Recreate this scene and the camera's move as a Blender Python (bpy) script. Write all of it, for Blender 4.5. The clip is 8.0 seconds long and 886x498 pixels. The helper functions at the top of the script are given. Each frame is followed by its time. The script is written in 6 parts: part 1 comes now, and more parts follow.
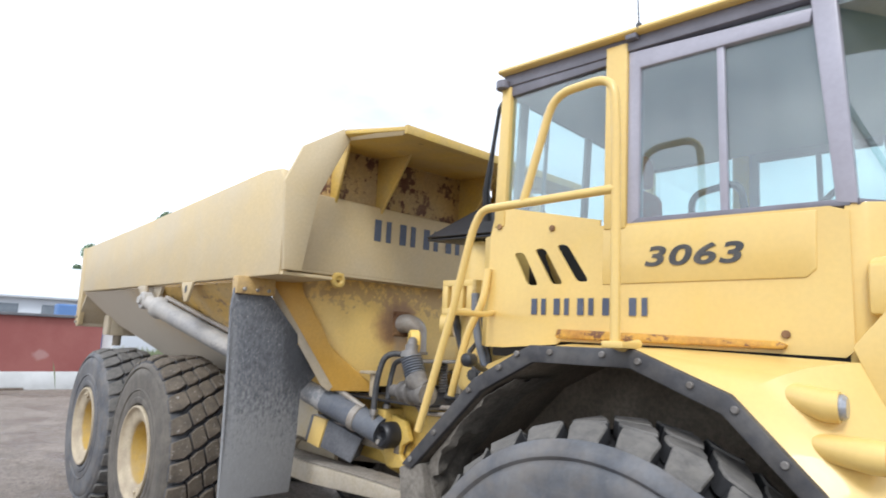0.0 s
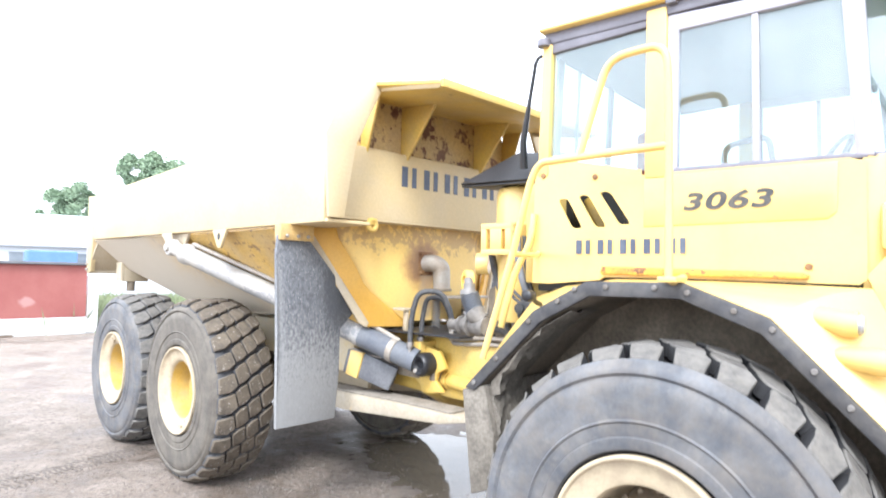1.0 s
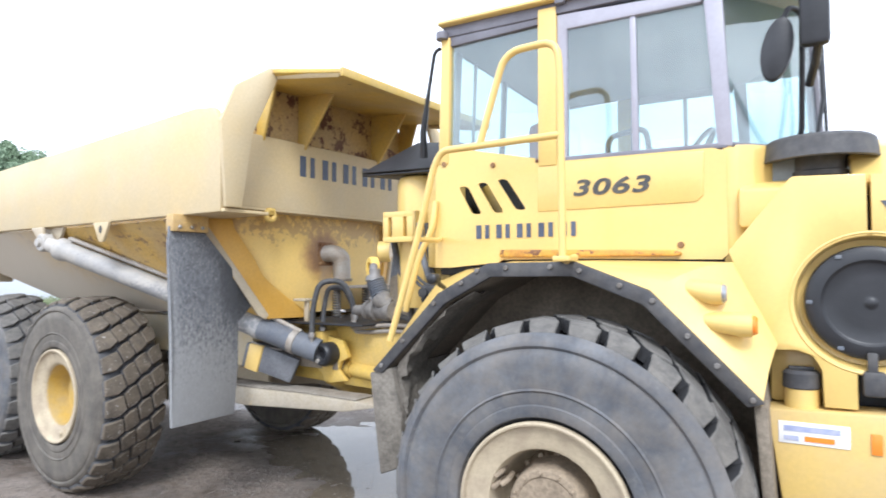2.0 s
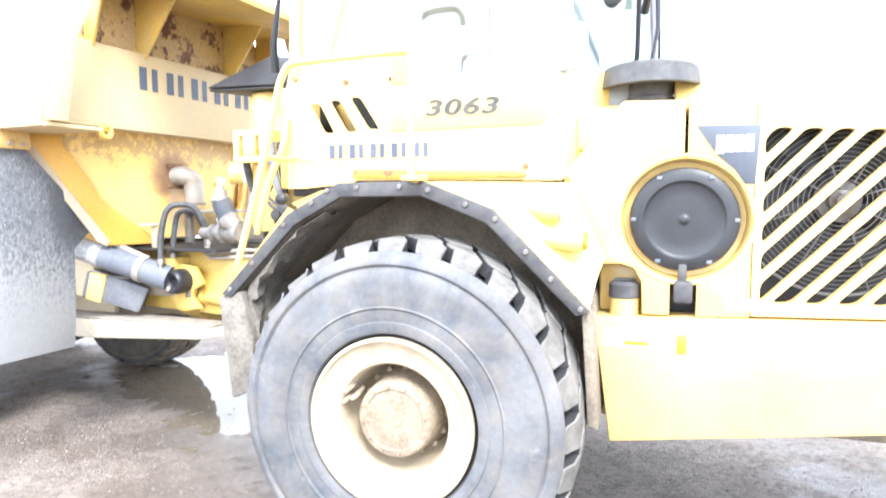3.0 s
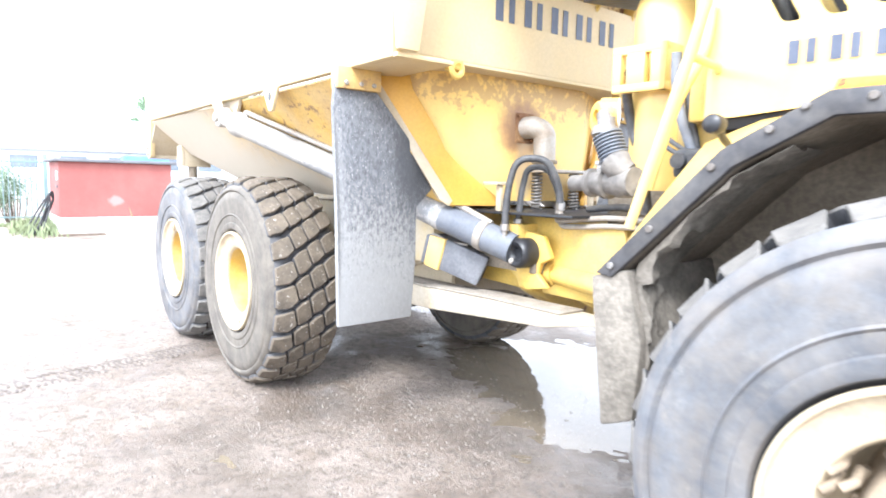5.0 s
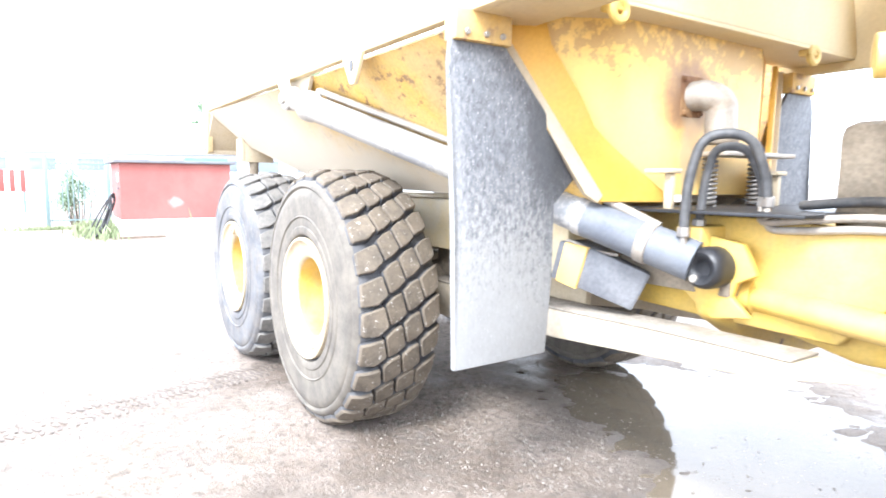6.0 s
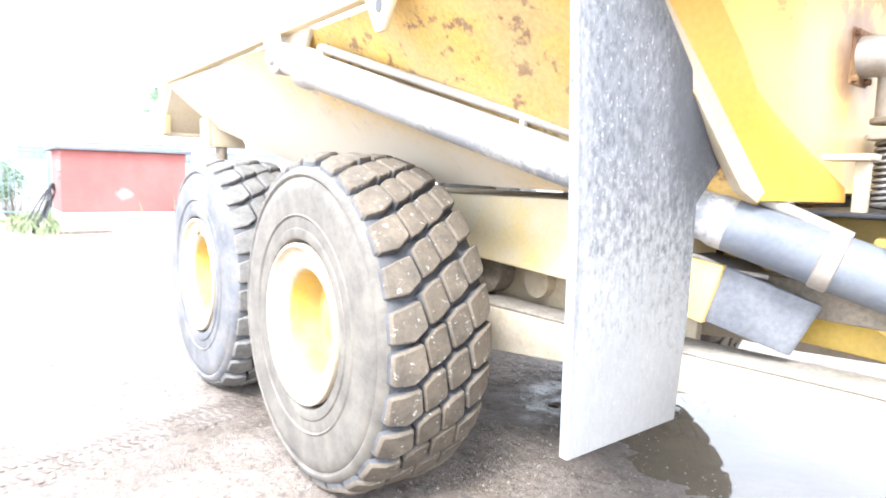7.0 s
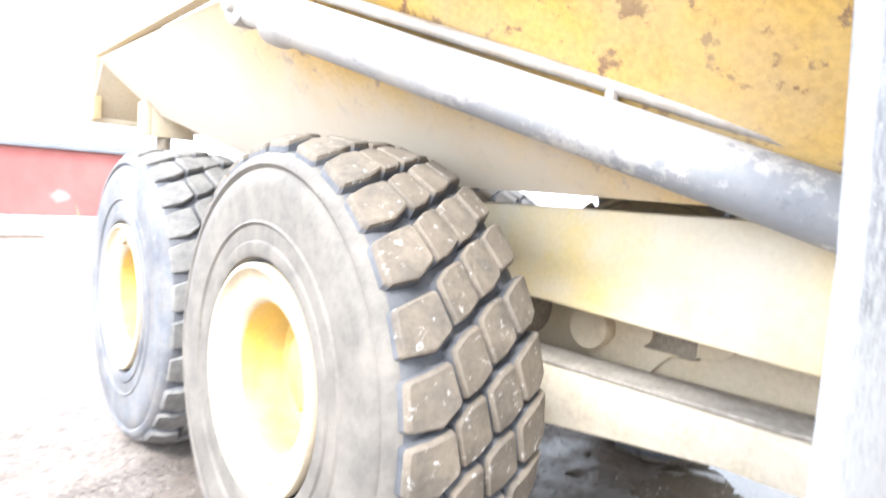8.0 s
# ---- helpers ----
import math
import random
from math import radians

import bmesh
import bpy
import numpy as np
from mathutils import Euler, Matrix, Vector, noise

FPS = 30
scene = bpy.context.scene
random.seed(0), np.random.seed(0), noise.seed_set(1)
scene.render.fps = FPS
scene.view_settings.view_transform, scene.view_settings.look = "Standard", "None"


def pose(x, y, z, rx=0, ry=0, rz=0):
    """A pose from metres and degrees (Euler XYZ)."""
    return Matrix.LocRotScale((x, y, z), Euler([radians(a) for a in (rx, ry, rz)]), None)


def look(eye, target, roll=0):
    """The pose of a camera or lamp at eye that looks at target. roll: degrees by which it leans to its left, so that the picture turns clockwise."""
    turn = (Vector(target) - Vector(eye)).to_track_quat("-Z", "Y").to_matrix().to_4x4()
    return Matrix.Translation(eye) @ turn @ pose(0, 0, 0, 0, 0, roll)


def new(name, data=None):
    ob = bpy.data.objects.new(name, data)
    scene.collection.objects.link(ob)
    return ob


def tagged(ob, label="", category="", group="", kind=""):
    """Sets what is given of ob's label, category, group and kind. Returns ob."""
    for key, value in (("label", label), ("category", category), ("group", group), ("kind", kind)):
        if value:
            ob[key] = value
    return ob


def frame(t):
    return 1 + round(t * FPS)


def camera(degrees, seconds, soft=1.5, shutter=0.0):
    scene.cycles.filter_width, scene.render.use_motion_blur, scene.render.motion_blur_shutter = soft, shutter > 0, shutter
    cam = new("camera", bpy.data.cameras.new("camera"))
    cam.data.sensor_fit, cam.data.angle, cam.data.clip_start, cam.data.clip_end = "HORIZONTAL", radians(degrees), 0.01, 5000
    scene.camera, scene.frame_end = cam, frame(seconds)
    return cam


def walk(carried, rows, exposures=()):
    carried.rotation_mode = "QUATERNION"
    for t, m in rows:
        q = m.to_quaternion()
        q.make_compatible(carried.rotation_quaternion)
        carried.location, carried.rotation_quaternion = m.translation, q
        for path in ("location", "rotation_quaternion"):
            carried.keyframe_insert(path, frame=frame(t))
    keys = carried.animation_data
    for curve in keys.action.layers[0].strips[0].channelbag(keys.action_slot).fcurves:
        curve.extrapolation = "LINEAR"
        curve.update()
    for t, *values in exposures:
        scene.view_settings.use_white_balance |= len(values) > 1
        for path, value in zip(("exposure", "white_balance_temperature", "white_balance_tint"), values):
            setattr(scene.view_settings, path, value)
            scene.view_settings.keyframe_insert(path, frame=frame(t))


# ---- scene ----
cam = camera(71.4, 8.0, soft=1.7, shutter=0.3)
# seconds, eye, target, roll
PATH = [
    (0, (1.55, -1.674, 1.763), (0.087, -0.341, 2.052), 2.9),
    (0.3, (1.536, -1.83, 1.746), (0.038, -0.526, 1.978), 4.4),
    (0.5, (1.539, -1.934, 1.756), (0.041, -0.619, 1.91), 3.6),
    (0.8, (1.516, -2.088, 1.759), (0.072, -0.711, 1.899), 3.0),
    (1, (1.481, -2.195, 1.774), (0.081, -0.769, 1.857), 1.2),
    (1.2, (1.461, -2.268, 1.767), (0.115, -0.789, 1.774), -0.4),
    (2.3, (1.515, -2.301, 1.717), (0.538, -0.557, 1.783), 0.0),
    (2.5, (1.561, -2.268, 1.712), (0.716, -0.455, 1.732), -0.1),
    (2.8, (1.594, -2.237, 1.7), (0.818, -0.395, 1.617), -0.2),
    (3, (1.589, -2.228, 1.683), (0.802, -0.396, 1.522), -0.1),
    (3.3, (1.576, -2.193, 1.642), (0.769, -0.384, 1.366), 0.6),
    (3.5, (1.56, -2.153, 1.626), (0.685, -0.377, 1.34), 0.3),
    (3.8, (1.531, -2.018, 1.578), (0.436, -0.38, 1.233), 1.4),
    (4, (1.465, -1.951, 1.566), (0.201, -0.421, 1.318), 2.7),
    (4.2, (1.352, -1.872, 1.541), (-0.044, -0.449, 1.375), 2.3),
    (4.5, (1.111, -1.776, 1.513), (-0.387, -0.46, 1.354), 2.9),
    (4.8, (0.866, -1.665, 1.514), (-0.672, -0.402, 1.323), 3.0),
    (5, (0.687, -1.564, 1.503), (-0.876, -0.335, 1.29), 1.3),
    (5.2, (0.502, -1.471, 1.507), (-1.109, -0.301, 1.327), 2.2),
    (6.3, (-0.608, -1.265, 1.443), (-2.286, -0.205, 1.197), 0.3),
    (6.5, (-0.807, -1.217, 1.438), (-2.499, -0.18, 1.186), 0.6),
    (6.8, (-1.083, -1.163, 1.418), (-2.709, -0.018, 1.202), 1.3),
    (7, (-1.266, -1.138, 1.417), (-2.847, 0.066, 1.188), 1.5),
    (7.2, (-1.431, -1.09, 1.419), (-2.959, 0.172, 1.149), 0.8),
    (7.5, (-1.673, -0.983, 1.395), (-3.221, 0.266, 1.192), 0.2),
    (7.8, (-1.905, -0.87, 1.381), (-3.45, 0.371, 1.11), 2.0),
    (8, (-2.043, -0.813, 1.348), (-3.542, 0.501, 1.183), 3.8),
]
EXPOSURES = [(0.0, 0.8, 6050, 10), (0.5, 1.75, 6200, 10), (1.0, 2.1, 6000, 10), (1.2, 2.1, 6000, 10), (2.3, 1.15, 5850, 10), (2.5, 1.35, 5850, 10), (2.8, 2.3, 5900, 10), (3.0, 2.75, 5900, 10), (3.5, 2.95, 5900, 10), (4.0, 2.8, 5900, 10), (5.0, 2.7, 5900, 10), (6.5, 3.05, 5950, 10), (7.0, 3.05, 5950, 10), (8.0, 3.0, 5950, 10)]
walk(cam, [(t, look(eye, target, roll)) for t, eye, target, roll in PATH], EXPOSURES)

# ---- world and light ----
SUN_ELEV, SUN_ROT = radians(48), radians(215)
world = bpy.data.worlds.new("overcast")
scene.world = world
world.use_nodes = True
wn, wl = world.node_tree.nodes, world.node_tree.links
wn.clear()
sky = wn.new("ShaderNodeTexSky")
sky.sky_type, sky.sun_disc, sky.sun_elevation, sky.sun_rotation = "NISHITA", False, SUN_ELEV, SUN_ROT
cloud_noise = wn.new("ShaderNodeTexNoise")
cloud_noise.inputs["Scale"].default_value, cloud_noise.inputs["Detail"].default_value = 2.2, 6
cloud_map = wn.new("ShaderNodeMapping")
cloud_map.inputs["Scale"].default_value = (1, 1, 2.5)
cloud_co = wn.new("ShaderNodeTexCoord")
cloud_ramp = wn.new("ShaderNodeValToRGB")
cloud_ramp.color_ramp.elements[0].position, cloud_ramp.color_ramp.elements[0].color = 0.3, (5.5, 5.9, 6.6, 1)
cloud_ramp.color_ramp.elements[1].position, cloud_ramp.color_ramp.elements[1].color = 0.68, (12.5, 12.6, 12.8, 1)
blend_sky = wn.new("ShaderNodeMix")
blend_sky.data_type = "RGBA"
blend_sky.inputs[0].default_value = 0.9
bg = wn.new("ShaderNodeBackground")
bg.inputs["Strength"].default_value = 0.1
wout = wn.new("ShaderNodeOutputWorld")
wl.new(cloud_co.outputs["Generated"], cloud_map.inputs["Vector"])
wl.new(cloud_map.outputs["Vector"], cloud_noise.inputs["Vector"])
wl.new(cloud_noise.outputs["Fac"], cloud_ramp.inputs["Fac"])
wl.new(sky.outputs["Color"], blend_sky.inputs[6])
wl.new(cloud_ramp.outputs["Color"], blend_sky.inputs[7])
wl.new(blend_sky.outputs[2], bg.inputs["Color"])
wl.new(bg.outputs["Background"], wout.inputs["Surface"])
sun = new("sun", bpy.data.lights.new("sun", "SUN"))
sun.data.energy, sun.data.angle, sun.data.color = 1.2, radians(18), (1.0, 0.96, 0.9)
sun.matrix_world = look((8, -13, 17), (-1, 0, 0))

# ---- materials ----
def material(name, base, rough=0.5, metal=0.0, second=None, spots=None, scale=3.0, amount=0.5, grain=0.15, bump=0.1, bump_scale=60.0,
             dust=None, dust_amount=0.0, spot_cut=0.62, spot_soft=0.06, spot_scale=5.0, spec=0.5, coat=0.0, random=0.0, stretch=(1, 1, 1), stains=()):
    """Paint, metal, rubber or stone: a base colour that drifts to a second one, grain, sharp-edged spots (rust, bare metal) and dust lying on top faces."""
    m = bpy.data.materials.new(name)
    m.use_nodes = True
    n, l = m.node_tree.nodes, m.node_tree.links
    bsdf = n["Principled BSDF"]
    bsdf.inputs["Roughness"].default_value, bsdf.inputs["Metallic"].default_value = rough, metal
    bsdf.inputs["Specular IOR Level"].default_value, bsdf.inputs["Coat Weight"].default_value = spec, coat
    co = n.new("ShaderNodeTexCoord")
    mp = n.new("ShaderNodeMapping")
    mp.inputs["Scale"].default_value = stretch
    l.new(co.outputs["Object"], mp.inputs["Vector"])

    def tex(s, detail=5, rough_n=0.6):
        t = n.new("ShaderNodeTexNoise")
        t.inputs["Scale"].default_value, t.inputs["Detail"].default_value, t.inputs["Roughness"].default_value = s, detail, rough_n
        l.new(mp.outputs["Vector"], t.inputs["Vector"])
        return t.outputs["Fac"]

    def ramp(src, a, b):
        r = n.new("ShaderNodeMapRange")
        r.interpolation_type = "SMOOTHSTEP"
        r.inputs["From Min"].default_value, r.inputs["From Max"].default_value = a, b
        l.new(src, r.inputs["Value"])
        return r.outputs["Result"]

    def mix(fac, a, b, kind="MIX"):
        x = n.new("ShaderNodeMix")
        x.data_type, x.blend_type = "RGBA", kind
        for sock, v in ((x.inputs[0], fac), (x.inputs[6], a), (x.inputs[7], b)):
            if isinstance(v, (tuple, float, int)):
                sock.default_value = (*v, 1) if isinstance(v, tuple) else v
            else:
                l.new(v, sock)
        return x.outputs[2]

    def times(a, k):
        x = n.new("ShaderNodeMath")
        x.operation = "MULTIPLY"
        l.new(a, x.inputs[0])
        if isinstance(k, float):
            x.inputs[1].default_value = k
        else:
            l.new(k, x.inputs[1])
        return x.outputs[0]

    col = base
    if second:
        col = mix(times(ramp(tex(scale), 0.35, 0.68), float(amount)), base, second)
    g = tex(55, 4)
    col = mix(float(grain), col, mix(ramp(g, 0.3, 0.7), (0.25, 0.25, 0.25), (1.0, 1.0, 1.0)), "MULTIPLY") if grain else col
    if spots:
        col = mix(ramp(tex(spot_scale, 8, 0.7), spot_cut, spot_cut + spot_soft), col, spots)
    if random:
        info = n.new("ShaderNodeNewGeometry")
        col = mix(times(info.outputs["Random Per Island"], float(random)), col, second or (0.1, 0.1, 0.1))
    if dust:
        geo = n.new("ShaderNodeNewGeometry")
        sep = n.new("ShaderNodeSeparateXYZ")
        l.new(geo.outputs["Normal"], sep.inputs[0])
        d = times(ramp(tex(scale * 2.2, 7, 0.65), 0.3, 0.75), float(dust_amount))
        col = mix(d, col, dust)
    # stains and other patches with a place of their own: centre, reach along x, y, z, colour, strength, raggedness
    for centre, reach, tint, strength, ragged, fine in stains:
        off = n.new("ShaderNodeVectorMath")
        off.operation = "SUBTRACT"
        l.new(co.outputs["Object"], off.inputs[0])
        off.inputs[1].default_value = centre
        div = n.new("ShaderNodeVectorMath")
        div.operation = "DIVIDE"
        l.new(off.outputs[0], div.inputs[0])
        div.inputs[1].default_value = reach
        far = n.new("ShaderNodeVectorMath")
        far.operation = "LENGTH"
        l.new(div.outputs[0], far.inputs[0])
        torn = n.new("ShaderNodeMath")
        torn.operation = "MULTIPLY_ADD"
        l.new(tex(fine, 7, 0.65), torn.inputs[0])
        torn.inputs[1].default_value = ragged
        l.new(far.outputs["Value"], torn.inputs[2])
        inv = n.new("ShaderNodeMath")
        inv.operation = "SUBTRACT"
        inv.inputs[0].default_value = 1.0 + ragged * 0.5
        l.new(torn.outputs[0], inv.inputs[1])
        col = mix(times(ramp(inv.outputs[0], 0.0, 0.55), float(strength)), col, tint)
    if isinstance(col, tuple):
        bsdf.inputs["Base Color"].default_value = (*col, 1)
    else:
        l.new(col, bsdf.inputs["Base Color"])
    rr = n.new("ShaderNodeMapRange")
    rr.inputs["To Min"].default_value, rr.inputs["To Max"].default_value = max(0.02, rough - 0.1), min(1.0, rough + 0.14)
    l.new(tex(scale * 3), rr.inputs["Value"])
    l.new(rr.outputs["Result"], bsdf.inputs["Roughness"])
    if bump:
        b = n.new("ShaderNodeBump")
        b.inputs["Strength"].default_value, b.inputs["Distance"].default_value = bump, 0.01
        l.new(tex(bump_scale, 6), b.inputs["Height"])
        l.new(b.outputs["Normal"], bsdf.inputs["Normal"])
    return m


YEL = (0.72, 0.50, 0.155)
m_yellow = material("cab_yellow_paint", YEL, 0.34, second=(0.74, 0.55, 0.19), scale=2.0, amount=0.5, grain=0.06, bump=0.02, coat=0.25, dust=(0.55, 0.42, 0.22), dust_amount=0.12)
m_skirt = material("dusty_skirt_paint", (0.70, 0.49, 0.15), 0.45, second=(0.62, 0.45, 0.19), scale=1.6, amount=0.7, grain=0.1, bump=0.04, coat=0.1, dust=(0.52, 0.41, 0.25), dust_amount=0.45)
m_yellow_dirty = material("dirty_yellow_paint", (0.68, 0.46, 0.09), 0.5, second=(0.50, 0.36, 0.13), scale=2.5, amount=0.7, grain=0.2, bump=0.08,
                          spots=(0.13, 0.075, 0.045), spot_cut=0.66, spot_scale=3.5, dust=(0.46, 0.36, 0.22), dust_amount=0.3)
m_front_wall = material("stained_yellow_front_wall", (0.79, 0.545, 0.16), 0.5, second=(0.74, 0.52, 0.18), scale=2.2, amount=0.6, grain=0.1, bump=0.06, dust=(0.60, 0.47, 0.25), dust_amount=0.15,
                        stains=(((-2.2, 1.26, 1.85), (0.5, 0.27, 0.26), (0.38, 0.21, 0.085), 0.85, 0.9, 7.0), ((-2.2, 1.27, 1.85), (0.5, 0.20, 0.20), (0.21, 0.12, 0.065), 0.9, 0.9, 9.0), ((-2.2, 1.30, 1.62), (0.5, 0.10, 0.32), (0.40, 0.31, 0.21), 0.75, 0.9, 9.0),
                                ((-2.2, 1.42, 1.66), (0.5, 0.13, 0.24), (0.52, 0.33, 0.15), 0.45, 1.2, 8.0), ((-2.2, 1.3, 2.07), (0.5, 1.4, 0.11), (0.30, 0.17, 0.10), 0.5, 6.5, 17.0),
                                ((-2.2, 1.7, 1.55), (0.5, 0.5, 0.18), (0.50, 0.36, 0.16), 0.3, 1.6, 6.0)))
m_strip = material("rust_edged_orange_paint", (0.66, 0.37, 0.06), 0.6, second=(0.50, 0.24, 0.05), scale=9, amount=0.9, grain=0.3, bump=0.15, spots=(0.16, 0.075, 0.04), spot_cut=0.56, spot_scale=14)
m_flange = material("deep_yellow_flange_paint", (0.62, 0.345, 0.055), 0.5, second=(0.57, 0.34, 0.08), scale=3, amount=0.7, grain=0.12, bump=0.06, spots=(0.20, 0.11, 0.05), spot_cut=0.71, spot_scale=8)
m_band = material("dusty_tan_yellow_paint", (0.61, 0.475, 0.255), 0.55, second=(0.57, 0.475, 0.315), scale=1.6, amount=0.8, grain=0.12, bump=0.05, dust=(0.5, 0.41, 0.27), dust_amount=0.35)
m_rust_panel = material("rusty_yellow_steel", (0.66, 0.41, 0.08), 0.6, second=(0.50, 0.34, 0.15), scale=2.6, amount=0.9, grain=0.3, bump=0.15,
                        spots=(0.17, 0.085, 0.05), spot_cut=0.555, spot_soft=0.09, spot_scale=5.5, dust=(0.50, 0.38, 0.22), dust_amount=0.55)
m_hull_front = material("rusty_side_with_mud_wash", (0.66, 0.41, 0.08), 0.6, second=(0.50, 0.34, 0.15), scale=2.6, amount=0.9, grain=0.3, bump=0.15, spots=(0.17, 0.09, 0.05), spot_cut=0.555, spot_soft=0.07, spot_scale=11.0,
                        dust=(0.56, 0.42, 0.20), dust_amount=0.5, stains=(((-4.3, 0.75, 1.36), (1.9, 1.4, 0.56), (0.52, 0.455, 0.36), 0.95, 0.7, 3.0), ((-5.75, 0.45, 1.7), (1.75, 1.5, 1.0), (0.52, 0.46, 0.37), 1.0, 0.25, 3.0)))
m_headboard = material("rust_patched_steel", (0.58, 0.40, 0.16), 0.65, second=(0.50, 0.37, 0.20), scale=4, amount=0.8, grain=0.3, bump=0.15,
                       spots=(0.12, 0.05, 0.035), spot_cut=0.515, spot_soft=0.04, spot_scale=6.5, dust=(0.5, 0.38, 0.22), dust_amount=0.2)
m_hull = material("mud_washed_steel", (0.50, 0.41, 0.27), 0.6, second=(0.44, 0.37, 0.27), scale=2.2, amount=0.8, grain=0.2, bump=0.1, dust=(0.50, 0.44, 0.34), dust_amount=0.6)
m_frame = material("dusty_yellow_frame", (0.62, 0.47, 0.20), 0.6, second=(0.55, 0.49, 0.38), scale=2.2, amount=0.9, grain=0.15, bump=0.1, dust=(0.56, 0.51, 0.42), dust_amount=0.6, spots=(0.36, 0.30, 0.22), spot_cut=0.69, spot_soft=0.05, spot_scale=11)
m_beam = material("mud_dried_beam", (0.46, 0.395, 0.29), 0.75, second=(0.40, 0.345, 0.26), scale=4, amount=0.8, grain=0.25, bump=0.2, spots=(0.56, 0.40, 0.18), spot_cut=0.64, spot_soft=0.1, spot_scale=4, dust=(0.48, 0.44, 0.38), dust_amount=0.5)
m_ledge = material("caked_grey_dust", (0.33, 0.295, 0.25), 0.95, second=(0.23, 0.205, 0.17), scale=12, amount=0.8, grain=0.35, bump=0.5, bump_scale=45)
m_rubber = material("dusty_tyre_rubber", (0.085, 0.076, 0.066), 0.75, second=(0.13, 0.117, 0.098), scale=4, amount=0.8, grain=0.2, bump=0.12, bump_scale=90, dust=(0.20, 0.175, 0.142), dust_amount=0.5)
m_rubber_grey = material("grey_sidewall_rubber", (0.068, 0.074, 0.087), 0.7, second=(0.15, 0.157, 0.17), scale=3.2, amount=0.9, grain=0.2, bump=0.1, bump_scale=80, spots=(0.20, 0.19, 0.175), spot_cut=0.55, spot_soft=0.25, spot_scale=9, dust=(0.20, 0.165, 0.125), dust_amount=0.45)
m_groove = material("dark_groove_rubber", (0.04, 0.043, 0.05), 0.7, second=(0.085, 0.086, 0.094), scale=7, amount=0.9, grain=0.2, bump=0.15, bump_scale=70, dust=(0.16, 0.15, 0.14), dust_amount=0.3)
# near-black colour puts deep shade into the front tyres' grooves
m_slot_shade = material("shade_black_tread_groove", (0.018, 0.018, 0.02), 0.8, second=(0.03, 0.03, 0.032), scale=6, amount=0.7, grain=0.2, bump=0.1)
m_tread = material("muddy_tread_rubber", (0.085, 0.071, 0.056), 0.8, second=(0.14, 0.113, 0.085), scale=9, amount=0.9, grain=0.35, bump=0.35, bump_scale=70, spots=(0.40, 0.38, 0.35), spot_cut=0.60, spot_soft=0.06, spot_scale=34, dust=(0.21, 0.17, 0.12), dust_amount=0.35, random=0.3)
m_tread_grey = material("grey_tread_rubber", (0.08, 0.077, 0.074), 0.75, second=(0.17, 0.16, 0.148), scale=9, amount=0.9, grain=0.3, bump=0.35, bump_scale=70, dust=(0.21, 0.195, 0.17), dust_amount=0.5, random=0.3)
m_black = material("black_plastic", (0.016, 0.017, 0.020), 0.42, second=(0.035, 0.035, 0.04), scale=4, amount=0.6, grain=0.1, bump=0.06)
m_lip = material("dusty_black_rubber_edge", (0.034, 0.034, 0.039), 0.6, second=(0.075, 0.075, 0.08), scale=6, amount=0.8, grain=0.2, bump=0.08, dust=(0.2, 0.18, 0.15), dust_amount=0.25)
m_dry_mud = material("dried_grey_mud", (0.155, 0.138, 0.115), 0.95, second=(0.24, 0.215, 0.18), scale=9, amount=0.9, grain=0.4, bump=0.7, bump_scale=40)
m_mud = material("mud_caked_wheel_arch", (0.20, 0.166, 0.125), 0.9, second=(0.31, 0.262, 0.20), scale=3.5, amount=0.9, grain=0.4, bump=0.5, bump_scale=35)
# flap: paler low down and along the outer edge, darker at the upper shoulder
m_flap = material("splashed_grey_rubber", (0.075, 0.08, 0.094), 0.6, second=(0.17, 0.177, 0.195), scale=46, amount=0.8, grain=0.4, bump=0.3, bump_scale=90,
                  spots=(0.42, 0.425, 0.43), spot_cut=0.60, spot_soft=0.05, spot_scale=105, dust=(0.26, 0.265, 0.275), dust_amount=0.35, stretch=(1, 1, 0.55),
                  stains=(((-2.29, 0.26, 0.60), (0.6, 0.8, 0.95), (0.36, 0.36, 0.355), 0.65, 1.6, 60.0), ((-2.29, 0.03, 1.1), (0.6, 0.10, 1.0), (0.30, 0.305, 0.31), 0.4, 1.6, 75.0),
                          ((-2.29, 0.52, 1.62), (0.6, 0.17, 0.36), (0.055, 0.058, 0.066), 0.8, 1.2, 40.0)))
m_box = material("scuffed_grey_box", (0.12, 0.125, 0.14), 0.55, second=(0.20, 0.205, 0.22), scale=5, amount=0.8, grain=0.3, bump=0.15, spots=(0.42, 0.42, 0.42), spot_cut=0.66, spot_soft=0.04, spot_scale=40)
m_cyl_low = material("blue_grey_cylinder_paint", (0.115, 0.13, 0.16), 0.6, second=(0.155, 0.17, 0.195), scale=5, amount=0.8, grain=0.2, bump=0.06, spots=(0.45, 0.42, 0.38), spot_cut=0.66, spot_soft=0.08, spot_scale=14, dust=(0.34, 0.32, 0.29), dust_amount=0.18)
m_cyl = material("grey_cylinder_paint", (0.33, 0.33, 0.335), 0.55, second=(0.42, 0.40, 0.37), scale=3, amount=0.9, grain=0.2, bump=0.1, spots=(0.17, 0.175, 0.19), spot_cut=0.61, spot_soft=0.05, spot_scale=16, dust=(0.52, 0.48, 0.42), dust_amount=0.6,
                 stains=(((-2.62, 0.60, 1.36), (0.62, 0.6, 0.15), (0.14, 0.15, 0.17), 0.65, 3.4, 26.0), ((-3.3, 0.30, 1.56), (0.5, 0.6, 0.08), (0.20, 0.205, 0.22), 0.7, 2.6, 34.0)))
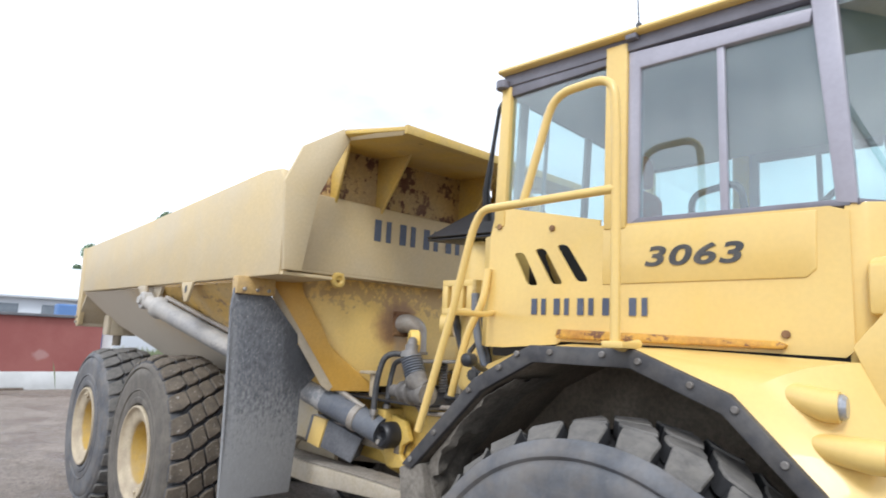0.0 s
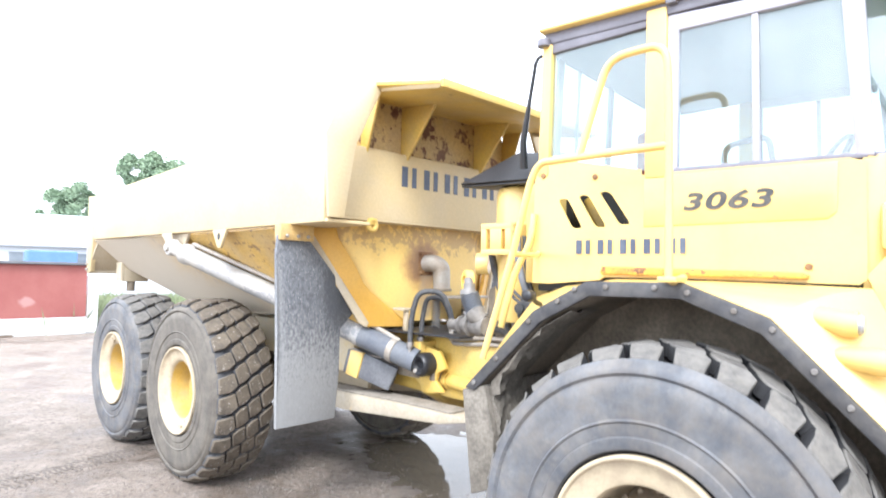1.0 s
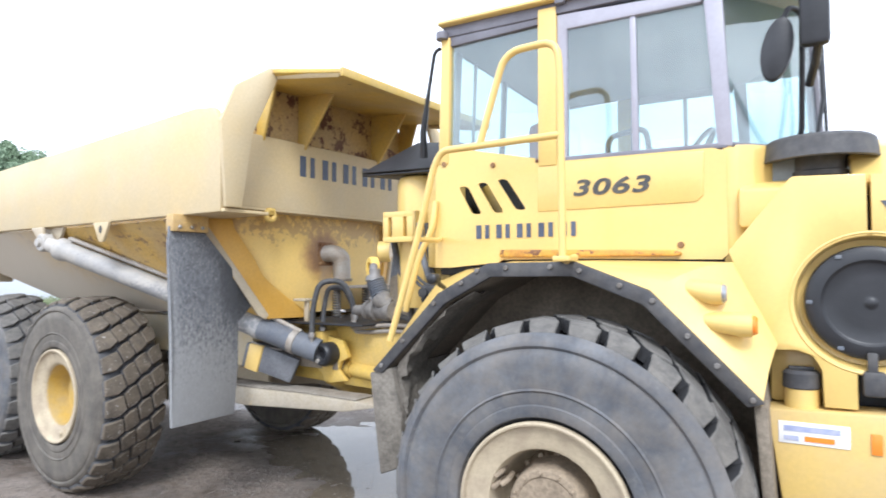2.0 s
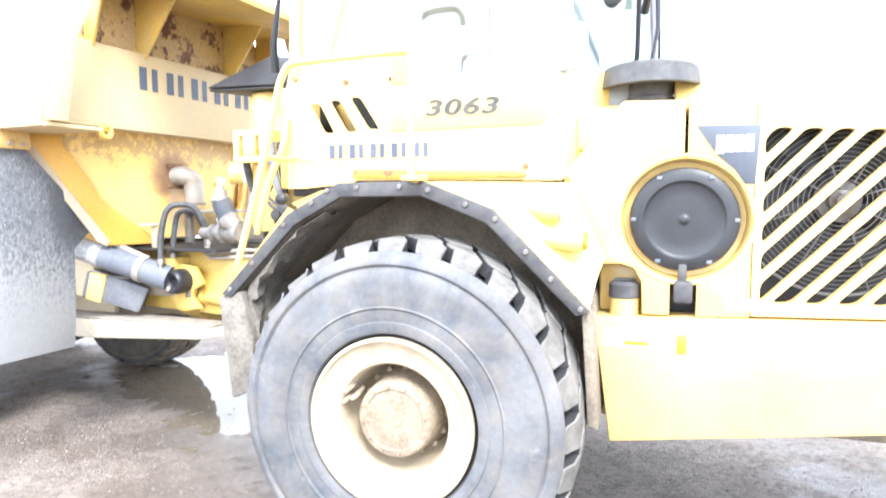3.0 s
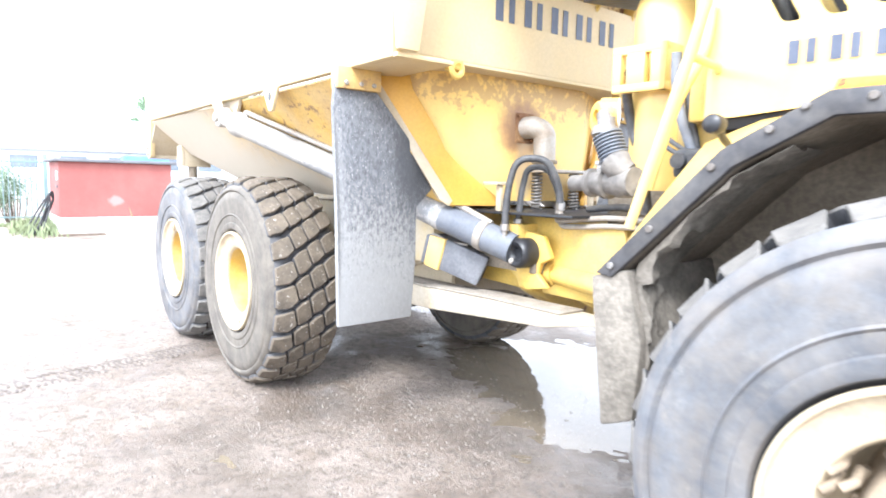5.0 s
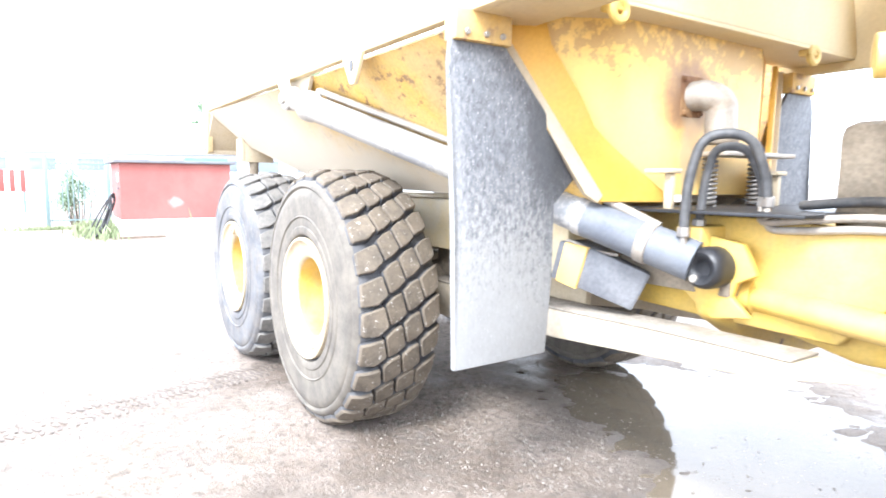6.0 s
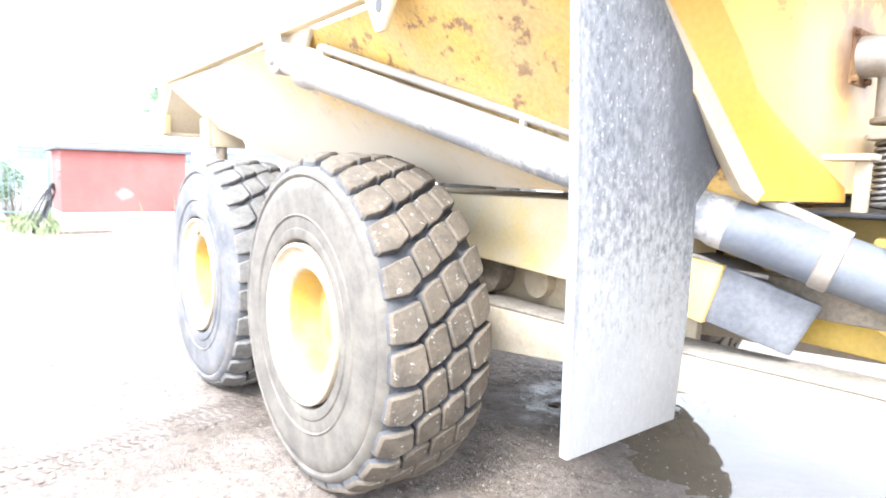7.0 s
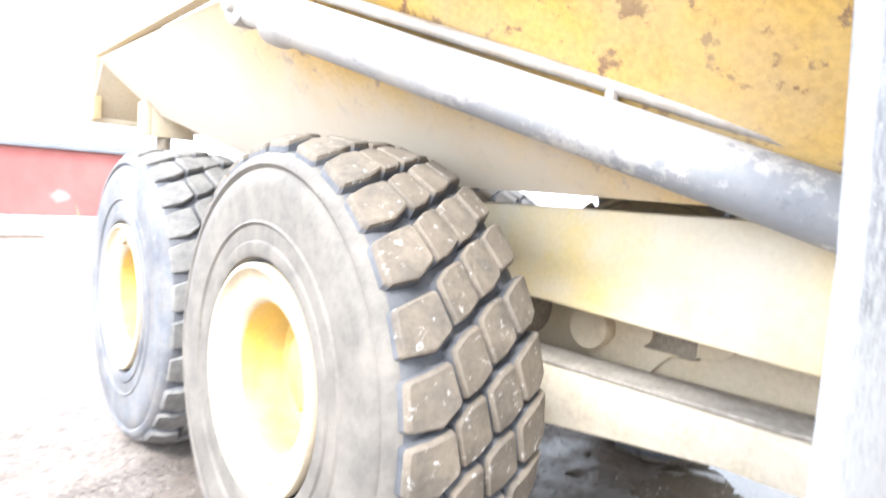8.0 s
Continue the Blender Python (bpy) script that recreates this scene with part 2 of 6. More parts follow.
m_bolt = material("worn_bolt_steel", (0.22, 0.21, 0.20), 0.5, metal=0.4, second=(0.14, 0.12, 0.10), scale=8, amount=0.8, grain=0.2)
m_print = material("faded_blue_print", (0.30, 0.34, 0.52), 0.6, second=(0.5, 0.5, 0.58), scale=20, amount=0.8, grain=0.1, bump=0.0)
m_steel = material("bare_steel", (0.42, 0.41, 0.40), 0.4, metal=0.7, second=(0.28, 0.25, 0.22), scale=8, amount=0.8, grain=0.2)
m_sash = material("pale_grey_sash", (0.40, 0.39, 0.45), 0.35, second=(0.34, 0.33, 0.38), scale=4, amount=0.7, grain=0.08, bump=0.03)
m_lining = material("grey_headliner", (0.36, 0.41, 0.42), 0.85, second=(0.31, 0.36, 0.37), scale=4, amount=0.6, grain=0.1)
m_dark = material("grey_frame_paint", (0.15, 0.145, 0.17), 0.4, second=(0.22, 0.215, 0.245), scale=4, amount=0.7, grain=0.08, bump=0.03)
m_rim_pale = material("dusty_cream_rim", (0.49, 0.41, 0.285), 0.65, second=(0.38, 0.31, 0.22), scale=7, amount=0.9, grain=0.2, bump=0.15, spots=(0.22, 0.16, 0.10), spot_cut=0.70, spot_scale=9)
m_rim_yellow = material("yellow_rim_paint", (0.56, 0.37, 0.075), 0.5, second=(0.44, 0.32, 0.13), scale=5, amount=0.8, grain=0.15, bump=0.06, dust=(0.46, 0.36, 0.2), dust_amount=0.35)
m_hub = material("mud_caked_hub", (0.34, 0.27, 0.19), 0.85, second=(0.22, 0.17, 0.12), scale=9, amount=0.9, grain=0.4, bump=0.6, bump_scale=30)
m_exhaust = material("heat_greyed_pipe", (0.40, 0.375, 0.34), 0.55, metal=0.3, second=(0.34, 0.28, 0.22), scale=9, amount=0.8, grain=0.2, bump=0.08)
m_grimy = material("grimy_cast_metal", (0.11, 0.10, 0.09), 0.6, second=(0.22, 0.20, 0.175), scale=11, amount=0.9, grain=0.3, bump=0.3, spots=(0.07, 0.065, 0.06), spot_cut=0.6, spot_soft=0.06, spot_scale=24)
m_hose = material("dusty_black_hose", (0.035, 0.037, 0.042), 0.55, second=(0.085, 0.087, 0.093), scale=9, amount=0.8, grain=0.2, bump=0.1, dust=(0.17, 0.165, 0.16), dust_amount=0.35)
m_rust = material("rust", (0.20, 0.10, 0.05), 0.85, second=(0.32, 0.19, 0.09), scale=8, amount=0.9, grain=0.4, bump=0.3)
m_text = material("blue_grey_decal", (0.06, 0.075, 0.12), 0.45, second=(0.10, 0.12, 0.17), scale=9, amount=0.7, grain=0.1, bump=0.0)
m_badge = material("dark_badge", (0.07, 0.08, 0.10), 0.4, second=(0.10, 0.11, 0.13), scale=5, amount=0.5, grain=0.05, bump=0.0)
m_white = material("white_decal", (0.80, 0.80, 0.79), 0.45, second=(0.70, 0.69, 0.67), scale=8, amount=0.4, grain=0.05, bump=0.0)
m_orange = material("orange_lens", (0.80, 0.24, 0.03), 0.2, grain=0.0, bump=0.0)
m_lens = material("grey_lens", (0.35, 0.36, 0.38), 0.12, metal=0.4, grain=0.0, bump=0.0)
m_red_wood = material("falu_red_boards", (0.27, 0.085, 0.075), 0.75, second=(0.31, 0.11, 0.095), scale=1.2, amount=0.8, grain=0.15, bump=0.1, stains=(((0.0, 1.25, 0.85), (0.5, 0.22, 0.16), (0.44, 0.30, 0.28), 0.5, 1.2, 6.0),))
m_plinth = material("white_concrete_base", (0.66, 0.67, 0.66), 0.8, second=(0.52, 0.53, 0.52), scale=2, amount=0.7, grain=0.15, bump=0.2)
m_roof = material("grey_roofing", (0.12, 0.12, 0.13), 0.7, second=(0.18, 0.18, 0.19), scale=2, amount=0.6, grain=0.2, bump=0.1)
m_wire = material("dull_guard_wire", (0.22, 0.22, 0.225), 0.5, metal=0.2, second=(0.15, 0.145, 0.14), scale=5, amount=0.7, grain=0.1, bump=0.0)
m_seat = material("red_seat_fabric", (0.30, 0.06, 0.04), 0.85, second=(0.22, 0.05, 0.04), scale=6, amount=0.6, grain=0.3, bump=0.2)
m_interior = material("grey_interior_plastic", (0.26, 0.28, 0.28), 0.7, second=(0.32, 0.34, 0.34), scale=5, amount=0.5, grain=0.1)


def glass_material(name, tint, shine=0.09):
    m = bpy.data.materials.new(name)
    m.use_nodes = True
    n, l = m.node_tree.nodes, m.node_tree.links
    n.clear()
    out, tr, gl, mx, fr = (n.new(k) for k in ("ShaderNodeOutputMaterial", "ShaderNodeBsdfTransparent", "ShaderNodeBsdfGlossy", "ShaderNodeMixShader", "ShaderNodeLayerWeight"))
    tr.inputs["Color"].default_value = (*tint, 1)
    gl.inputs["Roughness"].default_value = 0.02
    fr.inputs["Blend"].default_value = 0.5
    rise, gloss = n.new("ShaderNodeMath"), n.new("ShaderNodeMapRange")
    rise.operation = "POWER"
    rise.inputs[1].default_value = 4.0
    gloss.inputs["To Min"].default_value, gloss.inputs["To Max"].default_value = shine, 0.9
    l.new(fr.outputs["Facing"], rise.inputs[0])
    l.new(rise.outputs[0], gloss.inputs["Value"])
    l.new(gloss.outputs["Result"], mx.inputs[0])
    l.new(tr.outputs[0], mx.inputs[1])
    l.new(gl.outputs[0], mx.inputs[2])
    # pale diffuse haze stands in for the sky's reflection on the pane
    sky_haze, both = n.new("ShaderNodeBsdfDiffuse"), n.new("ShaderNodeMixShader")
    sky_haze.inputs["Color"].default_value = (0.55, 0.57, 0.58, 1)
    haze_noise, level = n.new("ShaderNodeTexNoise"), n.new("ShaderNodeMapRange")
    haze_noise.inputs["Scale"].default_value, haze_noise.inputs["Detail"].default_value = 3.0, 6
    level.inputs["To Min"].default_value, level.inputs["To Max"].default_value = 0.0, 0.13
    l.new(haze_noise.outputs["Fac"], level.inputs["Value"])
    l.new(level.outputs["Result"], both.inputs[0])
    l.new(mx.outputs[0], both.inputs[1])
    l.new(sky_haze.outputs[0], both.inputs[2])
    l.new(both.outputs[0], out.inputs["Surface"])
    return m


m_glass = glass_material("tinted_cab_glass", (0.83, 0.925, 0.93), 0.13)
m_glass_plain = glass_material("clear_cab_glass", (0.86, 0.93, 0.935), 0.03)

# ---- mesh helpers ----
ONE = Matrix.Identity(4)


def mesh_object(name, bm, mat, smooth=False):
    bmesh.ops.recalc_face_normals(bm, faces=bm.faces)
    me = bpy.data.meshes.new(name)
    bm.to_mesh(me)
    bm.free()
    for m in mat if isinstance(mat, (list, tuple)) else [mat]:
        me.materials.append(m)
    if smooth:
        for p in me.polygons:
            p.use_smooth = True
        me.set_sharp_from_angle(angle=radians(38))
    return new(name, me)


def part(name, bm, mat, parent, label="", smooth=True):
    ob = mesh_object(name, bm, mat, smooth)
    ob.parent = parent
    root = parent
    while root.parent:
        root = root.parent
    ob.matrix_parent_inverse = root.matrix_basis.inverted() if parent == root else ONE
    if label:
        ob["label"] = label
    return ob


def bevelled(bm, faces_or_geom, offset, segments=2):
    edges = list({e for f in faces_or_geom for e in f.edges})
    if offset > 0:
        bmesh.ops.bevel(bm, geom=edges, offset=offset, segments=segments, profile=0.5, affect="EDGES", clamp_overlap=True)


def box(bm, lo, hi, bevel=0.008, m=ONE):
    r = bmesh.ops.create_cube(bm, size=1)
    c = [(a + b) / 2 for a, b in zip(lo, hi)]
    s = [abs(b - a) for a, b in zip(lo, hi)]
    bmesh.ops.transform(bm, verts=r["verts"], matrix=m @ Matrix.Translation(c) @ Matrix.Diagonal((*s, 1)))
    bevelled(bm, list({f for v in r["verts"] for f in v.link_faces}), bevel)
    return bm


def prism(bm, outline, a, b, axis="y", bevel=0.006, m=ONE):
    """A plate: a 2D outline (the two other axes, in order) from a to b along an axis."""
    def p3(p, d):
        return {"x": (d, p[0], p[1]), "y": (p[0], d, p[1]), "z": (p[0], p[1], d)}[axis]
    lo = [bm.verts.new(m @ Vector(p3(p, a))) for p in outline]
    hi = [bm.verts.new(m @ Vector(p3(p, b))) for p in outline]
    faces = [bm.faces.new(lo), bm.faces.new(hi[::-1])]
    k = len(outline)
    for i in range(k):
        faces.append(bm.faces.new((lo[i], hi[i], hi[(i + 1) % k], lo[(i + 1) % k])))
    bmesh.ops.recalc_face_normals(bm, faces=faces)
    bevelled(bm, faces, bevel)
    return bm


def slab(bm, corners, thick, bevel=0.004, m=ONE):
    """A plate with a flat outline anywhere in space, thickened to one side."""
    pts = [m @ Vector(c) for c in corners]
    nrm = (pts[1] - pts[0]).cross(pts[-1] - pts[0]).normalized() * thick
    lo = [bm.verts.new(p) for p in pts]
    hi = [bm.verts.new(p + nrm) for p in pts]
    k = len(pts)
    faces = [bm.faces.new(lo), bm.faces.new(hi[::-1])]
    for i in range(k):
        faces.append(bm.faces.new((lo[i], hi[i], hi[(i + 1) % k], lo[(i + 1) % k])))
    bmesh.ops.recalc_face_normals(bm, faces=faces)
    bevelled(bm, faces, bevel)
    return bm


def tube(bm, pts, r, seg=12, m=ONE, closed=True, radii=None):
    pts = [m @ Vector(p) for p in pts]
    rings = []
    side = None
    for i, p in enumerate(pts):
        d = (pts[min(i + 1, len(pts) - 1)] - pts[max(i - 1, 0)]).normalized()
        if side is None:
            side = d.orthogonal().normalized()
        side = (side - d * side.dot(d)).normalized()
        up = d.cross(side)
        rad = radii[i] if radii else r
        rings.append([bm.verts.new(p + (side * math.cos(2 * math.pi * k / seg) + up * math.sin(2 * math.pi * k / seg)) * rad) for k in range(seg)])
    for a, b in zip(rings, rings[1:]):
        for k in range(seg):
            bm.faces.new((a[k], a[(k + 1) % seg], b[(k + 1) % seg], b[k]))
    if closed:
        bm.faces.new(rings[0][::-1])
        bm.faces.new(rings[-1])
    return bm


def smooth_path(pts, radius=0.08, n=5):
    """Rounds the corners of a path."""
    pts = [Vector(p) for p in pts]
    out = [pts[0]]
    for a, b, c in zip(pts, pts[1:], pts[2:]):
        r = min(radius, (a - b).length * 0.45, (c - b).length * 0.45)
        s, e = b + (a - b).normalized() * r, b + (c - b).normalized() * r
        for k in range(n + 1):
            t = k / n
            out.append(s * (1 - t) ** 2 + b * 2 * t * (1 - t) + e * t * t)
    out.append(pts[-1])
    return out


def lathe(bm, profile, seg=48, m=ONE, closed=False):
    """Turns a profile of (radius, y) about the y axis."""
    rings = []
    for r, y in profile:
        rings.append([bm.verts.new(m @ Vector((r * math.cos(2 * math.pi * k / seg), y, r * math.sin(2 * math.pi * k / seg)))) for k in range(seg)] if r > 1e-4 else [bm.verts.new(m @ Vector((0, y, 0)))])
    loop = list(zip(rings, rings[1:])) + ([(rings[-1], rings[0])] if closed else [])
    for a, b in loop:
        for k in range(seg):
            j = (k + 1) % seg
            if len(a) == 1 and len(b) > 1:
                bm.faces.new((a[0], b[k], b[j]))
            elif len(b) == 1 and len(a) > 1:
                bm.faces.new((a[k], a[j], b[0]))
            elif len(a) > 1:
                bm.faces.new((a[k], a[j], b[j], b[k]))
    return bm


def disc(bm, centre, axis, r, thick, seg=24, bevel=0.003, m=ONE):
    """A short round bar with its axis along x, y or z."""
    a = {"x": Vector((1, 0, 0)), "y": Vector((0, 1, 0)), "z": Vector((0, 0, 1))}[axis]
    c = Vector(centre)
    h = thick / 2
    return tube(bm, [c - a * h, c - a * (h - bevel), c + a * (h - bevel), c + a * h], r, seg, m, True, [r - bevel, r, r, r - bevel])


def rounded(outline, radius, n=4):
    """The same closed outline with its corners rounded off."""
    pts, out = [Vector(p) for p in outline], []
    for a, b, c in zip(pts[-1:] + pts[:-1], pts, pts[1:] + pts[:1]):
        r = min(radius, (a - b).length * 0.46, (c - b).length * 0.46)
        p, q = b + (a - b).normalized() * r, b + (c - b).normalized() * r
        out += [tuple(p * (1 - k / n) ** 2 + b * 2 * (k / n) * (1 - k / n) + q * (k / n) ** 2) for k in range(n + 1)]
    return out


def punched(bm, outline, holes, a, b):
    """A plate in the x-z plane from a to b along y, with holes cut through it."""
    edges = []
    for loop in [outline] + holes:
        vs = [bm.verts.new((x, a, z)) for x, z in loop]
        edges += [bm.edges.new((vs[i], vs[(i + 1) % len(vs)])) for i in range(len(vs))]
    faces = [f for f in bmesh.ops.triangle_fill(bm, use_beauty=True, use_dissolve=False, edges=edges)["geom"] if isinstance(f, bmesh.types.BMFace)]
    made = bmesh.ops.extrude_face_region(bm, geom=faces)["geom"]
    bmesh.ops.translate(bm, verts=[v for v in made if isinstance(v, bmesh.types.BMVert)], vec=(0, b - a, 0))
    return bm


# ---- the articulated hauler ----
# The rear half lies along x, its outer rim faces in the plane y = 0; the tractor half is turned a few degrees about its front hub.
TR = pose(0.391, -0.017, 0, 0, 0, 4.81)
HUB_Z, TYRE_R, CENTRE = 0.745, 0.775, 1.36
truck = tagged(new("dump_truck"), "dusty yellow six-wheeled articulated dump truck parked on wet gravel", "dump truck")
truck.empty_display_size = 0.5
truck.matrix_basis = pose(-2.0, CENTRE, 0)


def add(name, bm, mat, label="", parent=None, m=ONE, smooth=True):
    if m is not ONE:
        bm.transform(m)
    return part(name, bm, mat, parent or truck, label, smooth)


def seat(y):
    """Lays the tyre a little behind the rim flange."""
    return 0.058 + 0.828 * y


def tyre_mesh(front):
    """The carcass, with its ribs and bulge; the outer side faces -y."""
    bm = bmesh.new()
    half = [(0.350, 0.07), (0.366, 0.04), (0.380, 0.024), (0.386, 0.006), (0.40, 0.0), (0.43, 0.002), (0.436, 0.008), (0.46, 0.006), (0.484, 0.008), (0.492, 0.0), (0.500, 0.006), (0.60, 0.004), (0.646, 0.008),
            (0.660, 0.021), (0.672, 0.010), (0.682, 0.011), (0.694, 0.018)]
    half += [(0.706, 0.027), (0.717, 0.037), (0.724, 0.047), (0.723, 0.057), (0.706, 0.066), (0.700, 0.10), (0.700, 0.16), (0.700, 0.265)] if front else [(0.704, 0.028), (0.712, 0.042), (0.718, 0.062), (0.721, 0.09), (0.726, 0.16), (0.730, 0.265)]
    lathe(bm, half + [(r, 0.53 - y) for r, y in half[-2::-1]], 96)
    for f in bm.faces:
        c = f.calc_center_median()
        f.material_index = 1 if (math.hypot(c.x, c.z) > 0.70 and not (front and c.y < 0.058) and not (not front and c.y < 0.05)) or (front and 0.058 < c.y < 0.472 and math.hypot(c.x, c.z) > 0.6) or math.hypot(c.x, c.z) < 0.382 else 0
    return bm


def tread_mesh(fill, worn=0.0, crown=0.84, edge=-0.030):
    """Slanting chains of separate blocks: wide grooves between the chains, narrow ones inside them."""
    bm = bmesh.new()
    rng = random.Random(4)
    n = 28
    half = math.pi / n
    cols = [(edge, 0.128), (0.140, 0.255), (0.267, 0.382), (0.394, 0.505 - edge)]

    def lean(y):
        return 0.50 * max(0.0, y - 0.06) / TYRE_R + 0.12 * max(0.0, min(y, 0.06) + 0.046) / TYRE_R

    def drop(y):
        e = max(0.0, 0.09 - y, y - 0.43)
        return (2.4 if edge < -0.02 else 4.6) * e * e

    for k in range(n):
        for ci, (y0, y1) in enumerate(cols):
            a0 = 2 * math.pi * k / n + rng.uniform(-0.01, 0.01)
            w = half * fill * (0.93 if ci in (0, 3) else 1.0) * rng.uniform(0.96, 1.03)
            wear = rng.uniform(-0.004, 0.003) - worn * rng.uniform(0.3, 1.0)
            quad = []
            for u, v in ((-1, 0), (-1, 0.5), (-1, 1), (1, 1), (1, 0.5), (1, 0)):
                y = y0 + (y1 - y0) * v
                if not (ci == 0 and v == 0) and not (ci == 3 and v == 1):
                    y -= 0.016 * u
                quad.append((a0 + u * w + lean(y) + (0.012 if v == 0.5 else 0.0) * u, y))
            # worn round at the four corners
            worn_quad = []
            for i, q in enumerate(quad):
                if i in (1, 4):
                    worn_quad.append(q)
                    continue
                cut = rng.uniform(0.06, 0.12)
                for o, k2 in ((quad[i - 1], cut if i in (0, 3) else cut * 1.5), (quad[(i + 1) % 6], cut * 1.5 if i in (0, 3) else cut)):
                    worn_quad.append((q[0] + (o[0] - q[0]) * k2 * 0.75, q[1] + (o[1] - q[1]) * k2 * 0.75))
            ca, cy = sum(q[0] for q in quad) / 6, sum(q[1] for q in quad) / 6
            m = len(worn_quad)

            def ring(shrink, depth):
                out = []
                for a, y in worn_quad:
                    a2, y2 = ca + (a - ca) * shrink, cy + (y - cy) * (1 - (1 - shrink) * 0.8)
                    r = TYRE_R + wear - drop(y2) - depth
                    out.append(bm.verts.new((r * math.cos(a2), seat(y2), r * math.sin(a2))))
                return out
            rings = [ring(1.08, 0.062), ring(1.0, 0.016 if crown < 0.9 else 0.008), ring((1 + crown) / 2 + 0.02, 0.004), ring(crown, 0.0)]
            top = rings[-1]
            for j, (lo, hi) in enumerate(zip(rings, rings[1:])):
                for i in range(m):
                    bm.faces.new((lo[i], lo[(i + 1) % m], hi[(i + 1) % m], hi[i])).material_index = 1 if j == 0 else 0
            bm.faces.new(top)
    return bm


def wheel(muddy, front, place, turned=0):
    """A wheel: the hub as its main mesh, with rim, tyre and tread under it."""
    bm = bmesh.new()
    if front:
        lathe(bm, [(0.0, 0.050), (0.03, 0.051), (0.035, 0.056), (0.10, 0.057), (0.128, 0.058), (0.135, 0.052), (0.158, 0.054), (0.166, 0.064), (0.170, 0.085), (0.176, 0.14), (0.19, 0.20), (0.205, 0.30), (0.24, 0.34)], 48)
        for k in range(16):
            a = 2 * math.pi * k / 16
            disc(bm, (0.192 * math.cos(a), 0.20, 0.192 * math.sin(a)), "y", 0.013, 0.03, 8)
        for k in range(12):
            a = 2 * math.pi * (k + 0.3) / 12
            disc(bm, (0.147 * math.cos(a), 0.05, 0.147 * math.sin(a)), "y", 0.008, 0.014, 6)
    else:
        lathe(bm, [(0.0, 0.17), (0.10, 0.17), (0.13, 0.18), (0.145, 0.21), (0.15, 0.3)], 32)
        for k in range(10):
            a = 2 * math.pi * k / 10
            disc(bm, (0.172 * math.cos(a), 0.222, 0.172 * math.sin(a)), "y", 0.013, 0.03, 8)
    w = mesh_object("wheel", bm, m_hub if front else m_rim_yellow, True)
    w.parent = truck
    w.matrix_parent_inverse = truck.matrix_basis.inverted()
    w.matrix_basis = place
    bm = bmesh.new()
    if front:
        lathe(bm, [(0.366, 0.03), (0.368, 0.004), (0.366, -0.004), (0.360, -0.008), (0.352, -0.006), (0.345, 0.012), (0.325, 0.022), (0.275, 0.03), (0.252, 0.04), (0.243, 0.06), (0.238, 0.12), (0.232, 0.26), (0.20, 0.30)], 72)
    else:
        lathe(bm, [(0.366, 0.03), (0.368, 0.004), (0.366, -0.004), (0.360, -0.008), (0.350, -0.006), (0.34, 0.012), (0.318, 0.022), (0.285, 0.028), (0.258, 0.036), (0.246, 0.046), (0.238, 0.062)], 72)
    def kid(nm, b, mat, lab=""):
        o = mesh_object(nm, b, mat, True)
        o.parent = w
        if lab:
            o["label"] = lab
        return o
    kid("rim", bm, m_rim_pale, "cream-dusted steel rim flange")
    if not front:
        bm = bmesh.new()
        lathe(bm, [(0.240, 0.056), (0.234, 0.09), (0.228, 0.16), (0.218, 0.21), (0.15, 0.235), (0.12, 0.25)], 64)
        kid("rim_dish", bm, m_rim_yellow, "yellow painted deep rim dish")
        bm = bmesh.new()
        prism(bm, [(-0.055, -0.335), (0.055, -0.335), (0.04, -0.275), (0.0, -0.262), (-0.04, -0.275)], 0.012, 0.034, "y", 0.005)
        disc(bm, (0.0, 0.01, -0.30), "y", 0.014, 0.02, 10)
        kid("valve_bracket", bm, m_rim_pale)
    if front:
        bm = bmesh.new()
        for k, (du, dz) in enumerate(((0.0, 0.0), (0.03, -0.03), (-0.012, -0.05))):
            tube(bm, smooth_path([(-0.205 + du, 0.12, 0.135 + dz), (-0.200 + du, 0.06, 0.125 + dz), (-0.225 + du, 0.045, 0.105 + dz)], 0.02), 0.012, 8)
        kid("valve", bm, m_hub, "muddy valve stem with its guard")
    kid("tyre", tyre_mesh(front), [m_rubber if muddy else m_rubber_grey, m_slot_shade if front else m_groove], "worn black rubber tyre with dusty sidewall")
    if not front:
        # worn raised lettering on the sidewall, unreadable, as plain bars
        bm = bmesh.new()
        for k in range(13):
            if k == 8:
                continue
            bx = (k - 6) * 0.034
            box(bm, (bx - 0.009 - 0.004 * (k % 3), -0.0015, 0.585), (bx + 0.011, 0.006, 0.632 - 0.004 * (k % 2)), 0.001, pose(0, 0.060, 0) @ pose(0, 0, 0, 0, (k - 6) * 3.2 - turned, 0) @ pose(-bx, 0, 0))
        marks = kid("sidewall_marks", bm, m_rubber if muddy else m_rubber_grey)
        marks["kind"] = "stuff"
    kid("tread", tread_mesh(0.74 if front else 0.78, 0.0 if front or muddy else 0.026, 0.93 if front else 0.87, -0.012 if front else -0.030), [m_tread if muddy else m_tread_grey, m_slot_shade if front else m_groove], "muddy block tread" if muddy else "worn grey block tread")
    return w


R1X, R2X = -3.823, -5.426
wheel(False, True, TR @ pose(0, 0, HUB_Z))
wheel(False, True, TR @ pose(0, 2 * CENTRE, HUB_Z, 0, 0, 180))
for rx in (R1X, R2X):
    turn = -23 if rx == R1X else 172
    wheel(rx == R1X, False, pose(rx, 0, HUB_Z) @ pose(0, 0, 0, 0, turn, 0), turn)
    wheel(rx == R1X, False, pose(rx, 2 * CENTRE, HUB_Z, 0, 0, 180) @ pose(0, 0, 0, 0, turn, 0))

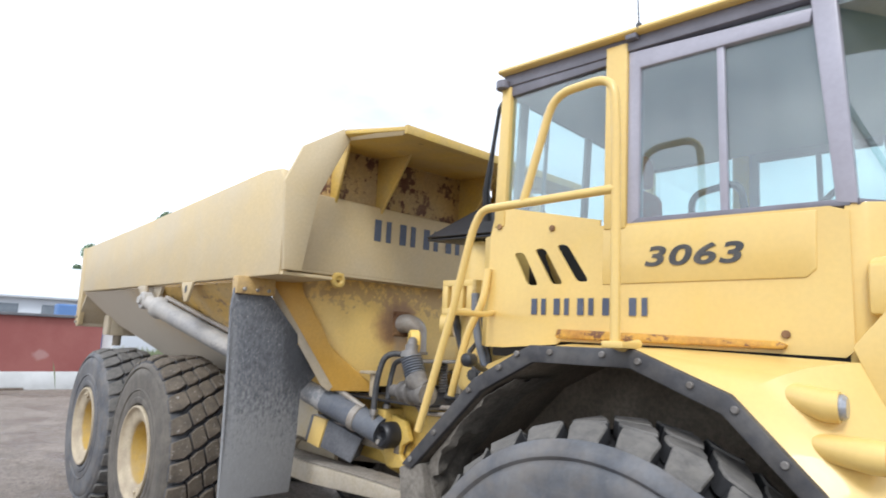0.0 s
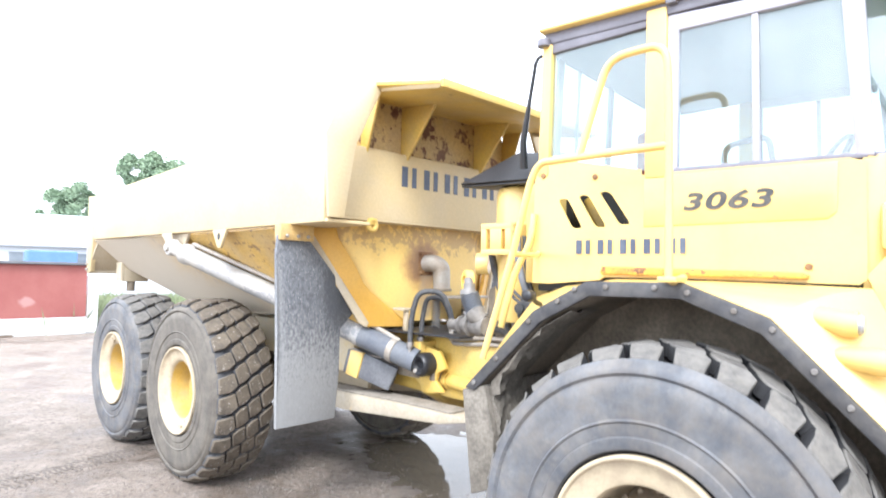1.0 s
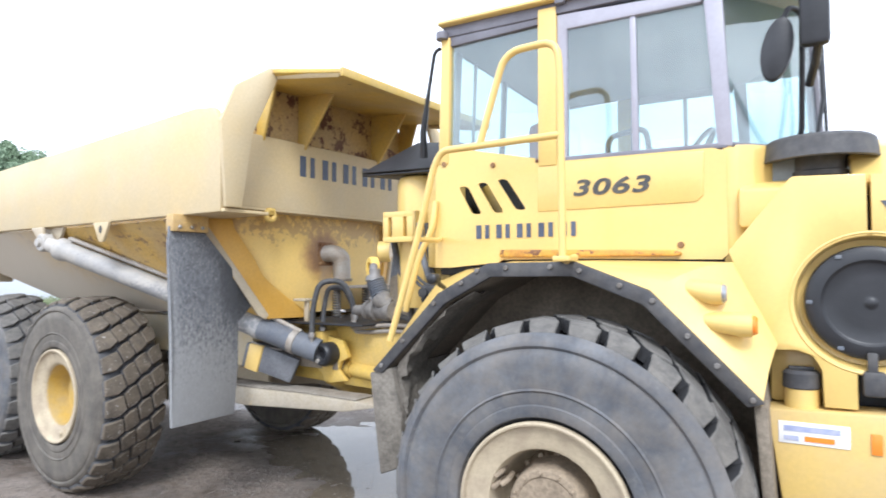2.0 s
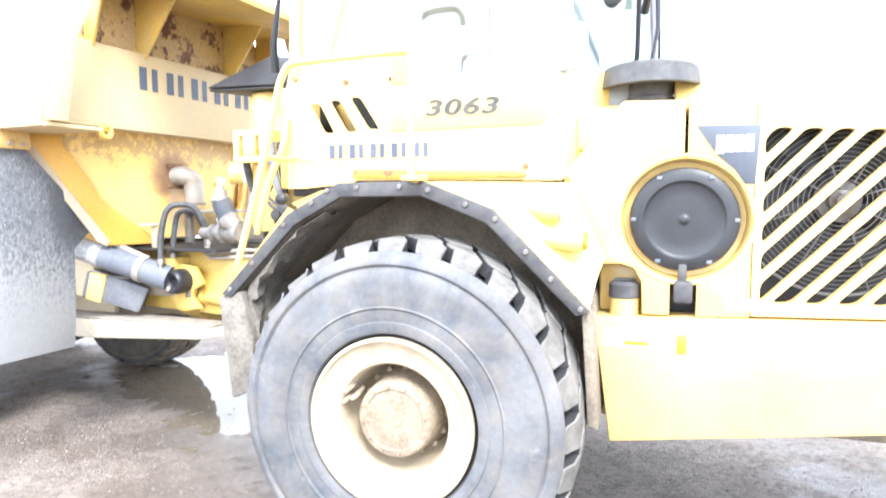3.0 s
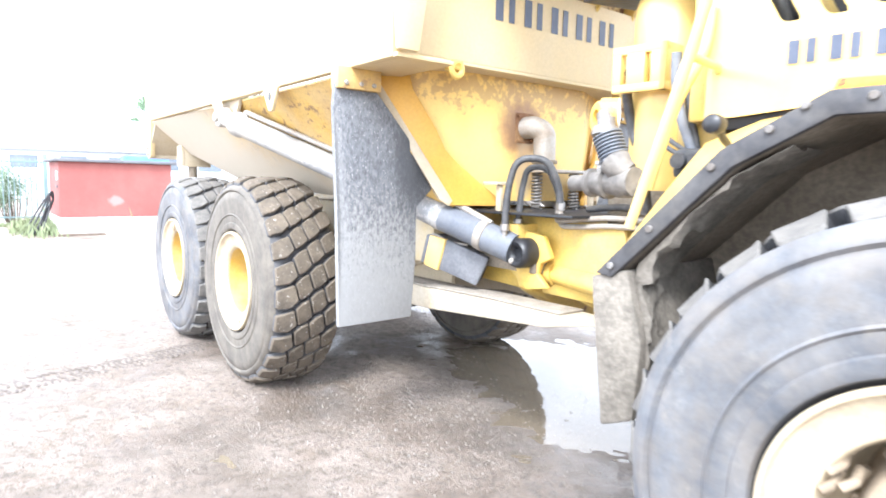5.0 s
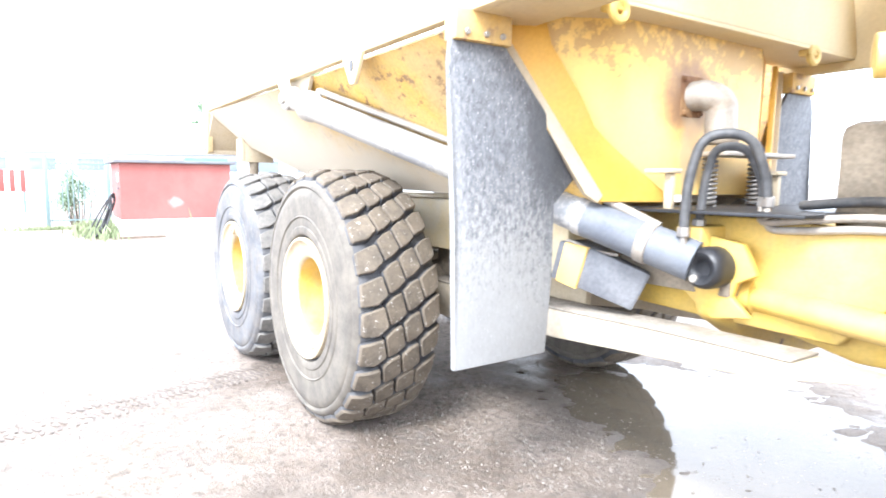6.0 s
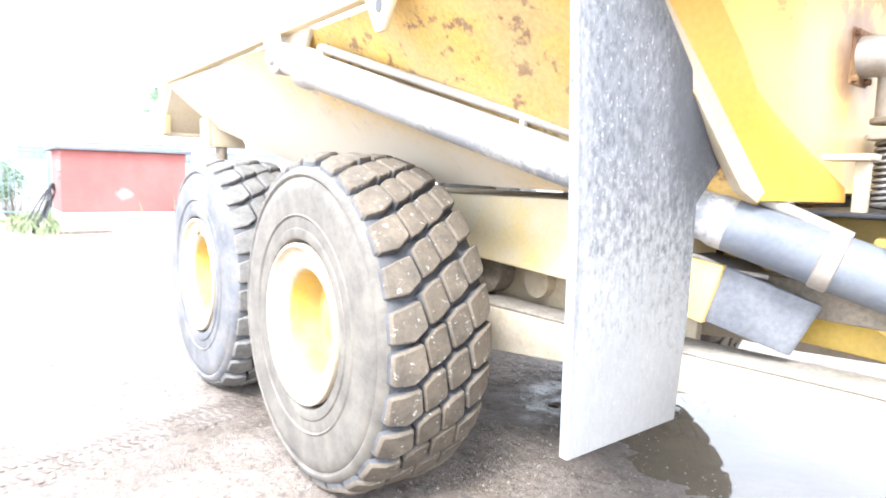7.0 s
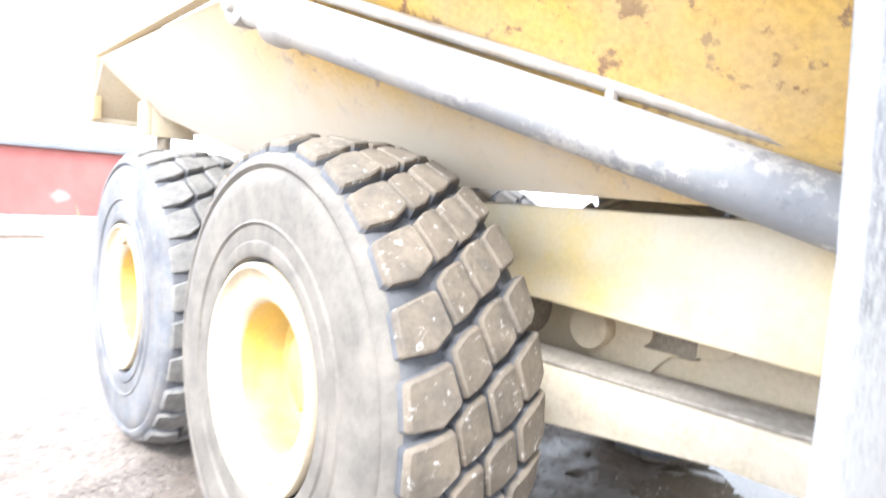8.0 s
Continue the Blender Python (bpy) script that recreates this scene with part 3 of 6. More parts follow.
# axles
for m, ax in ((TR, 0.0), (ONE, R1X), (ONE, R2X)):
    bm = bmesh.new()
    tube(bm, [(ax, 0.25, HUB_Z), (ax, 0.8, HUB_Z), (ax, 1.05, HUB_Z), (ax, 1.36, HUB_Z), (ax, 1.67, HUB_Z), (ax, 1.9, HUB_Z), (ax, 2.5, HUB_Z)], 0.13, 16, radii=[0.14, 0.13, 0.2, 0.26, 0.2, 0.13, 0.14])
    add("axle", bm, m_mud, m=m)

# -- fender and wheel arch of the tractor --
ARCH = [(-0.99, 1.215), (-0.60, 1.615), (-0.335, 1.758), (0.075, 1.762), (0.385, 1.642), (0.795, 1.225)]
ARCH_IN = [(-0.93, 1.205), (-0.565, 1.565), (-0.32, 1.694), (0.068, 1.697), (0.36, 1.582), (0.737, 1.208)]


def arch(v0, depth_v):
    bm = bmesh.new()
    prism(bm, ARCH + ARCH_IN[::-1], v0, depth_v, "y", 0.006)
    return bm


for side in (0, 1):
    S = TR if side == 0 else TR @ Matrix.Translation((0, 2 * CENTRE, 0)) @ Matrix.Diagonal((1, -1, 1, 1))
    bm = bmesh.new()
    prism(bm, [(-1.0, 1.19), (-0.95, 1.20), (-0.61, 1.57), (-0.335, 1.71), (0.07, 1.715), (0.375, 1.60), (0.765, 1.20), (0.80, 1.21), (0.79, 1.26), (0.385, 1.655), (0.075, 1.745), (-0.335, 1.742), (-0.60, 1.61)][::-1], 0.40, 1.0, "y", 0.004)
    fender = add("fender", bm, m_mud, "mud-caked inner wheel arch", m=S)
    for nm, outline, va in (("rear_mudguard", [(-1.015, 1.20), (-0.88, 1.235), (-0.815, 1.0), (-0.83, 0.74), (-0.95, 0.69)], 0.225), ("front_mudguard", [(0.755, 1.21), (0.80, 1.21), (0.83, 0.72), (0.785, 0.74)], 0.26)):
        bm = bmesh.new()
        prism(bm, outline, va, 0.93, "y", 0.01)
        bm.transform(S)
        part(nm, bm, m_dry_mud if va < 0.25 else m_mud, fender, "dried mud on a rubber mudguard")
    for a, b in zip(ARCH_IN, ARCH_IN[1:]):
        bm = bmesh.new()
        slab(bm, [(a[0], 0.235, a[1]), (b[0], 0.235, b[1]), (b[0], 0.9, b[1]), (a[0], 0.9, a[1])], 0.02, 0.0)
        bm.transform(S)
        part("arch_liner", bm, m_mud, fender)
    bm = bmesh.new()
    prism(bm, [(-0.98, 1.2), (-0.6, 1.6), (-0.33, 1.74), (0.07, 1.74), (0.38, 1.62), (0.79, 1.2), (0.79, 0.6), (-0.95, 0.6)], 0.86, 0.92, "y", 0.0)
    bm.transform(S)
    part("inner_wall", bm, m_mud, fender)
    edge = part("fender_edge", arch(0.212, 0.25), m_lip, fender, "bolted black rubber fender edge")
    edge.data.transform(S)
    bolts = [(-0.93, 1.245), (-0.80, 1.375), (-0.62, 1.565), (-0.47, 1.665), (-0.387, 1.722), (-0.24, 1.735), (-0.03, 1.738), (0.10, 1.722), (0.27, 1.66), (0.40, 1.60), (0.53, 1.465), (0.635, 1.356), (0.755, 1.237)]
    for bx, bz in bolts:
        bm = bmesh.new()
        disc(bm, (bx, 0.208, bz), "y", 0.012, 0.014, 10)
        bm.transform(S)
        part("bolt", bm, m_bolt, fender)
    # yellow shelf above the arch, swept forward into the engine cowl
    bm = bmesh.new()
    OUT = [(-0.975, 1.215), (-0.59, 1.60), (-0.333, 1.742), (0.073, 1.746), (0.378, 1.626), (0.785, 1.215)]
    INN = [(-0.80, 1.66, 0.56), (-0.62, 1.73, 0.56), (-0.335, 1.772, 0.56), (0.10, 1.772, 0.56), (0.68, 1.755, 0.456), (0.835, 1.425, 0.450)]
    lo = [bm.verts.new((u, 0.245, z)) for u, z in OUT]
    hi = [bm.verts.new((u, v, z)) for u, z, v in INN]
    bands = [lo]
    for t in (0.2, 0.4, 0.6, 0.8):
        s = math.sin(math.pi * t)
        bands.append([bm.verts.new((a.co.x + (b.co.x - a.co.x) * t, a.co.y + (b.co.y - a.co.y) * t - 0.012 * s, a.co.z + (b.co.z - a.co.z) * t + (0.002 if i < 4 else 0.03) * s)) for i, (a, b) in enumerate(zip(lo, hi))])
    bands.append(hi)
    for ra, rb in zip(bands, bands[1:]):
        for i in range(len(OUT) - 1):
            bm.faces.new((ra[i], ra[i + 1], rb[i + 1], rb[i]))
    outer = bm.faces[:]
    bmesh.ops.recalc_face_normals(bm, faces=outer)
    if sum(f.normal.z for f in outer) < 0:
        bmesh.ops.reverse_faces(bm, faces=outer)
    bmesh.ops.solidify(bm, geom=outer, thickness=0.012)
    add("fender_top", bm, m_yellow, "yellow fender shelf", m=S)
    # bullet-shaped side lamps
    for (u0, u1, z0, z1, v, lens) in ((0.36, 0.648, 1.665, 1.630, 0.315, m_lens), (0.46, 0.756, 1.52, 1.510, 0.28, m_orange)):
        bm = bmesh.new()
        tube(bm, [(u0, v + 0.09, z0), (u0 + 0.07, v + 0.06, z0), (u0 + 0.17, v + 0.025, (z0 + z1) / 2), (u1 - 0.03, v, z1), (u1, v, z1)], 0.04, 20, S, True, [0.006, 0.026, 0.041, 0.047, 0.045])
        lamp = add("lamp_housing", bm, m_yellow)
        bm = bmesh.new()
        disc(bm, (u1 + 0.003, v, z1), "x", 0.037, 0.03, 20, 0.008)
        bm.transform(S)
        part("lamp_lens", bm, lens, lamp, "orange lens" if lens is m_orange else "clear grey lens")

    # cowl beside the engine with its round opening
    HV, CX, CZ = 0.452, 1.15, 1.595
    bm = bmesh.new()
    ring = [(CX + 0.255 * math.cos(a), CZ + 0.255 * math.sin(a)) for a in [math.pi / 2 + 2 * math.pi * k / 40 for k in range(41)]]
    left = [(CX - 0.007, 2.088), (0.90, 2.096), (0.885, 2.085), (0.66, 1.80), (0.70, 1.70), (0.80, 1.44), (0.80, 1.40), (0.90, 1.405), (0.955, 1.385), (0.985, 1.33), (0.99, 1.19), (1.10, 1.19), (1.10, 1.335)]
    half = [(x, z) for x, z in ring if x <= CX - 0.006]
    prism(bm, left + half[::-1] + [(CX - 0.007, CZ + 0.255)], HV, HV + 0.30, "y", 0.012)
    cowl = add("engine_cowl", bm, m_yellow, "yellow engine cowl with round opening", m=S)
    bm = bmesh.new()
    halfr = [(x, z) for x, z in ring if x >= CX + 0.004]
    # side door of the engine, with a window for the grille
    G0u, G1u = 1.442, 2.55
    top_edge = lambda u: 2.088 - (u - CX) * 0.062
    prism(bm, [(CX + 0.007, CZ + 0.256)] + [p for p in halfr[::-1]] + [(CX + 0.05, 1.33), (1.205, 1.33), (1.205, 1.19), (G0u - 0.034, 1.20), (G0u - 0.034, top_edge(G0u)), (CX + 0.007, 2.085)], HV, HV + 0.05, "y", 0.01)
    door = add("engine_door", bm, m_yellow, "yellow engine side door with slanted grille bars", m=S)
    low, high = (lambda u: 1.262 + 0.02 * (u - G0u)), (lambda u: 1.968 - 0.055 * (u - G0u))
    holes = []
    for k in range(16):
        # the slot between two bars rises to the front; it is cut off by the edges of the grille
        z0, z1 = 1.852 - 0.1175 * k, 1.852 - 0.1175 * k + 0.072
        hole = [(G0u - 0.3, z0 - 0.315), (G1u + 0.3, z0 + 1.05 * (G1u + 0.3 - G0u)), (G1u + 0.3, z1 + 1.05 * (G1u + 0.3 - G0u)), (G0u - 0.3, z1 - 0.315)]
        for inside in (lambda p: p[0] - G0u, lambda p: G1u - p[0], lambda p: p[1] - low(p[0]), lambda p: high(p[0]) - p[1]):
            kept = []
            for p, q in zip(hole, hole[1:] + hole[:1]):
                dp, dq = inside(p), inside(q)
                if dp >= 0:
                    kept.append(p)
                if (dp >= 0) != (dq >= 0):
                    f = dp / (dp - dq)
                    kept.append((p[0] + (q[0] - p[0]) * f, p[1] + (q[1] - p[1]) * f))
            hole = kept
            if not hole:
                break
        if len(hole) > 2 and max(p[0] for p in hole) - min(p[0] for p in hole) > 0.03:
            holes.append(rounded(hole, 0.026))
    bm = bmesh.new()
    punched(bm, [(G0u - 0.03, 1.205), (2.9, 1.25), (2.9, top_edge(2.9)), (G0u - 0.03, top_edge(G0u - 0.03))], holes, HV, HV + 0.034)
    bm.transform(S)
    part("grille_panel", bm, m_yellow, door, "yellow panel with slanted slots")
    # fan and its wire guard behind the bars
    FU, FZ = 1.745, 1.675
    guard = bmesh.new()
    tube(guard, [(FU + 0.385 * math.cos(2 * math.pi * i / 48), HV + 0.11, FZ + 0.385 * math.sin(2 * math.pi * i / 48)) for i in range(49)], 0.006, 6, ONE, False)
    guard.transform(S)
    guard = part("fan_guard", guard, m_wire, door, "wire fan guard")
    for k in range(17):
        r = 0.085 + k * 0.0185
        bm = bmesh.new()
        tube(bm, [(FU + r * math.cos(2 * math.pi * i / 40), HV + 0.10 + 0.03 * (r / 0.4) ** 2, FZ + r * math.sin(2 * math.pi * i / 40)) for i in range(41)], 0.0019, 4, ONE, False)
        bm.transform(S)
        part("guard_ring", bm, m_wire, guard)
    for k in range(8):
        a = math.pi * k / 4 + 0.3
        bm = bmesh.new()
        tube(bm, [(FU + 0.08 * math.cos(a), HV + 0.1, FZ + 0.08 * math.sin(a)), (FU + 0.385 * math.cos(a), HV + 0.125, FZ + 0.385 * math.sin(a))], 0.003, 5)
        bm.transform(S)
        part("guard_spoke", bm, m_wire, guard)
    bm = bmesh.new()
    lathe(bm, [(0.0, 0.04), (0.02, 0.04), (0.03, 0.055), (0.045, 0.06), (0.05, 0.09), (0.085, 0.10), (0.09, 0.16)], 28, Matrix.Translation((FU, HV + 0.06, FZ)))
    bm.transform(S)
    part("fan", bm, m_bolt, door, "dull steel fan hub")
    for k in range(8):
        a = math.pi * k / 4 + 0.2
        c, s = math.cos(a), math.sin(a)
        bm = bmesh.new()
        slab(bm, [(FU + 0.07 * c, HV + 0.17, FZ + 0.07 * s), (FU + 0.34 * c - 0.06 * s, HV + 0.15, FZ + 0.34 * s + 0.06 * c), (FU + 0.34 * c + 0.07 * s, HV + 0.21, FZ + 0.34 * s - 0.07 * c), (FU + 0.07 * c + 0.03 * s, HV + 0.20, FZ + 0.07 * s - 0.03 * c)], 0.006, 0)
        bm.transform(S)
        part("fan_blade", bm, m_black, door)
    bm = bmesh.new()
    box(bm, (1.40, HV + 0.26, 1.2), (2.8, HV + 0.30, 2.0), 0.004)
    bm.transform(S)
    part("radiator_core", bm, m_black, door)
    # model badge: a dark wedge with unread white characters as bars
    bm = bmesh.new()
    prism(bm, [(1.185, 1.982), (1.425, 1.978), (1.410, 1.742), (1.372, 1.742), (1.335, 1.80), (1.262, 1.865)], HV - 0.005, HV + 0.003, "y", 0.002)
    bm.transform(S)
    part("badge", bm, m_badge, door, "dark wedge badge with white bars")
    # recessed ring and round black cover
    bm = bmesh.new()
    lathe(bm, [(0.275, 0.001), (0.268, -0.004), (0.256, 0.006), (0.244, 0.085), (0.215, 0.09)], 56, Matrix.Translation((CX, HV, CZ)))
    bm.transform(S)
    part("cover_ring", bm, m_yellow, cowl)
    bm = bmesh.new()
    lathe(bm, [(0.0, -0.010), (0.010, -0.0095), (0.017, -0.006), (0.021, -0.003), (0.03, -0.003), (0.06, -0.003), (0.10, -0.003), (0.150, -0.003), (0.156, -0.006), (0.165, -0.015), (0.20, -0.014), (0.216, -0.004), (0.22, 0.02), (0.22, 0.06)], 56, Matrix.Translation((CX, HV + 0.03, CZ)))
    bm.transform(S)
    part("filter_cover", bm, m_black, cowl, "round black air filter cover")
    for k in range(6):
        a = math.pi / 3 * k
        bm = bmesh.new()
        box(bm, (CX + 0.203 * math.cos(a) - 0.011, HV + 0.010, CZ + 0.203 * math.sin(a) - 0.008), (CX + 0.203 * math.cos(a) + 0.011, HV + 0.022, CZ + 0.203 * math.sin(a) + 0.008), 0.003)
        bm.transform(S)
        part("clip", bm, m_cyl_low, cowl)
    bm = bmesh.new()
    box(bm, (1.115, HV - 0.02, 1.245), (1.19, HV + 0.02, 1.34), 0.012)
    box(bm, (1.13, HV - 0.012, 1.32), (1.165, HV + 0.01, 1.41), 0.008)
    bm.transform(S)
    part("latch", bm, m_lip, cowl, "grey rubber latch")
    # black panel added as the bay's shade behind the filler nook, filler pot with cap
    bm = bmesh.new()
    box(bm, (0.78, HV + 0.2, 1.17), (2.9, HV + 0.24, 2.05), 0.0)
    bm.transform(S)
    part("bay_shade_panel", bm, m_black, cowl)
    bm = bmesh.new()
    tube(bm, [(0.915, 0.515, 1.16), (0.915, 0.515, 1.255)], 0.062, 24)
    box(bm, (0.80, HV + 0.14, 1.17), (1.03, HV + 0.19, 1.42), 0.02)
    bm.transform(S)
    pot = add("filler_pot", bm, m_yellow)
    bm = bmesh.new()
    tube(bm, [(0.915, 0.515, 1.25), (0.915, 0.515, 1.255), (0.915, 0.515, 1.31), (0.915, 0.515, 1.322)], 0.068, 24, ONE, True, [0.064, 0.068, 0.066, 0.055])
    box(bm, (0.87, 0.505, 1.322), (0.96, 0.525, 1.335), 0.004)
    bm.transform(S)
    part("filler_cap", bm, m_lip, pot, "black filler cap")
    # lower side skirt
    bm = bmesh.new()
    prism(bm, [(0.79, 1.172), (0.865, 0.615), (2.55, 0.86), (2.75, 1.235)], 0.433, 0.60, "y", 0.014)
    skirt = add("side_skirt", bm, m_skirt, "yellow lower side skirt", m=S)
    bm = bmesh.new()
    box(bm, (1.135, 0.424, 1.035), (1.17, 0.434, 1.112), 0.003)
    bm.transform(S)
    part("reflector", bm, m_orange, skirt, "orange reflector")
    bm = bmesh.new()
    box(bm, (0.832, 0.429, 1.043), (1.07, 0.4325, 1.128), 0.001)
    bm.transform(S)
    part("sticker", bm, m_white, skirt, "white sticker with unreadable blue and red lines")
    for (u0, u1, z0, z1, mt) in ((0.85, 1.04, 1.092, 1.113, m_print), (0.85, 0.90, 1.056, 1.074, m_print), (0.92, 1.02, 1.056, 1.076, m_orange)):
        bm = bmesh.new()
        box(bm, (u0, 0.4265, z0), (u1, 0.4285, z1), 0)
        bm.transform(S)
        part("print_line", bm, mt, skirt)

# engine hood over both sides
bm = bmesh.new()
prism(bm, [(0.46, 2.06), (0.58, 2.10), (0.66, 2.24), (0.80, 2.295), (2.72 - 0.80, 2.295), (2.72 - 0.66, 2.24), (2.72 - 0.58, 2.10), (2.72 - 0.46, 2.06), (2.2, 2.03), (0.55, 2.03)], 1.105, 2.95, "x", 0.012)
for v in bm.verts:
    v.co.z -= max(0.0, v.co.x - 1.17) * (0.18 if v.co.z > 2.15 else 0.062)
add("hood", bm, m_yellow, "long yellow engine hood", m=TR)
bm = bmesh.new()
prism(bm, [(0.50, 1.9), (0.50, 2.06), (0.60, 2.10), (0.80, 2.12), (2.72 - 0.80, 2.12), (2.72 - 0.5, 2.06), (2.2, 1.9)], 0.70, 1.115, "x", 0.015)
add("hood_base", bm, m_yellow, "yellow cowl between cab and hood", m=TR)
bm = bmesh.new()
box(bm, (-0.7, 0.95, 0.55), (2.6, 1.77, 1.3), 0.03)
box(bm, (0.9, 0.62, 0.7), (2.9, 2.1, 1.15), 0.03)
add("front_chassis", bm, m_mud, m=TR)
# air intake with its mushroom cap
bm = bmesh.new()
tube(bm, [(1.0, 0.69, 2.04), (1.0, 0.69, 2.10), (1.0, 0.69, 2.105), (1.0, 0.69, 2.115), (1.0, 0.69, 2.135), (1.0, 0.69, 2.14), (1.0, 0.69, 2.20)], 0.1, 32, ONE, True, [0.098, 0.098, 0.098, 0.106, 0.106, 0.098, 0.098])
intake = add("air_intake", bm, m_lip, "grey air intake neck", m=TR)
bm = bmesh.new()
lathe(bm, [(0.0, 0.345), (0.14, 0.343), (0.198, 0.338), (0.214, 0.325), (0.225, 0.262), (0.228, 0.246), (0.222, 0.241), (0.20, 0.246), (0.10, 0.262)], 40, TR @ Matrix.Translation((1.0, 0.69, 1.935)) @ pose(0, 0, 0, 90, 0, 0) @ Matrix.Diagonal((0.96, 1, 0.96, 1)))
part("intake_cap", bm, m_lip, intake, "dark mushroom-shaped intake cap")

# -- cab --
CV, CW = 0.534, 2 * CENTRE - 0.534
bm = bmesh.new()
LOW = [(-0.80, 1.74), (-0.795, 2.26), (-0.76, 2.40), (-0.22, 2.285), (-0.22, 2.26), (0.60, 2.255), (0.655, 2.235), (0.655, 1.79), (0.63, 1.768), (0.0, 1.778), (-0.40, 1.778), (-0.42, 1.765), (-0.70, 1.74)]
# near side, open at the three slanted vents
VENTS = ((-0.656, 2.172, 2.020, 0.132), (-0.544, 2.184, 2.022, 0.146), (-0.431, 2.194, 2.030, 0.156))
vents = [rounded([(u, z1), (u + 0.056, z1), (u + w, z0 + 0.012), (u + w, z0), (u + w - 0.05, z0)], 0.03) for u, z1, z0, w in VENTS]
punched(bm, LOW, vents, CV, CV + 0.012)
cab = add("cab", bm, m_yellow, "yellow cab with tinted windows", m=TR)
# what shows behind the vents: a grey hose, a yellow duct
for name, u, z, r, mat in (("hose", -0.63, 2.07, 0.022, m_hose), ("duct", -0.53, 2.09, 0.04, m_yellow_dirty), ("hose", -0.34, 2.0, 0.018, m_hose)):
    bm = bmesh.new()
    tube(bm, [(u - 0.04, CV + 0.20, z + 0.10), (u, CV + 0.20, z), (u + 0.06, CV + 0.21, z - 0.11)], r, 12)
    bm.transform(TR)
    part(name, bm, mat, cab)
bm = bmesh.new()
prism(bm, LOW, CW - 0.05, CW, "y", 0.012)
bm.transform(TR)
part("side_wall", bm, m_yellow, cab)
bm = bmesh.new()
box(bm, (-0.81, CV + 0.02, 1.74), (-0.76, CW - 0.02, 2.30), 0.015)
bm.transform(TR)
part("rear_wall", bm, m_yellow, cab)
bm = bmesh.new()
corner = [(0.64, CV + 0.004), (0.70, CV + 0.012), (0.76, CV + 0.045), (0.82, CV + 0.11), (0.87, CV + 0.2), (0.91, 0.85), (0.92, CENTRE), (0.6, CENTRE)]
prism(bm, corner, 1.72, 2.262, "z", 0.008)
prism(bm, [(u, 2 * CENTRE - v) for u, v in corner][::-1], 1.72, 2.262, "z", 0.008)
bm.transform(TR)
part("front_panel", bm, m_yellow, cab)
for sv, sg in ((CV, 1), (CW, -1)):
    def y(a, sv=sv, sg=sg):
        return sv + sg * a
    def bar(name, outline, a, b, mat, lab="", bev=0.006, tr=TR):
        bm = bmesh.new()
        prism(bm, outline, y(a), y(b), "y", bev)
        bm.transform(tr)
        return part(name, bm, mat, cab, lab)
    bar("pillar", [(-0.20, 2.24), (-0.105, 2.24), (-0.10, 3.03), (-0.195, 3.03)], -0.012, 0.05, m_yellow, "yellow middle pillar")
    bar("pillar", [(-0.775, 2.30), (-0.715, 2.30), (-0.70, 2.99), (-0.755, 2.99)], -0.006, 0.05, m_yellow, "yellow rear pillar")
    bar("window_frame", [(-0.715, 2.94), (-0.20, 2.96), (-0.20, 3.03), (-0.71, 3.0)], 0.004, 0.05, m_dark, "dark grey window frame")
    # sliding side window with frame and divider
    bar("window_frame", [(-0.105, 2.255), (-0.055, 2.27), (-0.05, 2.91), (0.565, 2.91), (0.575, 2.96), (-0.10, 2.99)], 0.004, 0.05, m_sash, "pale grey window sash")
    bar("window_frame", [(-0.10, 2.255), (0.66, 2.25), (0.66, 2.275), (-0.06, 2.28)], 0.002, 0.05, m_dark, "dark grey window frame")
    bar("window_frame", [(0.575, 2.90), (0.62, 2.265), (0.68, 2.255), (0.645, 3.0), (0.57, 3.0)], 0.0, 0.055, m_sash, "pale grey front pillar")
    bar("window_divider", [(0.255, 2.27), (0.285, 2.27), (0.278, 2.92), (0.25, 2.92)], 0.012, 0.035, m_sash)
    for outline, off in (([(-0.715, 2.395), (-0.21, 2.28), (-0.20, 2.95), (-0.70, 2.94)], 0.02), ([(-0.06, 2.27), (0.27, 2.27), (0.265, 2.915), (-0.055, 2.915)], 0.018), ([(0.26, 2.27), (0.63, 2.265), (0.59, 2.91), (0.255, 2.915)], 0.028)):
        g = bar("side_window", outline, off, off + 0.005, m_glass, "tinted side window", 0.0)
        g.visible_shadow = False
    # front quarter glass, angled inward
    ang = [(0.675, y(0.01), 2.262), (1.02, y(0.50), 2.285), (0.98, y(0.55), 3.0), (0.645, y(0.06), 3.0)]
    bm = bmesh.new()
    slab(bm, ang, 0.005, 0.0)
    bm.transform(TR)
    part("front_quarter_window", bm, m_glass, cab, "tinted front quarter window").visible_shadow = False
    bm = bmesh.new()
    tube(bm, [ang[1], ang[2]], 0.02, 8)
    tube(bm, [ang[0], ang[1]], 0.012, 8)
    bm.transform(TR)
    part("window_frame", bm, m_dark, cab)
    # door lines: a raised panel on the lower side
    bm = bmesh.new()
    prism(bm, [(-0.205, 2.015), (0.53, 2.022), (0.56, 2.05), (0.565, 2.245), (-0.205, 2.25)], y(-0.006), y(0.004), "y", 0.005)
    bm.transform(TR)
    part("side_panel", bm, m_yellow, cab)
    # rust-stained step strip under the panel
    bm = bmesh.new()
    prism(bm, [(-0.41, 1.80), (-0.40, 1.83), (0.44, 1.812), (0.47, 1.80), (0.46, 1.785), (-0.40, 1.79)], y(-0.03), y(0.02), "y", 0.006)
    bm.transform(TR)
    part("step_strip", bm, m_strip, cab, "rust-edged yellow strip")
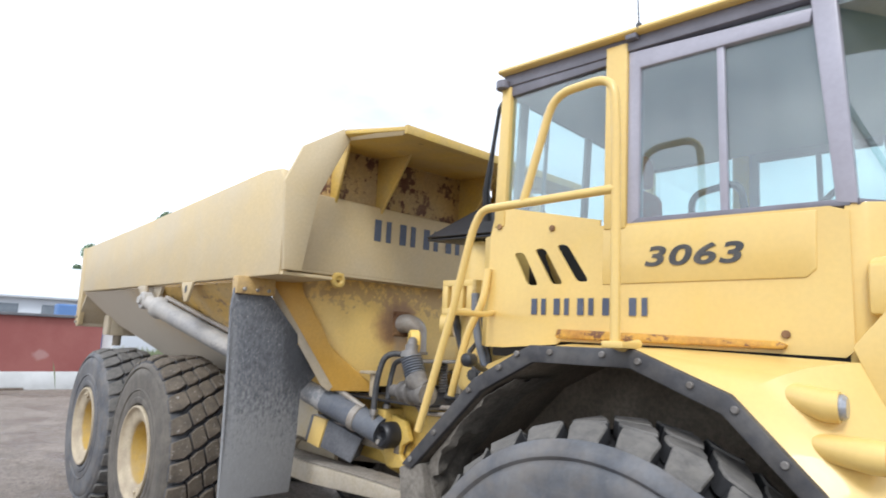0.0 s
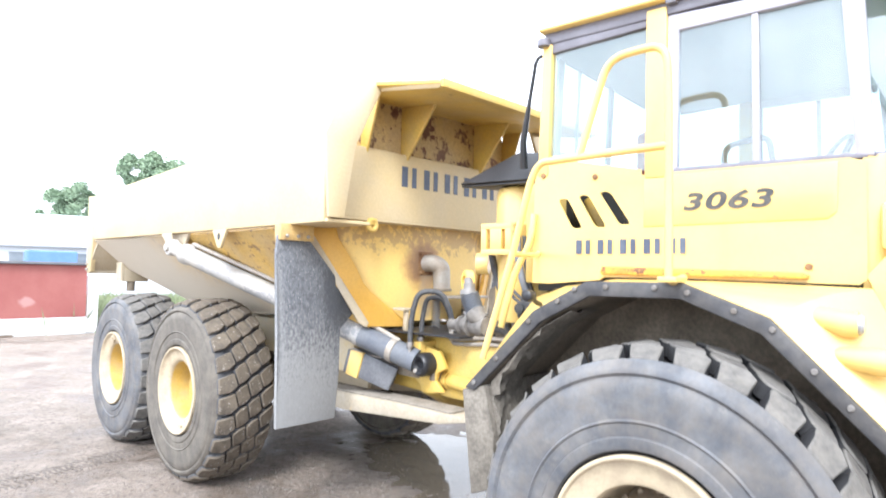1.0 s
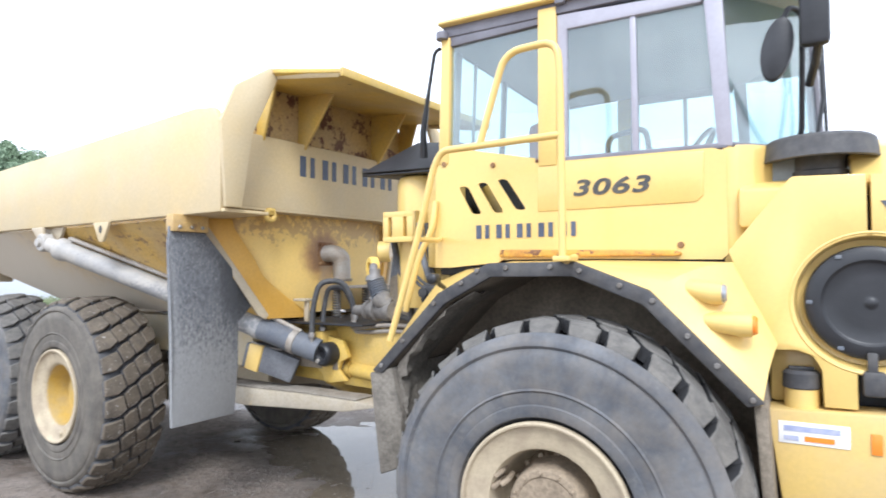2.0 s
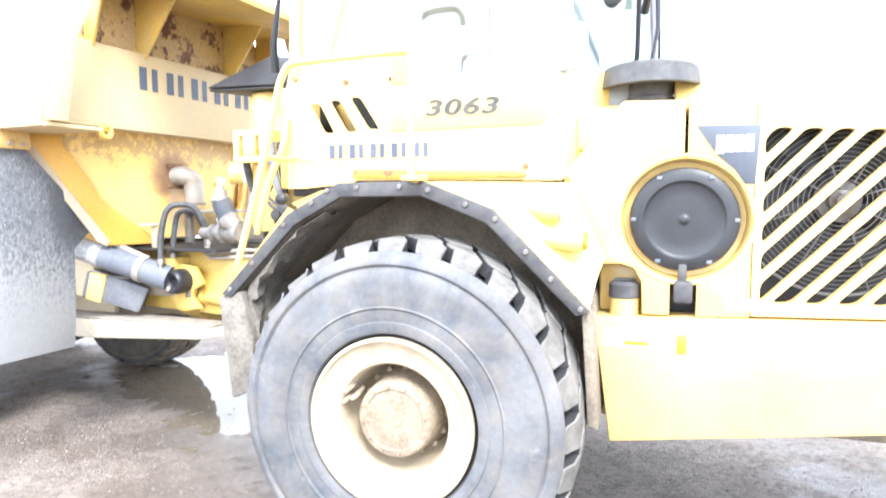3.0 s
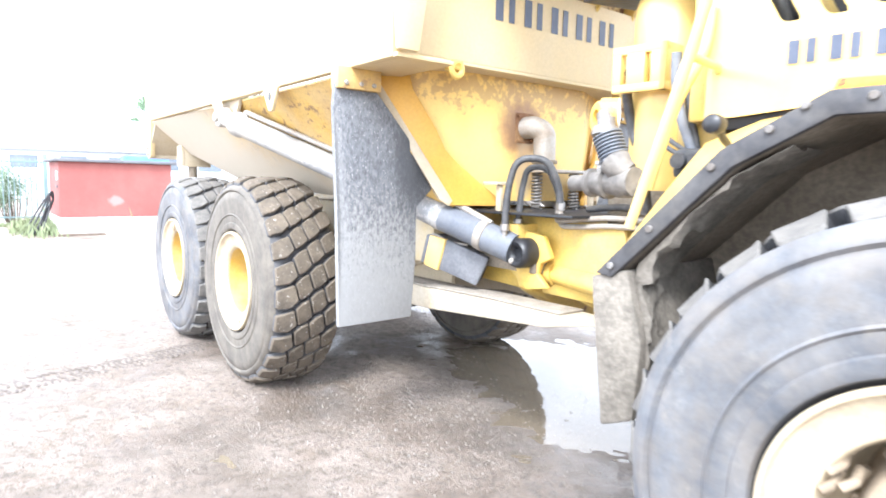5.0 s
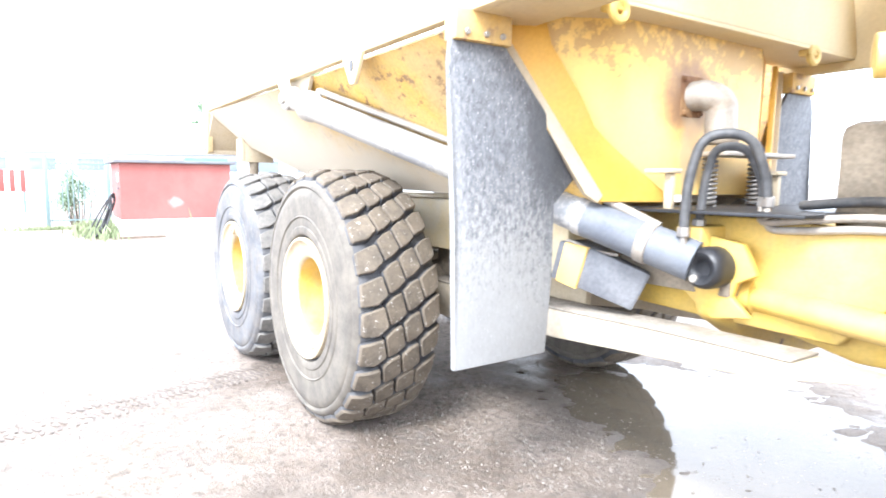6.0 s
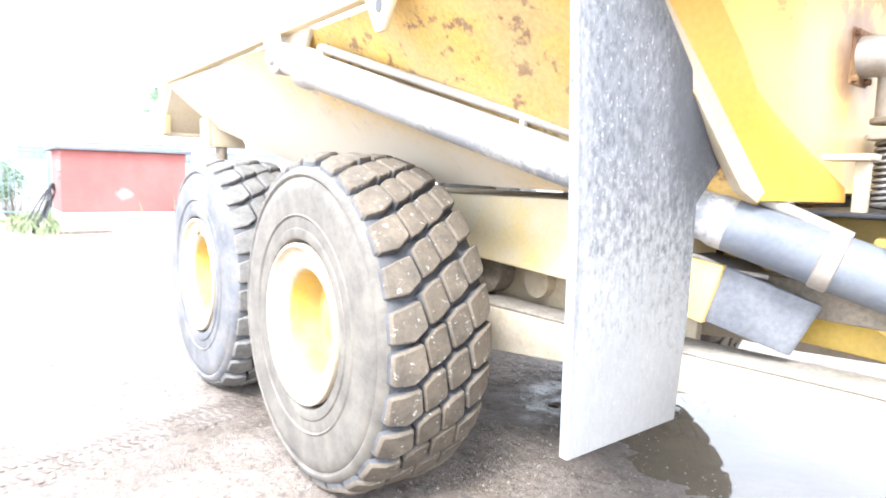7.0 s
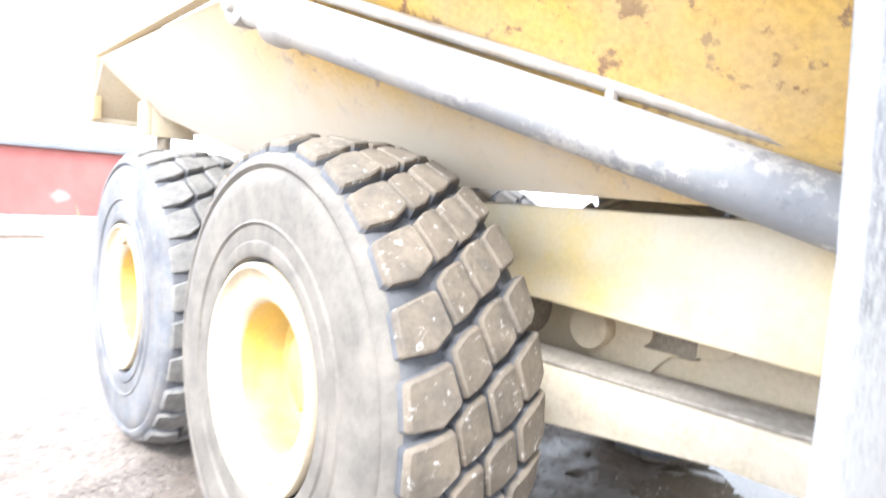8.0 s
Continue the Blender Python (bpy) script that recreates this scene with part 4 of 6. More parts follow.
    for u, z in ((0.464, 1.835), (-0.74, 2.30), (-0.45, 2.27)):
        bm = bmesh.new()
        disc(bm, (u, y(-0.004), z), "y", 0.014, 0.012, 12)
        bm.transform(TR)
        part("screw", bm, m_rust, cab)
    # black sheet colours in the shade behind the vents, with a yellow duct across it
    bm = bmesh.new()
    box(bm, (-0.75, min(y(0.265), y(0.275)), 1.84), (-0.12, max(y(0.265), y(0.275)), 2.24), 0.0)
    bm.transform(TR)
    part("dark_vent_backing", bm, m_black, cab, "black backing sheet that darkens the hollow behind the slanted vents")
# roof: dark gutter band, yellow roof plate with lip
bm = bmesh.new()
prism(bm, [(CV - 0.045, 3.068), (CV - 0.04, 3.05), (CW + 0.04, 3.05), (CW + 0.045, 3.068), (CW - 0.01, 3.10), (CW - 0.4, 3.15), (CV + 0.4, 3.15), (CV + 0.01, 3.10)], -0.76, 0.95, "x", 0.015)
bm.transform(TR)
part("roof", bm, m_yellow, cab, "yellow cab roof with gutter lip")
bm = bmesh.new()
box(bm, (-0.755, CV + 0.03, 2.955), (0.98, CW - 0.03, 2.988), 0.005)
bm.transform(TR)
part("roof_lining", bm, m_lining, cab, "grey headliner")
# floor pan coloured black to put shade into the gap above the fender
bm = bmesh.new()
box(bm, (-0.79, CV + 0.035, 1.70), (0.86, CW - 0.035, 1.83), 0.01)
bm.transform(TR)
part("floor_pan", bm, m_black, cab, "cab floor pan, blackened as shade in the gap under the cab")
bm = bmesh.new()
box(bm, (-0.745, CV - 0.004, 2.992), (0.96, CW + 0.004, 3.052), 0.006)
bm.transform(TR)
part("roof_band", bm, m_dark, cab, "dark band under the roof lip")
bm = bmesh.new()
box(bm, (-0.10, CV - 0.035, 3.03), (-0.05, CV + 0.03, 3.055), 0.006)
bm.transform(TR)
part("roof_clip", bm, m_dark, cab)
bm = bmesh.new()
disc(bm, (-0.745, CV - 0.01, 3.0), "z", 0.035, 0.04, 16)
bm.transform(TR)
part("roof_bracket", bm, m_dark, cab)
# windscreen, rear window
for nm, cs in (("windscreen", [(1.02, CV + 0.51, 2.285), (1.02, CW - 0.51, 2.285), (0.98, CW - 0.56, 3.0), (0.98, CV + 0.56, 3.0)]), ("rear_window", [(-0.765, CV + 0.08, 2.32), (-0.765, CW - 0.08, 2.32), (-0.735, CW - 0.08, 2.97), (-0.735, CV + 0.08, 2.97)])):
    bm = bmesh.new()
    slab(bm, cs, 0.005, 0)
    bm.transform(TR)
    part(nm, bm, m_glass_plain, cab, "tinted glass pane").visible_shadow = False
for v0, v1 in ((0.66, 0.72), (0.90, 0.915), (1.30, 1.36), (2.0, 2.06)):
    bm = bmesh.new()
    prism(bm, [(-0.772, 2.31), (-0.752, 2.31), (-0.722, 2.97), (-0.742, 2.97)], v0, v1, "y", 0.004)
    bm.transform(TR)
    part("mullion", bm, m_interior, cab)
bm = bmesh.new()
tube(bm, [(-0.04, CV - 0.03, 3.06), (-0.04, CV - 0.03, 3.085), (-0.04, CV - 0.03, 3.09), (-0.045, CV - 0.03, 3.20)], 0.006, 8, TR, True, [0.014, 0.012, 0.004, 0.003])
part("aerial", bm, m_black, cab, "short black aerial")
# inside: seat, steering wheel, dashboard, grab handle
bm = bmesh.new()
box(bm, (-0.45, 1.1, 2.02), (0.05, 1.6, 2.14), 0.05)
box(bm, (-0.50, 1.12, 2.10), (-0.38, 1.58, 2.62), 0.05)
box(bm, (-0.47, 1.2, 2.64), (-0.40, 1.5, 2.82), 0.04)
bm.transform(TR)
part("driver_seat", bm, m_seat, cab, "dark red fabric driver seat")
bm = bmesh.new()
box(bm, (0.55, CV + 0.12, 1.8), (0.98, CW - 0.12, 2.27), 0.06)
bm.transform(TR)
part("dashboard", bm, m_interior, cab)
bm = bmesh.new()
box(bm, (-0.72, CV + 0.30, 1.8), (-0.55, CW - 0.30, 2.30), 0.03)
bm.transform(TR)
part("rear_shelf", bm, m_interior, cab)
bm = bmesh.new()
wm = pose(0.42, 1.35, 2.34, 0, -58, 0)
tube(bm, [wm @ Vector((0.19 * math.cos(2 * math.pi * k / 32), 0.19 * math.sin(2 * math.pi * k / 32), 0)) for k in range(33)], 0.014, 8, ONE, False)
tube(bm, [wm @ Vector((-0.19, 0, 0)), wm @ Vector((0, 0, -0.03)), wm @ Vector((0.19, 0, 0))], 0.012, 6)
tube(bm, [wm @ Vector((0, 0, -0.03)), wm @ Vector((0, 0, -0.3))], 0.03, 8)
bm.transform(TR)
part("steering_wheel", bm, m_black, cab)
bm = bmesh.new()
tube(bm, smooth_path([(0.12, CV + 0.1, 2.25), (0.12, CV + 0.1, 2.37), (0.30, CV + 0.1, 2.40), (0.32, CV + 0.1, 2.25)], 0.05), 0.014, 8)
bm.transform(TR)
part("grab_handle", bm, m_black, cab)

# handrails
bm = bmesh.new()
RV = 0.15
tube(bm, smooth_path([(-0.835, RV, 1.38), (-0.675, RV, 1.876), (-0.585, RV, 2.21), (-0.54, RV, 2.29), (0.045, RV, 2.302)], 0.09), 0.0165, 12)
tube(bm, smooth_path([(-0.338, RV, 2.30), (-0.21, RV, 2.70), (0.035, RV, 2.712), (0.045, RV, 2.5), (0.048, RV, 1.77)], 0.08), 0.0165, 12)
tube(bm, smooth_path([(0.048, RV, 1.775), (0.048, 0.2, 1.765), (0.048, 0.32, 1.78)], 0.03), 0.0165, 10)
tube(bm, smooth_path([(-0.675, RV, 1.876), (-0.70, 0.4, 1.88), (-0.78, 0.56, 1.9)], 0.05), 0.013, 10)
box(bm, (0.01, RV - 0.025, 1.762), (0.085, RV + 0.09, 1.785), 0.005)
add("handrail", bm, m_yellow, "bent yellow tube handrail", m=TR)
bm = bmesh.new()
tube(bm, smooth_path([(-0.97, 0.5, 1.50), (-0.955, 0.5, 1.56), (-0.883, 0.5, 1.804), (-0.795, 0.5, 1.948), (-0.79, 0.52, 2.10)], 0.08), 0.018, 12)
add("ladder_rail", bm, m_yellow, "bent yellow ladder rail", m=TR)

# -- dump body --
bm = bmesh.new()
SIDE = [(-6.72, 2.615), (-6.56, 2.10), (-1.86, 2.10), (-1.86, 2.66), (-1.95, 2.78), (-2.15, 2.80), (-4.4, 2.70)]
for a, b in ((0.10, 0.16), (2 * CENTRE - 0.16, 2 * CENTRE - 0.10)):
    prism(bm, SIDE, a, b, "y", 0.012)
dump_body = add("dump_body", bm, m_band, "tan-yellow steel dump body with dust streaks")


def sym(fn):
    for s in (0, 1):
        mm = ONE if s == 0 else Matrix.Translation((0, 2 * CENTRE, 0)) @ Matrix.Diagonal((1, -1, 1, 1))
        fn(mm)


def hull_half(mm):
    """The slanted lower side: one sheet from the front to the tail, its lower edge rising behind the wheels."""
    bm = bmesh.new()
    top = [(-2.37, 0.20, 2.11), (-3.0, 0.20, 2.11), (-3.6, 0.20, 2.11), (-4.25, 0.195, 2.11), (-4.9, 0.18, 2.11), (-5.6, 0.16, 2.11), (-6.55, 0.14, 2.11)]
    bottom = [(-2.19, 0.80, 1.385), (-2.9, 0.775, 1.40), (-3.6, 0.745, 1.415), (-4.30, 0.72, 1.43), (-5.10, 0.64, 1.48), (-5.7, 0.545, 1.635), (-6.35, 0.44, 1.80)]
    rows = [[bm.verts.new(mm @ (Vector(a).lerp(Vector(b), k / 6))) for a, b in zip(top, bottom)] for k in range(7)]
    for ra, rb in zip(rows, rows[1:]):
        for i in range(6):
            bm.faces.new((ra[i], ra[i + 1], rb[i + 1], rb[i]))
    bmesh.ops.recalc_face_normals(bm, faces=bm.faces)
    bmesh.ops.solidify(bm, geom=bm.faces[:], thickness=0.04)
    part("hull_side", bm, m_hull_front, dump_body, "rusty yellow lower body side washed with mud")
    # folded lip along the lower edge
    bm = bmesh.new()
    tube(bm, [Vector(p) + Vector((0, -0.004, 0.004)) for p in bottom[:5]], 0.014, 6, mm)
    part("hull_lip", bm, m_hull, dump_body)


sym(hull_half)
bm = bmesh.new()
slab(bm, [(-2.22, 0.76, 1.40), (-4.30, 0.68, 1.44), (-4.30, 2 * CENTRE - 0.68, 1.44), (-2.22, 2 * CENTRE - 0.76, 1.40)], -0.04, 0.004)
slab(bm, [(-4.30, 0.68, 1.44), (-6.45, 0.46, 1.86), (-6.45, 2 * CENTRE - 0.46, 1.86), (-4.30, 2 * CENTRE - 0.68, 1.44)], -0.04, 0.004)
part("hull_floor", bm, m_hull, dump_body, "mud-washed body floor")
# front wall: upper band and lower yellow panel
bm = bmesh.new()
prism(bm, [(0.13, 2.165), (2 * CENTRE - 0.13, 2.165), (2 * CENTRE - 0.3, 2.68), (0.3, 2.68)], -2.06, -1.995, "x", 0.012)
part("front_band", bm, m_band, dump_body, "tan-yellow front band")
bm = bmesh.new()
rows = []
for k in range(5):
    z, y0 = 1.40 + 0.775 * k / 4, 0.76 - 0.36 * k / 4
    across = [y0 + (0.86 - y0) * i / 3 for i in range(4)] + [1.2, CENTRE]
    across += [2 * CENTRE - v for v in across[-2::-1]]
    rows.append([bm.verts.new((-2.17 - 0.52 * max(0.0, 0.86 - min(v, 2 * CENTRE - v)), v, z)) for v in across])
for ra, rb in zip(rows, rows[1:]):
    for i in range(len(ra) - 1):
        bm.faces.new((ra[i], ra[i + 1], rb[i + 1], rb[i]))
bmesh.ops.recalc_face_normals(bm, faces=bm.faces)
bmesh.ops.solidify(bm, geom=bm.faces[:], thickness=0.03)
part("front_wall", bm, m_front_wall, dump_body, "yellow front wall with rust stains")
bm = bmesh.new()
box(bm, (-2.36, 0.15, 2.15), (-2.0, 2 * CENTRE - 0.15, 2.172), 0.004)
box(bm, (-2.42, 0.11, 2.10), (-1.83, 0.46, 2.122), 0.004)
part("band_floor", bm, m_band, dump_body)
bm = bmesh.new()
prism(bm, [(0.3, 2.64), (2 * CENTRE - 0.3, 2.64), (2 * CENTRE - 0.62, 3.09), (0.62, 3.09)], -2.10, -2.066, "x", 0.004)
part("headboard", bm, m_headboard, dump_body, "rust-patched headboard plate")
# spill guard over the headboard
bm = bmesh.new()
slab(bm, [(-1.16, 0.46, 2.975), (-1.16, 2 * CENTRE - 0.46, 2.975), (-1.80, 2 * CENTRE - 0.46, 3.09), (-2.36, 2 * CENTRE - 0.62, 3.10), (-2.36, 0.62, 3.10), (-1.80, 0.46, 3.09)], -0.025, 0.004)
box(bm, (-1.175, 0.46, 2.93), (-1.150, 2 * CENTRE - 0.46, 2.985), 0.004)
part("spill_guard", bm, m_yellow_dirty, dump_body, "yellow spill guard over the headboard")


def guard_side(mm):
    bm = bmesh.new()
    slab(bm, [(-1.80, 0.10, 2.13), (-1.80, 0.06, 2.67), (-1.80, 0.168, 2.915), (-1.80, 0.45, 3.10), (-1.80, 0.525, 3.07), (-1.80, 0.30, 2.62), (-1.80, 0.22, 2.13)], 0.03, 0.005, mm)
    slab(bm, [(-1.80, 0.46, 3.095), (-1.16, 0.46, 2.97), (-1.20, 0.47, 2.93), (-1.80, 0.50, 3.03)], 0.02, 0.003, mm)
    part("corner_plate", bm, m_band, dump_body, "folded corner plate")


sym(guard_side)
for gy, gx in ((0.54, -1.86), (0.93, -1.67), (1.77, -1.67), (2.16, -1.86)):
    bm = bmesh.new()
    prism(bm, [(-2.066, 2.60), (-2.0, 2.63), (gx, 3.05), (gx - 0.06, 3.082), (-2.066, 3.09)], gy, gy + 0.02, "y", 0.004)
    part("gusset", bm, m_yellow_dirty, dump_body, "yellow gusset plate")
# front edge flange down the slanted side, foot bracket
def flange(mm):
    bm = bmesh.new()
    # a plate standing obliquely, swept back towards the outer side
    out_x = lambda yy: -2.03 - 0.52 * (0.98 - yy)
    rim = [(0.27, 2.12), (0.32, 2.02), (0.489, 1.73), (0.674, 1.41), (0.72, 1.372), (0.985, 1.372), (0.982, 1.42), (0.851, 1.537), (0.747, 1.634), (0.695, 1.695), (0.642, 1.817), (0.52, 2.03), (0.50, 2.12)]
    slab(bm, [(out_x(yy), yy, zz) for yy, zz in rim], -0.03, 0.006, mm)
    part("edge_flange", bm, m_flange, dump_body, "deep yellow edge flange")
    bm = bmesh.new()
    slab(bm, [(out_x(yy) + 0.006, yy - 0.003, zz) for yy, zz in ((0.262, 2.12), (0.665, 1.405), (0.715, 1.366), (0.735, 1.40), (0.312, 2.12))], -0.05, 0.004, mm)
    part("flange_edge", bm, m_hull, dump_body, "pale dusty flange edge")
    bm = bmesh.new()
    box(bm, (-2.075, 0.895, 1.498), (-1.945, 0.985, 1.518), 0.005, mm)
    box(bm, (-1.995, 0.93, 1.345), (-1.955, 0.955, 1.498), 0.005, mm)
    part("foot_bracket", bm, m_hull, dump_body, "small dusty shelf bracket")
    bm = bmesh.new()
    tube(bm, [(-2.0, 0.615 + 0.036 * math.cos(2 * math.pi * k / 20), 2.12 + 0.036 * math.sin(2 * math.pi * k / 20)) for k in range(21)], 0.019, 8, mm, False)
    box(bm, (-2.06, 0.575, 2.12), (-1.99, 0.655, 2.17), 0.006, mm)
    part("lifting_eye", bm, m_yellow_dirty, dump_body)
    # triangular lug under the band
    bm = bmesh.new()
    prism(bm, [(-3.42, 2.10), (-3.18, 2.10), (-3.27, 1.95), (-3.33, 1.95)], 0.085, 0.11, "y", 0.006, mm)
    part("lug", bm, m_band, dump_body, "triangular lug with a hole")
    # black disc on the uncut lug colours in the dark of its hole
    bm = bmesh.new()
    prism(bm, [(-3.30 + 0.022 * math.cos(a), 2.045 + 0.03 * math.sin(a)) for a in [2 * math.pi * k / 14 for k in range(14)]], 0.082, 0.0848, "y", 0, mm)
    part("painted_lug_hole", bm, m_black, dump_body)
    bm = bmesh.new()
    slab(bm, [(-6.58, 0.10, 2.12), (-6.74, 0.13, 1.72), (-6.88, 0.13, 1.72), (-6.76, 0.09, 2.62), (-6.68, 0.09, 2.62)], 0.05, 0.006, mm)
    part("tail_plate", bm, m_band, dump_body, "bent tail plate")
    bm = bmesh.new()
    prism(bm, [(0.37, 1.84), (0.37, 1.615), (0.64, 1.615), (0.64, 1.66), (0.50, 1.76), (0.46, 1.84)], -6.33, -6.28, "x", 0.005, mm)
    box(bm, (-6.45, 0.33, 1.62), (-6.28, 0.372, 1.84), 0.005, mm)
    part("hinge_bracket", bm, m_hull, dump_body, "dusty hinge bracket")
    bm = bmesh.new()
    tube(bm, [(-6.33, 0.46, 1.62), (-6.33, 0.46, 1.50)], 0.045, 14, mm)
    part("hinge_pin", bm, m_mud, dump_body)
    bm = bmesh.new()
    box(bm, (-6.88, 0.115, 1.735), (-6.80, 0.46, 1.765), 0.004, mm)
    box(bm, (-6.88, 0.115, 1.80), (-6.80, 0.46, 1.825), 0.004, mm)
    part("tail_slat", bm, m_ledge, dump_body, "grey dusty slat under the tail")


sym(flange)
bm = bmesh.new()
slab(bm, [(-6.50, 0.13, 2.10), (-6.84, 0.13, 1.74), (-6.84, 2 * CENTRE - 0.13, 1.74), (-6.50, 2 * CENTRE - 0.13, 2.10)], 0.03, 0.004)
box(bm, (-6.86, 0.13, 1.70), (-6.80, 2 * CENTRE - 0.13, 1.765), 0.008)
part("tail_lip", bm, m_hull, dump_body)

# -- hoist cylinders --
def hoist(mm):
    a, b = Vector((-4.08, 0.115, 1.93)), Vector((-1.768, 0.945, 1.118))
    d = (b - a).normalized()
    bm = bmesh.new()
    tube(bm, [a + d * 0.03, a + d * 0.05, a + d * 0.10, a + d * 0.12, a + d * 0.14, a + d * 1.0, b - d * 0.62, b - d * 0.60, b - d * 0.56, b - d * 0.54], 0.085, 28, mm, True, [0.078, 0.094, 0.094, 0.086, 0.079, 0.079, 0.080, 0.087, 0.087, 0.082])
    cyl = add("hoist_cylinder", bm, m_cyl, "grey hydraulic hoist cylinder with dust")
    bm = bmesh.new()
    tube(bm, [b - d * 0.60, b - d * 0.06], 0.0865, 28, mm)
    part("lower_barrel", bm, m_cyl_low, cyl, "blue-grey lower barrel")
    bm = bmesh.new()
    tube(bm, [b - d * 0.30, b - d * 0.295, b - d * 0.25, b - d * 0.245], 0.09, 28, mm, True, [0.086, 0.093, 0.093, 0.086])
    part("clamp_band", bm, m_exhaust, cyl, "pale clamp band")
    bm = bmesh.new()
    up = Vector((0, 0.03, 0.86))
    tube(bm, smooth_path([a + d * 0.16 + up * 0.07, a + d * 0.14 + up * 0.135, a + d * 0.3 + up * 0.135, b - d * 0.5 + up * 0.135, b - d * 0.22 + up * 0.10], 0.05), 0.02, 10, mm)
    tube(bm, [a + d * 1.25 + up * 0.135, a + d * 1.25 + up * 0.07], 0.018, 8, mm)
    part("hydraulic_pipe", bm, m_exhaust, cyl, "thin pale hydraulic pipe")
    bm = bmesh.new()
    lathe(bm, [(0.0, -0.035), (0.03, -0.037), (0.036, -0.052), (0.05, -0.064), (0.066, -0.068), (0.080, -0.056), (0.086, -0.03), (0.086, 0.07), (0.06, 0.08), (0.0, 0.08)], 26, mm @ Matrix.Translation(b))
    part("pivot_boss", bm, m_black, cyl, "black greasy pivot boss")
    bm = bmesh.new()
    disc(bm, b + Vector((-0.03, -0.062, -0.045)), "y", 0.017, 0.02, 10, 0.004, mm)
    part("pivot_pin", bm, m_exhaust, cyl, "pale pin end")
    bm = bmesh.new()
    tube(bm, [a - d * 0.10, a - d * 0.08, a + d * 0.03, a + d * 0.05], 0.06, 20, mm, True, [0.05, 0.062, 0.062, 0.08])
    e = a - d * 0.12
    disc(bm, e, "y", 0.075, 0.09, 22, 0.01, mm)
    disc(bm, e + Vector((0, -0.055, 0)), "y", 0.035, 0.03, 16, 0.005, mm)
    part("upper_pivot", bm, m_cyl, cyl)
    bm = bmesh.new()
    prism(bm, [(-4.42, 2.10), (-4.02, 2.10), (-4.12, 1.97), (-4.26, 1.95), (-4.32, 2.0)], 0.145, 0.175, "y", 0.006, mm)
    prism(bm, [(-4.42, 2.10), (-4.22, 2.10), (-4.20, 2.03), (-4.28, 1.98)], 0.06, 0.085, "y", 0.006, mm)
    part("pivot_ear", bm, m_hull, cyl)


sym(hoist)

# -- rear frame --
def frame_side(mm):
    bm = bmesh.new()
    prism(bm, [(-6.2, 1.34), (-2.42, 1.345), (-2.42, 0.98), (-3.5, 1.035), (-6.2, 1.03)], 0.80, 0.98, "y", 0.012, mm)
    part("frame_beam", bm, m_frame, truck, "dusty yellow upper frame beam")
    bm = bmesh.new()
    prism(bm, [(-5.2, 0.80), (-3.4, 0.818), (-2.45, 0.828), (-1.9, 0.845), (-1.35, 0.85), (-1.12, 0.84), (-1.46, 0.768), (-1.9, 0.735), (-2.5, 0.690), (-2.72, 0.690), (-3.4, 0.612), (-5.2, 0.60)], 0.79, 0.99, "y", 0.008, mm)
    low = part("bogie_beam", bm, m_beam, truck, "mud-dried pale lower beam")
    bm = bmesh.new()
    prism(bm, [(-5.2, 0.803), (-3.4, 0.821), (-2.45, 0.831), (-1.9, 0.848), (-1.35, 0.853), (-1.35, 0.862), (-1.9, 0.859), (-2.45, 0.843), (-3.4, 0.833), (-5.2, 0.814)], 0.796, 0.987, "y", 0.003, mm)
    part("dust_layer", bm, m_ledge, low, "grey dust caked on the beam")


sym(frame_side)
bm = bmesh.new()
box(bm, (-6.2, 0.98, 1.0), (-1.7, 1.74, 1.12), 0.01)
add("frame_floor", bm, m_mud, "mud-caked frame between the beams")
for cx in (-6.0, -4.6, -3.0):
    bm = bmesh.new()
    box(bm, (cx - 0.1, 0.99, 0.9), (cx + 0.1, 1.73, 1.3), 0.02)
    add("cross_member", bm, m_mud)
# hitch between the two halves
bm = bmesh.new()
prism(bm, [(-1.75, 1.22), (-1.30, 1.16), (-0.9, 1.1), (-0.9, 0.82), (-1.3, 0.80), (-1.75, 0.90)], 1.15, 1.70, "y", 0.03)
add("hitch", bm, m_yellow_dirty, "yellow articulation hitch")
# battery box between flap and hitch
bm = bmesh.new()
prism(bm, [(-2.43, 1.182), (-2.30, 1.155), (-2.042, 1.055), (-2.114, 0.882), (-2.345, 0.962), (-2.47, 1.0)], 0.0, 0.20, "y", 0.010)
for v in bm.verts:
    deep = v.co.y > 0.1
    v.co.y += 0.80 + 0.45 * (v.co.x + 2.32)
    if deep and v.co.x > -2.2:
        v.co.x -= 0.16
tool = add("equipment_box", bm, m_box, "grey box strapped under the hoist cylinder")
bm = bmesh.new()
prism(bm, [(-2.395, 1.176), (-2.295, 1.156), (-2.345, 0.958), (-2.435, 0.990)], -0.014, 0.012, "y", 0.004)
for v in bm.verts:
    v.co.y += 0.80 + 0.45 * (v.co.x + 2.32)
part("strap", bm, m_yellow, tool, "yellow strap")
bm = bmesh.new()
tube(bm, smooth_path([(-2.44, 0.79, 1.16), (-2.40, 0.78, 1.185), (-2.34, 0.80, 1.165), (-2.30, 0.83, 1.14), (-2.20, 0.90, 1.125)], 0.03), 0.008, 8)
part("latch_wire", bm, m_exhaust, tool, "bent wire latch")

